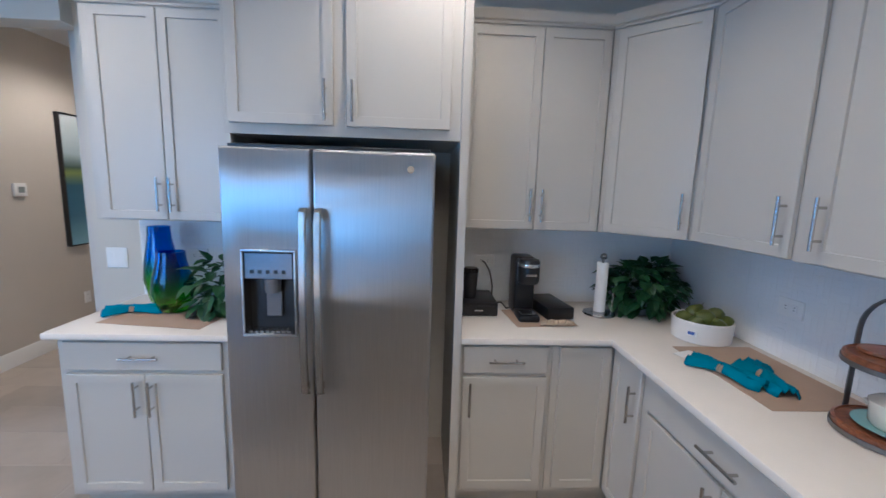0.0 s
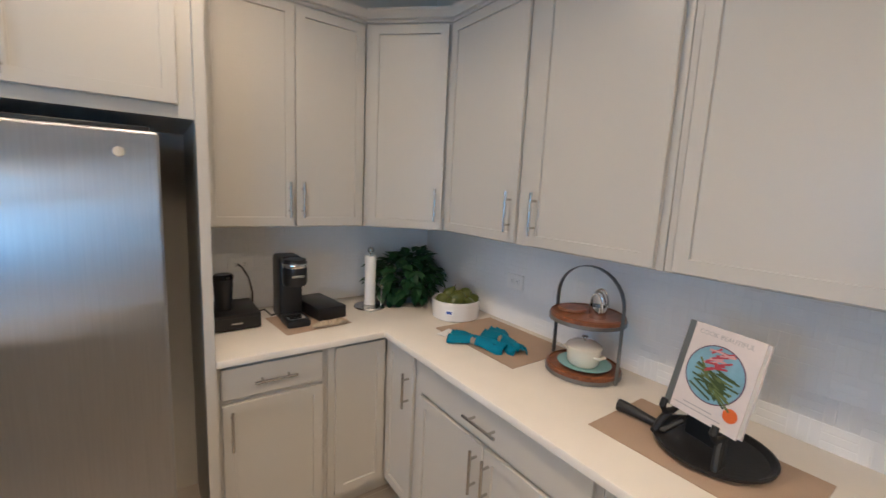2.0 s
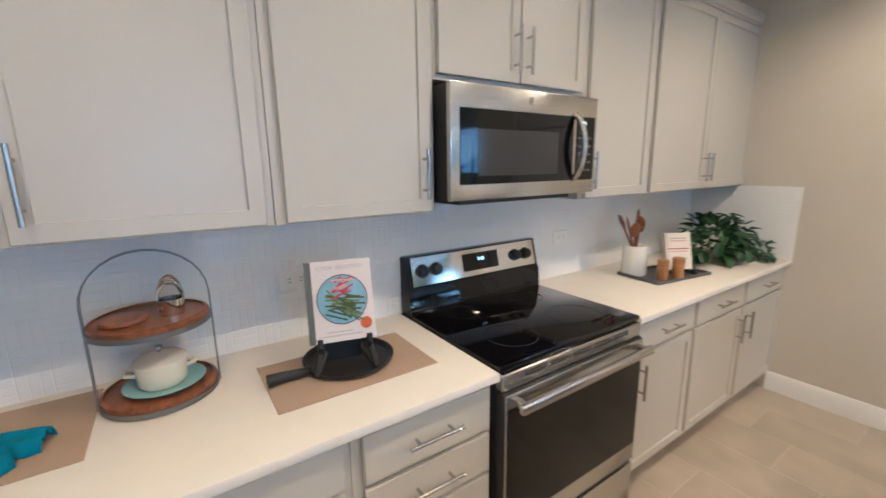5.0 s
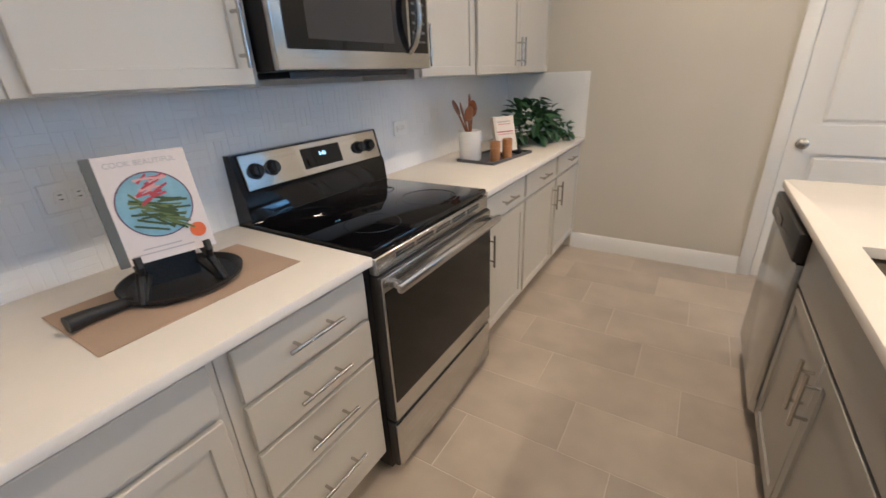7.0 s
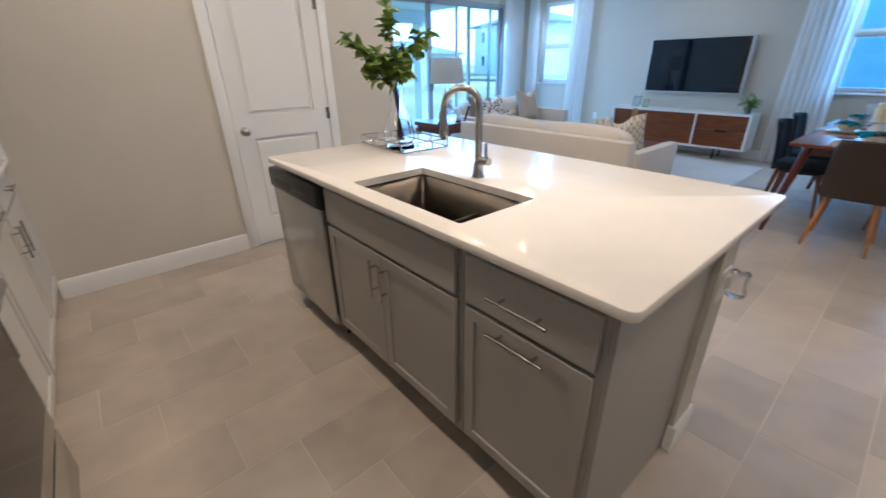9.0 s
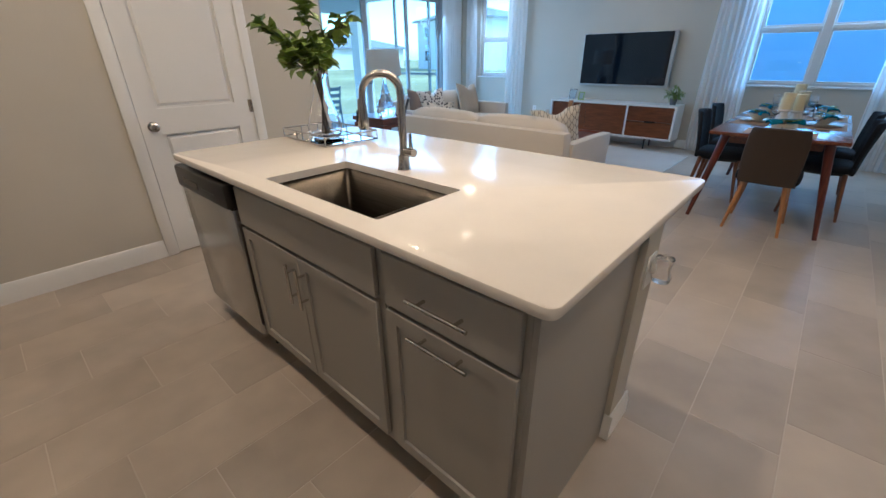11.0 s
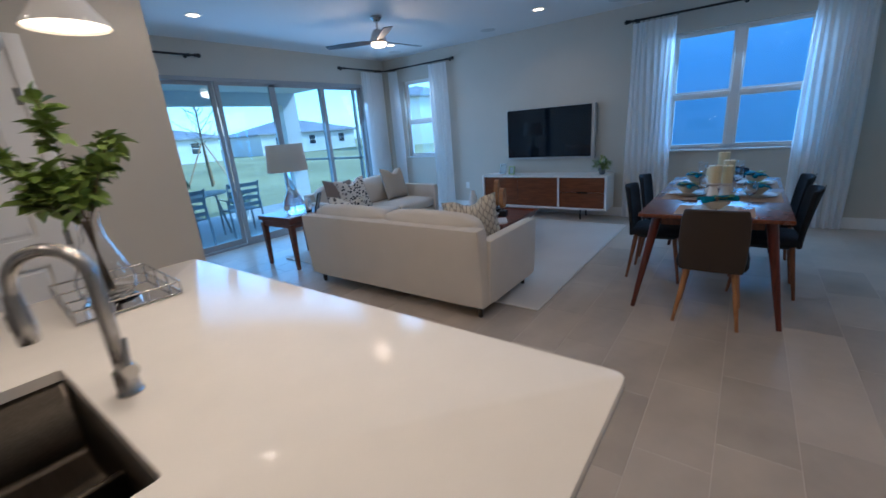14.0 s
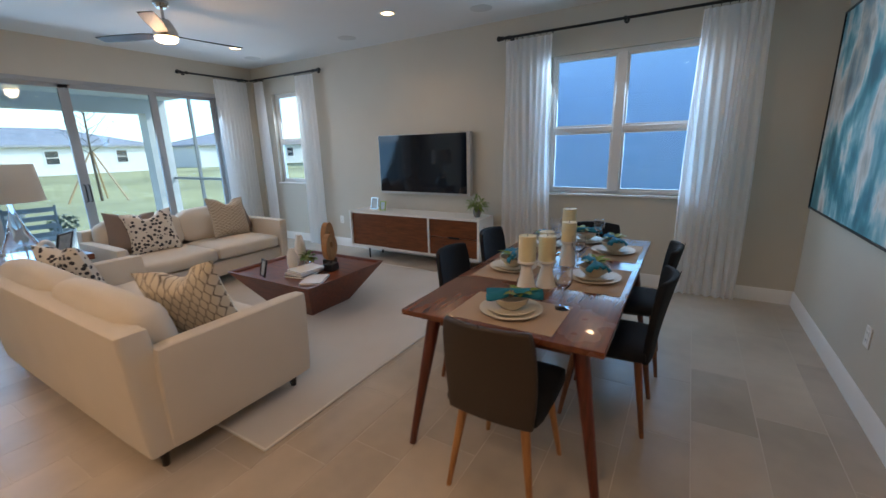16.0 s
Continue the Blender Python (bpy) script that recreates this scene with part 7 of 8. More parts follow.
setting(-3.56, 1.235, 90)
setting(-4.18, 1.465, 180)
setting(-4.82, 1.465, 180)
setting(-4.18, 1.005, 0)
setting(-4.82, 1.005, 0)
setting(-5.06, 1.235, -90)
for x, y, h, c in ((-3.86, 1.20, 0.155, 0.125), (-3.96, 1.27, 0.14, 0.125), (-4.32, 1.16, 0.12, 0.09), (-4.40, 1.27, 0.15, 0.11), (-4.60, 1.22, 0.19, 0.12)):
    hd = thing("candle_holder", pose(x, y, TT), "white ceramic pedestal candle holder", "candle holder", "candle holders")
    bm = bmesh.new()
    lathe(bm, [(0, 0), (0.052, 0), (0.05, 0.01), (0.026, h * 0.75), (0.03, h * 0.85), (0.047, h * 0.93), (0.047, h), (0, h)], n=28)
    part("pedestal", bm, WHITE, hd)
    cn = thing("pillar_candle", pose(x, y, TT + h), "ivory pillar candle on a white pedestal", "candle", "pillar candles")
    bm = bmesh.new()
    lathe(bm, [(0, 0), (0.042, 0), (0.043, 0.003), (0.043, c), (0.040, c + 0.002), (0.02, c - 0.004), (0, c - 0.005)], n=26)
    part("wax", bm, CANDLE, cn)
    bm = bmesh.new()
    tube(bm, [(0, 0, c - 0.006), (0.001, 0, c + 0.01)], 0.0012, 5)
    part("wick", bm, BLACK, cn)

# ---------------------------------------------------------------- curtains
sheer = bpy.data.materials.new("white_sheer")
sheer.use_nodes = True
nt = sheer.node_tree
nt.nodes.remove(nt.nodes["Principled BSDF"])
df, tl, tp = nt.nodes.new("ShaderNodeBsdfDiffuse"), nt.nodes.new("ShaderNodeBsdfTranslucent"), nt.nodes.new("ShaderNodeBsdfTransparent")
df.inputs[0].default_value = tl.inputs[0].default_value = (0.93, 0.93, 0.93, 1)
m1, m2 = nt.nodes.new("ShaderNodeMixShader"), nt.nodes.new("ShaderNodeMixShader")
m1.inputs[0].default_value = 0.55
wv = nt.nodes.new("ShaderNodeTexNoise")
wv.inputs["Scale"].default_value = 220
mrn = nt.nodes.new("ShaderNodeMapRange")
mrn.inputs["To Min"].default_value, mrn.inputs["To Max"].default_value = 0.03, 0.13
tcc = nt.nodes.new("ShaderNodeTexCoord")
nt.links.new(tcc.outputs["Object"], wv.inputs["Vector"])
nt.links.new(wv.outputs["Fac"], mrn.inputs["Value"])
nt.links.new(mrn.outputs[0], m2.inputs[0])
nt.links.new(df.outputs[0], m1.inputs[1])
nt.links.new(tl.outputs[0], m1.inputs[2])
nt.links.new(m1.outputs[0], m2.inputs[1])
nt.links.new(tp.outputs[0], m2.inputs[2])
nt.links.new(m2.outputs[0], nt.nodes["Material Output"].inputs[0])
RODM = mat("black_rod", (0.012, 0.011, 0.010), 0.4)


def curtain(m, w, folds, label, spread=1.0, top=2.55, seed=0):
    """A gathered sheer; local x along the rod, y into the room; it widens to the floor by spread."""
    ob = thing("curtain", m, label, "curtain", "curtains")
    r2 = random.Random(seed)
    bm = bmesh.new()
    nx, nz = folds * 8, 14
    ph = [r2.uniform(0.7, 1.3) for _ in range(folds + 1)]
    g = []
    for i in range(nx + 1):
        u = i / nx
        row = []
        for j in range(nz + 1):
            v = j / nz
            x = (u - 0.5) * w * (1 + (spread - 1) * v) + 0.012 * math.sin(v * 5 + u * 9 + seed)
            a = 0.021 * ph[int(u * folds)] * (0.6 + 0.55 * v)
            y = a * math.sin(u * folds * 2 * math.pi + 0.5 * math.sin(v * 3 + u * 5)) - 0.01 * v
            row.append(bm.verts.new((x, y, top - v * (top - 0.012))))
        g.append(row)
    for i in range(nx):
        for j in range(nz):
            bm.faces.new((g[i][j], g[i + 1][j], g[i + 1][j + 1], g[i][j + 1]))
    part("cloth", bm, sheer, ob, "gathered translucent white cloth")
    for k in range(folds + 1):
        bm = bmesh.new()
        x = (k / folds - 0.5) * w * 0.98
        tube(bm, [(x, 0.021 * math.cos(a), top + 0.028 + 0.021 * math.sin(a)) for a in [2 * math.pi * i / 10 for i in range(11)]], 0.003, 5)
        part("ring", bm, RODM, ob, "black curtain ring")
    return ob


def rod(p, q, label, brackets, wall, finials=(1, 1)):
    ob = thing("curtain_rod", pose(0, 0, 0), label, "curtain rod", "curtain rods")
    bm = bmesh.new()
    cyl(bm, p, q, 0.0135, n=14)
    part("pole", bm, RODM, ob)
    d = (Vector(q) - Vector(p)).normalized()
    for e, s, on in ((p, -1, finials[0]), (q, 1, finials[1])):
        if on:
            bm = bmesh.new()
            c = Vector(e) + d * s * 0.02
            cyl(bm, Vector(e) - d * s * 0.01, c, 0.022, n=14)
            bmesh.ops.create_uvsphere(bm, u_segments=14, v_segments=8, radius=0.028, matrix=Matrix.Translation(c + d * s * 0.02))
            part("finial", bm, RODM, ob)
    for t in brackets:
        c = Vector(p).lerp(Vector(q), t)
        bm = bmesh.new()
        cyl(bm, c, c + Vector(wall), 0.008, n=8)
        cyl(bm, c + Vector(wall) * 0.93, c + Vector(wall), 0.025, n=14)
        cyl(bm, c - d * 0.012, c + d * 0.012, 0.021, n=12)
        part("bracket", bm, RODM, ob)


XR, YR, ZR = -6.425, -4.415, 2.585
rod((XR, -0.02, ZR), (XR, 2.42, ZR), "black curtain rod over the dining window", (0.03, 0.5, 0.97), (-0.105, 0, 0))
rod((XR, -4.40, ZR), (XR, -2.86, ZR), "black curtain rod over the side window", (0.1, 0.95), (-0.105, 0, 0), (0, 1))
rod((-6.40, YR, ZR), (-5.36, YR, ZR), "black curtain rod at the end of the patio doors", (0.1, 0.92), (0, -0.105, 0), (0, 1))
rod((-2.98, YR, ZR), (-1.95, YR, ZR), "black curtain rod at the start of the patio doors", (0.08, 0.9), (0, -0.105, 0))
LC = "gathered white sheer curtain on a black rod"
curtain(pose(XR, 0.27, 0, 0, 0, 90), 0.52, 8, LC, 1.06, seed=1)
curtain(pose(XR, 2.06, 0, 0, 0, 90), 0.50, 8, LC, 1.08, seed=2)
curtain(pose(XR, -4.20, 0, 0, 0, 90), 0.24, 5, LC, 1.15, seed=3)
curtain(pose(XR, -3.15, 0, 0, 0, 90), 0.38, 6, LC, 1.15, seed=4)
curtain(pose(-6.09, YR, 0, 0, 0, 0), 0.52, 9, LC, 1.08, seed=5)
curtain(pose(-2.20, YR, 0, 0, 0, 0), 0.36, 7, LC, 1.1, seed=6)

# ---------------------------------------------------------------- pictures on the walls


def art(name, m, w, h, stops, stretch, scale, label, axis="x"):
    ob = thing("wall_painting", m, label, "painting", "paintings")
    mm = bpy.data.materials.new(name)
    mm.use_nodes = True
    nt = mm.node_tree
    b = nt.nodes["Principled BSDF"]
    b.inputs["Roughness"].default_value = 0.4
    tc, mp, n, rp = nt.nodes.new("ShaderNodeTexCoord"), nt.nodes.new("ShaderNodeMapping"), nt.nodes.new("ShaderNodeTexNoise"), nt.nodes.new("ShaderNodeValToRGB")
    mp.inputs["Scale"].default_value = stretch
    n.inputs["Scale"].default_value, n.inputs["Detail"].default_value, n.inputs["Distortion"].default_value = scale, 9, 0.35
    nt.links.new(tc.outputs["Object"], mp.inputs[0])
    nt.links.new(mp.outputs[0], n.inputs["Vector"])
    value = n.outputs["Fac"]
    if axis == "x":
        md_, nd_, mk_ = nt.nodes.new("ShaderNodeMapping"), nt.nodes.new("ShaderNodeTexNoise"), nt.nodes.new("ShaderNodeMath")
        md_.inputs["Scale"].default_value = (7, 1, 1.0)
        nd_.inputs["Scale"].default_value, nd_.inputs["Detail"].default_value = 1.6, 5
        nt.links.new(tc.outputs["Object"], md_.inputs[0])
        nt.links.new(md_.outputs[0], nd_.inputs["Vector"])
        mk_.operation = "MULTIPLY_ADD"
        mk_.inputs[1].default_value = 0.28
        half = nt.nodes.new("ShaderNodeMath")
        half.operation = "MULTIPLY_ADD"
        half.inputs[1].default_value, half.inputs[2].default_value = 1.5, -0.41
        nt.links.new(n.outputs["Fac"], half.inputs[0])
        nt.links.new(nd_.outputs["Fac"], mk_.inputs[0])
        nt.links.new(half.outputs[0], mk_.inputs[2])
        value = mk_.outputs[0]
    if axis == "z":
        sx, ad, mr = nt.nodes.new("ShaderNodeSeparateXYZ"), nt.nodes.new("ShaderNodeMath"), nt.nodes.new("ShaderNodeMapRange")
        mr.inputs["From Max"].default_value = h
        nt.links.new(tc.outputs["Object"], sx.inputs[0])
        nt.links.new(sx.outputs[2], mr.inputs["Value"])
        ad.operation = "MULTIPLY_ADD"
        ad.inputs[1].default_value = 0.10
        nt.links.new(n.outputs["Fac"], ad.inputs[0])
        nt.links.new(mr.outputs[0], ad.inputs[2])
        value = ad.outputs[0]
    nt.links.new(value, rp.inputs[0])
    els = rp.color_ramp.elements
    while len(els) < len(stops):
        els.new(0.5)
    for e, (p, c) in zip(els, stops):
        e.position, e.color = p, (*c, 1)
    nt.links.new(rp.outputs[0], b.inputs["Base Color"])
    bp = nt.nodes.new("ShaderNodeBump")
    bp.inputs["Strength"].default_value, bp.inputs["Distance"].default_value = 0.3, 0.004
    nt.links.new(n.outputs["Fac"], bp.inputs["Height"])
    nt.links.new(bp.outputs[0], b.inputs["Normal"])
    part("canvas", bbox(-w / 2 + 0.012, w / 2 - 0.012, -0.032, -0.004, 0.012, h - 0.012), mm, ob)
    bm = bmesh.new()
    for q in ((-w / 2, -w / 2 + 0.012, 0, h), (w / 2 - 0.012, w / 2, 0, h), (-w / 2 + 0.012, w / 2 - 0.012, 0, 0.012), (-w / 2 + 0.012, w / 2 - 0.012, h - 0.012, h)):
        box(bm, q[0], q[1], -0.042, 0, q[2], q[3])
    part("frame", bm, BLACK, ob, "thin black floating frame")


art("teal_abstract", pose(-5.50, YD, 0.905), 1.80, 1.46,
    ((0.28, (0.01, 0.14, 0.20)), (0.40, (0.03, 0.30, 0.38)), (0.47, (0.22, 0.52, 0.58)), (0.54, (0.72, 0.74, 0.72)), (0.60, (0.52, 0.50, 0.45)), (0.66, (0.22, 0.34, 0.38)), (0.74, (0.10, 0.15, 0.18))),
    (1.0, 1, 0.8), 1.9, "large teal and white abstract painting in a black frame")
art("landscape_abstract", pose(XH, 5.02, 0.92, 0, 0, 90), 1.16, 1.24,
    ((0.05, (0.25, 0.45, 0.55)), (0.30, (0.06, 0.16, 0.24)), (0.52, (0.03, 0.10, 0.16)), (0.60, (0.22, 0.28, 0.07)), (0.66, (0.05, 0.09, 0.07)), (0.76, (0.45, 0.55, 0.58)), (1.0, (0.62, 0.68, 0.70))),
    (0.5, 1, 3), 2.0, "abstract seascape painting in a black frame", "z")

# ---------------------------------------------------------------- more on the ceiling
fan = thing("ceiling_fan", pose(-4.18, -2.36, ZC), "three-blade ceiling fan in brushed nickel with dark blades", "ceiling fan")
bm = bmesh.new()
lathe(bm, [(0, 0), (0.065, 0), (0.065, -0.02), (0.04, -0.05), (0, -0.05)], n=28)
part("canopy", bm, NICKEL, fan)
bm = bmesh.new()
cyl(bm, (0, 0, -0.05), (0, 0, -0.16), 0.0125)
part("downrod", bm, NICKEL, fan)
bm = bmesh.new()
lathe(bm, [(0, -0.145), (0.045, -0.145), (0.06, -0.165), (0.085, -0.215), (0.10, -0.255), (0.10, -0.29), (0, -0.29)], n=32)
part("motor", bm, NICKEL, fan)
bm = bmesh.new()
lathe(bm, [(0.09, -0.291), (0.09, -0.315), (0.07, -0.33), (0, -0.335), (0, -0.291)], n=32)
part("light_lens", bm, LAMPGLOW, fan, "glowing warm light lens")
for k in range(3):
    bm = bmesh.new()
    secs = ((0.10, 0.035, 9), (0.20, 0.05, 14), (0.45, 0.06, 11), (0.68, 0.052, 8))
    prev = None
    for x, hw, tw in secs:
        a = radians(tw)
        ring = [bm.verts.new((x, s * hw * math.cos(a), -0.27 + s * hw * math.sin(a) + o)) for s, o in ((-1, -0.004), (1, -0.004), (1, 0.004), (-1, 0.004))]
        if prev:
            for i in range(4):
                bm.faces.new((prev[i], prev[(i + 1) % 4], ring[(i + 1) % 4], ring[i]))
        else:
            bm.faces.new(ring)
        prev = ring
    bm.faces.new(prev)
    bmesh.ops.recalc_face_normals(bm, faces=bm.faces)
    bm.transform(pose(0, 0, 0, 0, 0, 53 + 120 * k))
    part("blade", bm, grained("espresso_blade", (0.012, 0.008, 0.006), (0.03, 0.02, 0.014), 0.6, (1, 10, 10), 5) if k == 0 else bpy.data.materials["espresso_blade"], fan, "dark espresso blade")
fl = bpy.data.lights.new("fan_light", "POINT")
fl.energy, fl.color, fl.shadow_soft_size = 18, (1, 0.71, 0.45), 0.08
new("fan_light", fl).location = (-4.18, -2.36, ZC - 0.38)
SPK = mat("speaker_grille", (0.55, 0.55, 0.54), 0.8, fine=500, bump=0.3)
for x, y in ((-6.02, -0.08), (-6.05, -1.90), (-6.05, -3.75), (-4.27, -0.85)):
    bm = bmesh.new()
    lathe(bm, [(0, -0.004), (0.10, -0.004), (0.11, -0.002), (0.11, 0), (0, 0)], n=36)
    solid("ceiling_speaker", bm, SPK, "round white flush ceiling speaker", "speaker", pose(x, y, ZC), "ceiling speakers")
vt = thing("ceiling_vent", pose(-2.05, -3.80, ZC), "white slatted ceiling air vent", "vent")
bm = bmesh.new()
for q in ((-0.18, 0.18, -0.11, -0.09), (-0.18, 0.18, 0.09, 0.11), (-0.18, -0.16, -0.09, 0.09), (0.16, 0.18, -0.09, 0.09)):
    box(bm, *q, -0.008, 0)
part("frame", bm, TRIM, vt)
part("backing", bbox(-0.16, 0.16, -0.09, 0.09, -0.002, 0), BLACK, vt)
for k in range(8):
    bm = bbox(-0.16, 0.16, -0.008, 0.008, -0.001, 0.001)
    bm.transform(pose(0, -0.078 + k * 0.022, -0.007, 35))
    part("slat", bm, TRIM, vt)

# ---------------------------------------------------------------- outside
GRASS = mat("mown_grass", (0.42, 0.38, 0.19), 0.9, var=0.5, scale=0.12, fine=3, bump=0.3, spec=0.1)
structure("ground", bbox(-160, 120, -200, 120, -0.5, -0.16), GRASS, "patchy mown lawn of green and straw", "ground")
CONC = mat("patio_concrete", (0.58, 0.57, 0.55), 0.7, fine=40, bump=0.06)
structure("patio", bbox(-6.7, -0.5, -8.0, YS - 0.152, -0.4, -0.03), CONC, "pale concrete patio slab", "patio")
STUCCO = mat("white_stucco", (0.76, 0.75, 0.72), 0.9, var=0.04, fine=60, bump=0.15)
structure("patio_ceiling", bbox(-6.7, -0.5, -8.0, YS - 0.152, 2.55, 2.75), STUCCO, "white stucco patio ceiling", "ceiling")
structure("patio_beam", bbox(-6.7, -0.5, -8.0, -7.7, 2.28, 2.55), STUCCO, "white stucco patio beam", "beam")
structure("wall_patio_side", bbox(-0.65, -0.5, -7.7, YS - 0.152, -0.03, 2.55), STUCCO, "white stucco patio side wall", "wall")
for x, y in ((-6.5, -7.85), (-3.2, -7.85)):
    structure("patio_column", bbox(x - 0.2, x + 0.2, y - 0.15, y + 0.15, -0.03, 2.28), STUCCO, "square white stucco patio column", "column")
SCR = mat("bronze_frame", (0.35, 0.36, 0.36), 0.5)
for y in (-5.6, -6.7):
    structure("screen_post", bbox(-6.68, -6.63, y - 0.025, y + 0.025, -0.03, 2.55), SCR, "slim pale screen post", "post")
structure("screen_rail", bbox(-6.68, -6.63, -7.7, YS - 0.152, 0.95, 1.0), SCR, "slim pale screen rail", "rail")


def patio_chair(x, y, rot):
    ob = thing("patio_chair", pose(x, y, -0.03, 0, 0, rot), "grey slatted metal patio chair", "chair", "patio chairs")
    MT = bpy.data.materials.get("patio_metal") or mat("patio_metal", (0.28, 0.28, 0.29), 0.5)
    for sx in (-1, 1):
        bm = bmesh.new()
        tube(bm, [(sx * 0.26, -0.24, 0), (sx * 0.26, -0.25, 0.62), (sx * 0.26, 0.22, 0.62), (sx * 0.26, 0.26, 0)], 0.016, 8)
        tube(bm, [(sx * 0.24, 0.2, 0.42), (sx * 0.24, 0.32, 0.9)], 0.014, 8)
        part("side_frame", bm, MT, ob)
    for k in range(6):
        part("slat", bbox(-0.25, 0.25, -0.23 + k * 0.075, -0.175 + k * 0.075, 0.42, 0.435), MT, ob)
    for k in range(4):
        bm = bbox(-0.24, 0.24, -0.006, 0.006, -0.03, 0.03)
        bm.transform(pose(0, 0.235 + k * 0.028, 0.52 + k * 0.11))
        part("back_slat", bm, MT, ob)


pt_ = thing("patio_table", pose(-3.0, -6.2, -0.03), "oval grey patio table", "table")
bm = bmesh.new()
lathe(bm, [(0, 0.70), (0.60, 0.70), (0.62, 0.715), (0.60, 0.73), (0, 0.73)], n=36)
bm.transform(Matrix.Diagonal((1.35, 0.85, 1, 1)))
part("tabletop", bm, CONC, pt_)
for sx in (-1, 1):
    for sy in (-1, 1):
        bm = bmesh.new()
        cyl(bm, (sx * 0.6, sy * 0.36, 0), (sx * 0.5, sy * 0.28, 0.70), 0.02, n=10)
        part("leg", bm, SCR, pt_)
patio_chair(-2.75, -5.45, 0)
patio_chair(-3.7, -5.55, -8)
patio_chair(-2.6, -7.0, 180)
potted("patio_plant", -3.05, -6.15, 0.10, 0.14, (0.18, 0.18, 0.13), 150, 0.07, LEAF, "round green plant in a white pot on the patio table", WHITE, z=0.70)
potted("patio_plant", -4.4, -6.9, 0.16, 0.34, (0.22, 0.22, 0.2), 160, 0.08, LEAF, "round green shrub in a white patio pot", WHITE, z=-0.03)

ROOF = mat("grey_shingles", (0.33, 0.33, 0.34), 0.9, var=0.25, scale=1.5, fine=6, bump=0.2)
DGLASS = mat("far_window_glass", (0.03, 0.04, 0.05), 0.08, bump=0)


def house(x, y, w, d, h, rot, label, storeys=1, wall_mat=None, sides=(-1, 1)):
    ob = thing("house", pose(x, y, -0.16, 0, 0, rot), label, "house", "houses")
    wl = part("wall", bbox(-w / 2, w / 2, -d / 2, d / 2, 0, h), wall_mat or STUCCO, ob)
    bm = bmesh.new()
    o, rz = 0.5, h + 0.16 * d
    lo = [bm.verts.new(p) for p in ((-w / 2 - o, -d / 2 - o, h), (w / 2 + o, -d / 2 - o, h), (w / 2 + o, d / 2 + o, h), (-w / 2 - o, d / 2 + o, h))]
    lo2 = [bm.verts.new(v.co - Vector((0, 0, 0.2))) for v in lo]
    r0, r1 = bm.verts.new((-w / 2 + d / 2, 0, rz)), bm.verts.new((w / 2 - d / 2, 0, rz))
    for f in ((lo[0], lo[1], r1, r0), (lo[2], lo[3], r0, r1), (lo[1], lo[2], r1), (lo[3], lo[0], r0)):
        bm.faces.new(f)
    for k in range(4):
        bm.faces.new((lo2[k], lo2[(k + 1) % 4], lo[(k + 1) % 4], lo[k]))
    bm.faces.new(lo2[::-1])
    bmesh.ops.recalc_face_normals(bm, faces=bm.faces)
    part("roof", bm, ROOF, ob, "grey hipped shingle roof")
    n = max(2, int(w / 4.5))
    for s in range(storeys):
        for k in range(n):
            cx = -w / 2 + (k + 0.5) * w / n
            for side in sides:
                y0 = side * d / 2
                z0 = 0.95 + s * 2.8
                ww = 0.55
                bm = bmesh.new()
                for q in ((cx - ww, cx - ww + 0.07, z0, z0 + 1.3), (cx + ww - 0.07, cx + ww, z0, z0 + 1.3), (cx - ww + 0.07, cx + ww - 0.07, z0, z0 + 0.07), (cx - ww + 0.07, cx + ww - 0.07, z0 + 1.23, z0 + 1.3), (cx - ww + 0.07, cx + ww - 0.07, z0 + 0.62, z0 + 0.68)):
                    box(bm, q[0], q[1], min(y0, y0 + side * 0.06), max(y0, y0 + side * 0.06), q[2], q[3])
                wn_ = part("window", bm, TRIM, ob)
                part("pane", bbox(cx - ww + 0.06, cx + ww - 0.06, min(y0, y0 + side * 0.02), max(y0, y0 + side * 0.02), z0 + 0.06, z0 + 1.24), DGLASS, wn_)
    return ob


house(-16, -54, 17, 11, 2.75, 4, "white single-storey house with a grey hipped roof")
house(6, -56, 16, 11, 2.75, 0, "white single-storey house with a grey hipped roof")
house(-38, -54, 15, 11, 2.75, -4, "white single-storey house with a grey hipped roof")
house(-46, -36, 11, 10, 5.8, 70, "white two-storey house with a grey roof", 2)
house(-58, -20, 12, 10, 5.8, 80, "white two-storey house with a grey roof", 2)
house(-66, -48, 16, 11, 2.75, 20, "white single-storey house with a grey hipped roof")
# pale stucco with the sky's blue light on it put into the colour
SKYLITSTUCCO = mat("skylit_stucco", (0.42, 0.66, 0.93), 0.9, var=0.03, fine=60, bump=0.12)
nb_ = house(-14.4, 5.0, 14.0, 9.0, 5.6, 90, "pale stucco two-storey neighbour's house close by", 1, SKYLITSTUCCO, (1,))
bm = bmesh.new()
nx = -5.55          # along the wall, from the house's middle
for q in ((nx - 0.62, nx - 0.54, 1.55, 2.82), (nx + 0.10, nx + 0.18, 1.55, 2.82), (nx - 0.54, nx + 0.10, 1.55, 1.63), (nx - 0.54, nx + 0.10, 2.74, 2.82), (nx - 0.54, nx + 0.10, 2.14, 2.20)):
    box(bm, q[0], q[1], -4.56, -4.50, q[2], q[3])
nw_ = part("window", bm, TRIM, nb_)
part("pane", bbox(nx - 0.55, nx + 0.11, -4.53, -4.50, 1.62, 2.75), mat("blind_behind_glass", (0.42, 0.38, 0.32), 0.3), nw_)

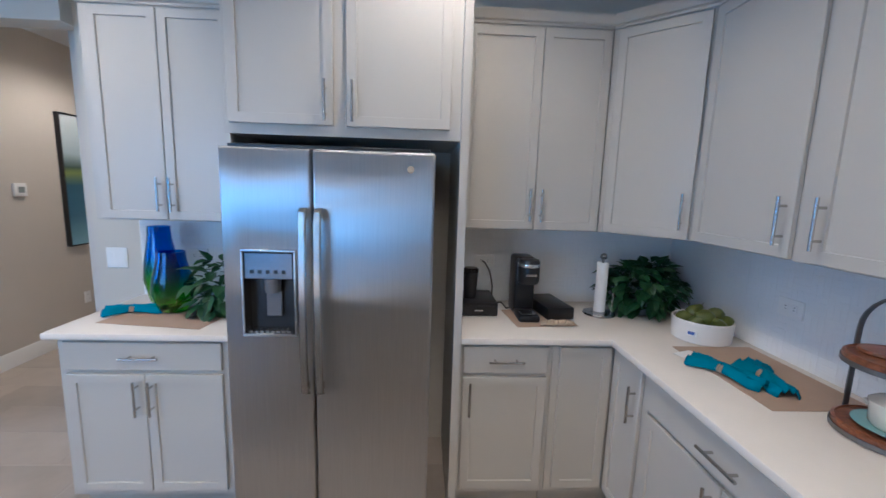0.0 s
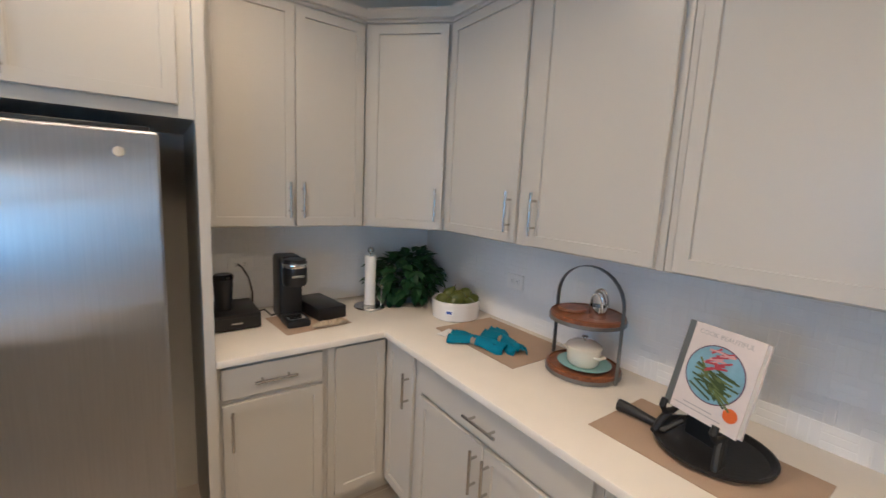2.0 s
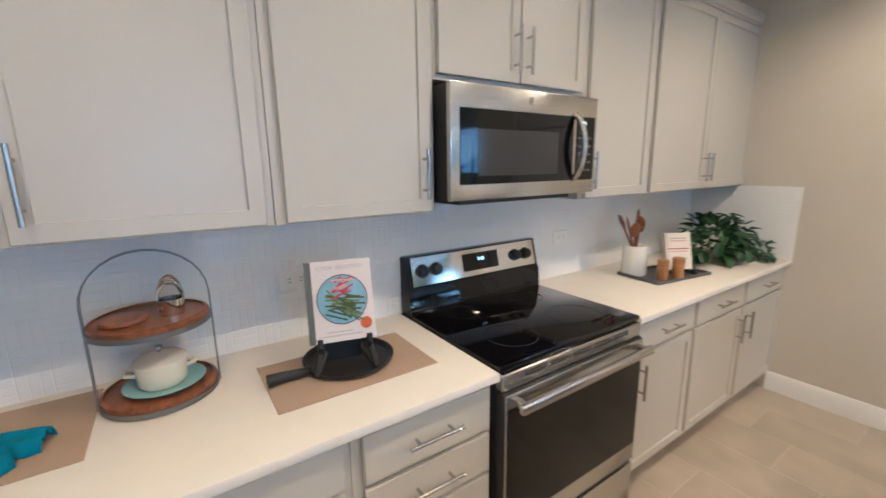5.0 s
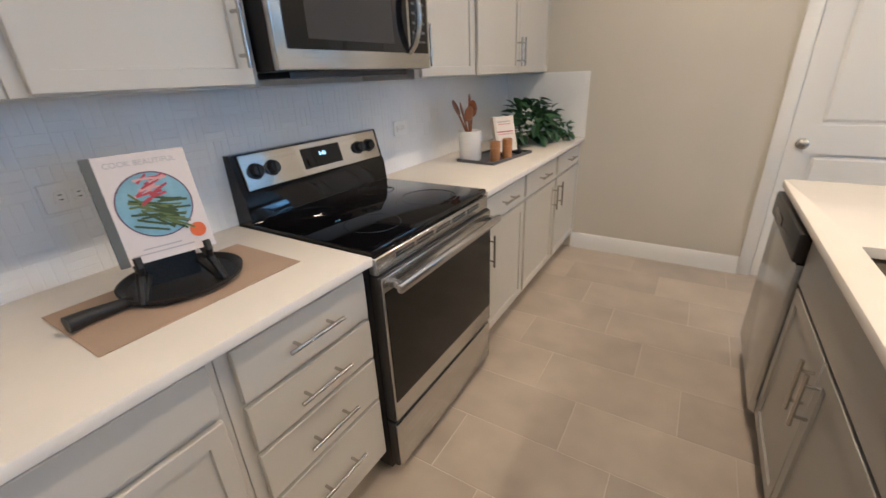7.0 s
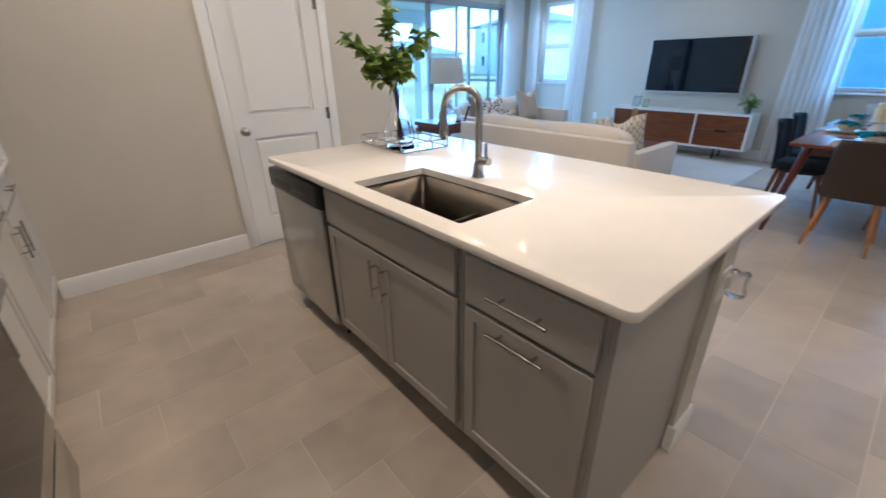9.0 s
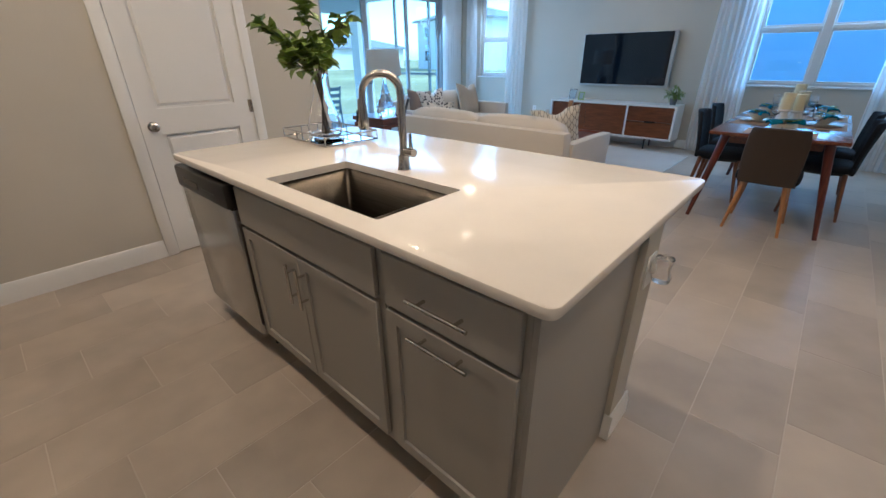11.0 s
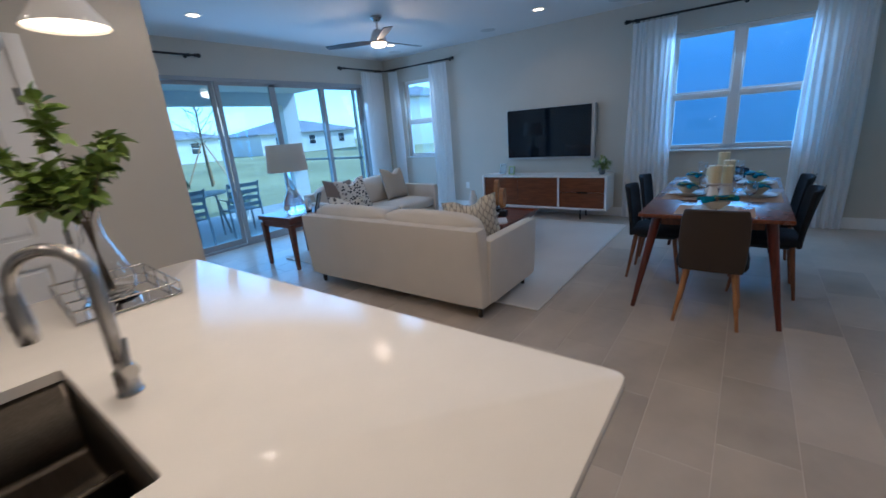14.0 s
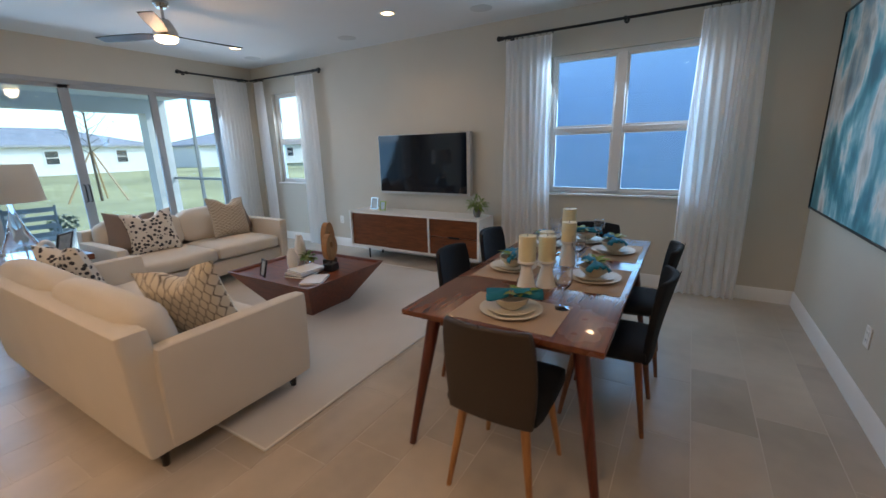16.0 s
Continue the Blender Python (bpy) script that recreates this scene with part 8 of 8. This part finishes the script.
# bare young tree with stakes
tree = thing("tree", pose(-8.5, -17, -0.16), "bare young tree held by wooden stakes", "tree")
bm = bmesh.new()
tube(bm, [(0, 0, 0), (0.03, 0.02, 1.5), (0, 0.05, 3.0), (0.05, 0, 4.4)], 0.05, 8, 0.012)
part("trunk", bm, STEM, tree)
bm = bmesh.new()
for k in range(26):
    z = 1.7 + 2.4 * k / 26
    a = k * 2.4
    ln = rnd.uniform(0.5, 1.1) * (1.2 - 0.2 * z / 4)
    tube(bm, [(0.02, 0.03, z), (ln * 0.5 * math.cos(a), ln * 0.5 * math.sin(a), z + 0.3), (ln * math.cos(a + 0.2), ln * math.sin(a + 0.2), z + 0.8)], 0.014, 5, 0.004)
part("limb", bm, STEM, tree)
bm = bmesh.new()
for k in range(240):
    a, z = rnd.uniform(0, 6.3), rnd.uniform(2.0, 4.8)
    r_ = rnd.uniform(0.2, 0.9)
    leaf(bm, Vector((r_ * math.cos(a), r_ * math.sin(a), z)), Vector((rnd.uniform(-1, 1), rnd.uniform(-1, 1), -0.4)), Vector((0, 0, 1)), 0.07, 0.5)
part("crown", bm, LEAF, tree)
for k in range(3):
    a = k * 2.1
    bm = bmesh.new()
    cyl(bm, (1.0 * math.cos(a), 1.0 * math.sin(a), 0), (0.05 * math.cos(a), 0.05 * math.sin(a), 1.8), 0.03, n=8)
    part("stake", bm, PALEWOOD, tree)

# ---------------------------------------------------------------- tiling: wall and floor, piece by piece


def tile_mesh(name, w, h, t, material, bev=0.002):
    """A low slab with sloped edges; face up along +z."""
    me = bpy.data.meshes.new(name)
    a, b = w / 2, h / 2
    c, d = a - bev, b - bev
    v = [(-a, -b, 0), (a, -b, 0), (a, b, 0), (-a, b, 0), (-a, -b, t - bev * 0.6), (a, -b, t - bev * 0.6), (a, b, t - bev * 0.6), (-a, b, t - bev * 0.6), (-c, -d, t), (c, -d, t), (c, d, t), (-c, d, t)]
    f = [(8, 9, 10, 11)] + [(k, (k + 1) % 4, 4 + (k + 1) % 4, 4 + k) for k in range(4)] + [(4 + k, 4 + (k + 1) % 4, 8 + (k + 1) % 4, 8 + k) for k in range(4)]
    me.from_pydata(v, [], f)
    me.materials.append(material)
    return me


def joined(name, mats, mesh, material, parent, label):
    """Many copies of one tile as a single mesh."""
    base_v = [v.co.copy() for v in mesh.vertices]
    base_f = [tuple(p.vertices) for p in mesh.polygons]
    V, F = [], []
    for m in mats:
        o = len(V)
        V += [tuple(m @ v) for v in base_v]
        F += [tuple(o + i for i in f) for f in base_f]
    me = bpy.data.meshes.new(name)
    me.from_pydata(V, [], F)
    me.materials.append(material)
    ob = new(name, me)
    ob.parent = parent
    ob["kind"] = "stuff"
    if label:
        ob["label"] = label
    return ob


def splash(name, m, w, z0, z1, near, skip=()):
    """Wall tiling in a basket weave of three strips by three; local x along the wall, y up, z out."""
    bed = structure(name, bbox(0, w, z0, z1, 0, TF - 0.0009), WGROUT, "glossy white basket-weave tiled splashback", "splashback")
    bed.matrix_world = m
    S = 0.0762
    strip_ = tile_mesh("wall_tile", S - 0.0016, S / 3 - 0.0016, 0.0042, WTILE, 0.0012)
    rest = []
    count = 0
    for i in range(int(math.ceil(w / S))):
        for j in range(int(math.ceil((z1 - z0) / S))):
            for k in range(3):
                o = (k - 1) * S / 3
                cx, cy = (i + 0.5) * S, z0 + (j + 0.5) * S
                if (i + j) % 2:
                    q = pose(cx, cy + o, TF - 0.0042)
                    ex, ey = S / 2, S / 6
                else:
                    q = pose(cx + o, cy, TF - 0.0042, 0, 0, 90)
                    ex, ey = S / 6, S / 2
                p = q.translation
                if p.x + ex > w + 0.001 or p.y + ey > z1 + 0.004:
                    continue
                q = q @ pose(0, 0, 0, rnd.uniform(-0.5, 0.5), rnd.uniform(-0.4, 0.4), 0)
                if near[0] <= p.x <= near[1] and p.y < z0 + 0.46 and count < 300:
                    t = new("wall_tile", strip_)
                    t.parent = bed
                    t.matrix_basis = q
                    count += 1
                else:
                    rest.append(q)
    if rest:
        joined("tile_field", rest, strip_, WTILE, bed, "")


# local frames: x along the wall, y up, z out into the room
splash("splashback_east", Matrix(((0, 0, -1, XE), (-1, 0, 0, YN), (0, 1, 0, 0), (0, 0, 0, 1))), YN - YK, CT, ZB, (1.55, 2.30))
splash("splashback_north", Matrix(((1, 0, 0, 0.502), (0, 0, -1, YN), (0, 1, 0, 0), (0, 0, 0, 1))), XE - TF - 0.502, CT, ZB, (0, 0.4))
splash("splashback_side", Matrix(((1, 0, 0, -1.30), (0, 0, -1, YN), (0, 1, 0, 0), (0, 0, 0, 1))), 0.80, CT, ZB, (0, 0.3))
splash("splashback_south", Matrix(((-1, 0, 0, XE - TF), (0, 0, 1, YK), (0, 1, 0, 0), (0, 0, 0, 1))), 0.64, CT, ZB, (0, 0.3))

# floor: 0.3 x 0.6 porcelain, each row shifted by a third
fl_ob = bpy.data.objects["floor"]
ft = tile_mesh("floor_tile", 0.596, 0.296, 0.0045, TILE, 0.0012)
rest = []
count = 0
for i in range(-16, 22):
    yc = -0.105 + 0.3 * i + 0.15
    for k in range(-13, 5):
        xc = 0.12 - 0.2 * i + 0.6 * k + 0.3
        xc = (xc + 7.5) % (0.6 * 18) - 7.5
        if xc > XE + 0.2 or xc < XW - 0.2 or yc < YS - 0.1 or yc > 6.1:
            continue
        if yc > YN + 0.1 and not (XH - 0.3 < xc < -1.4):
            continue
        if yc < YK - 0.2 and xc > XK + 0.2:
            continue
        q = pose(xc, yc, -0.0045, 0, 0, 180 * rnd.randint(0, 1))
        if xc > -5.0 and count < 300:
            t = new("tile", ft)
            t.parent = fl_ob
            t.matrix_basis = q
            count += 1
        else:
            rest.append(q)
if rest:
    joined("tile_field", rest, ft, TILE, fl_ob, "")
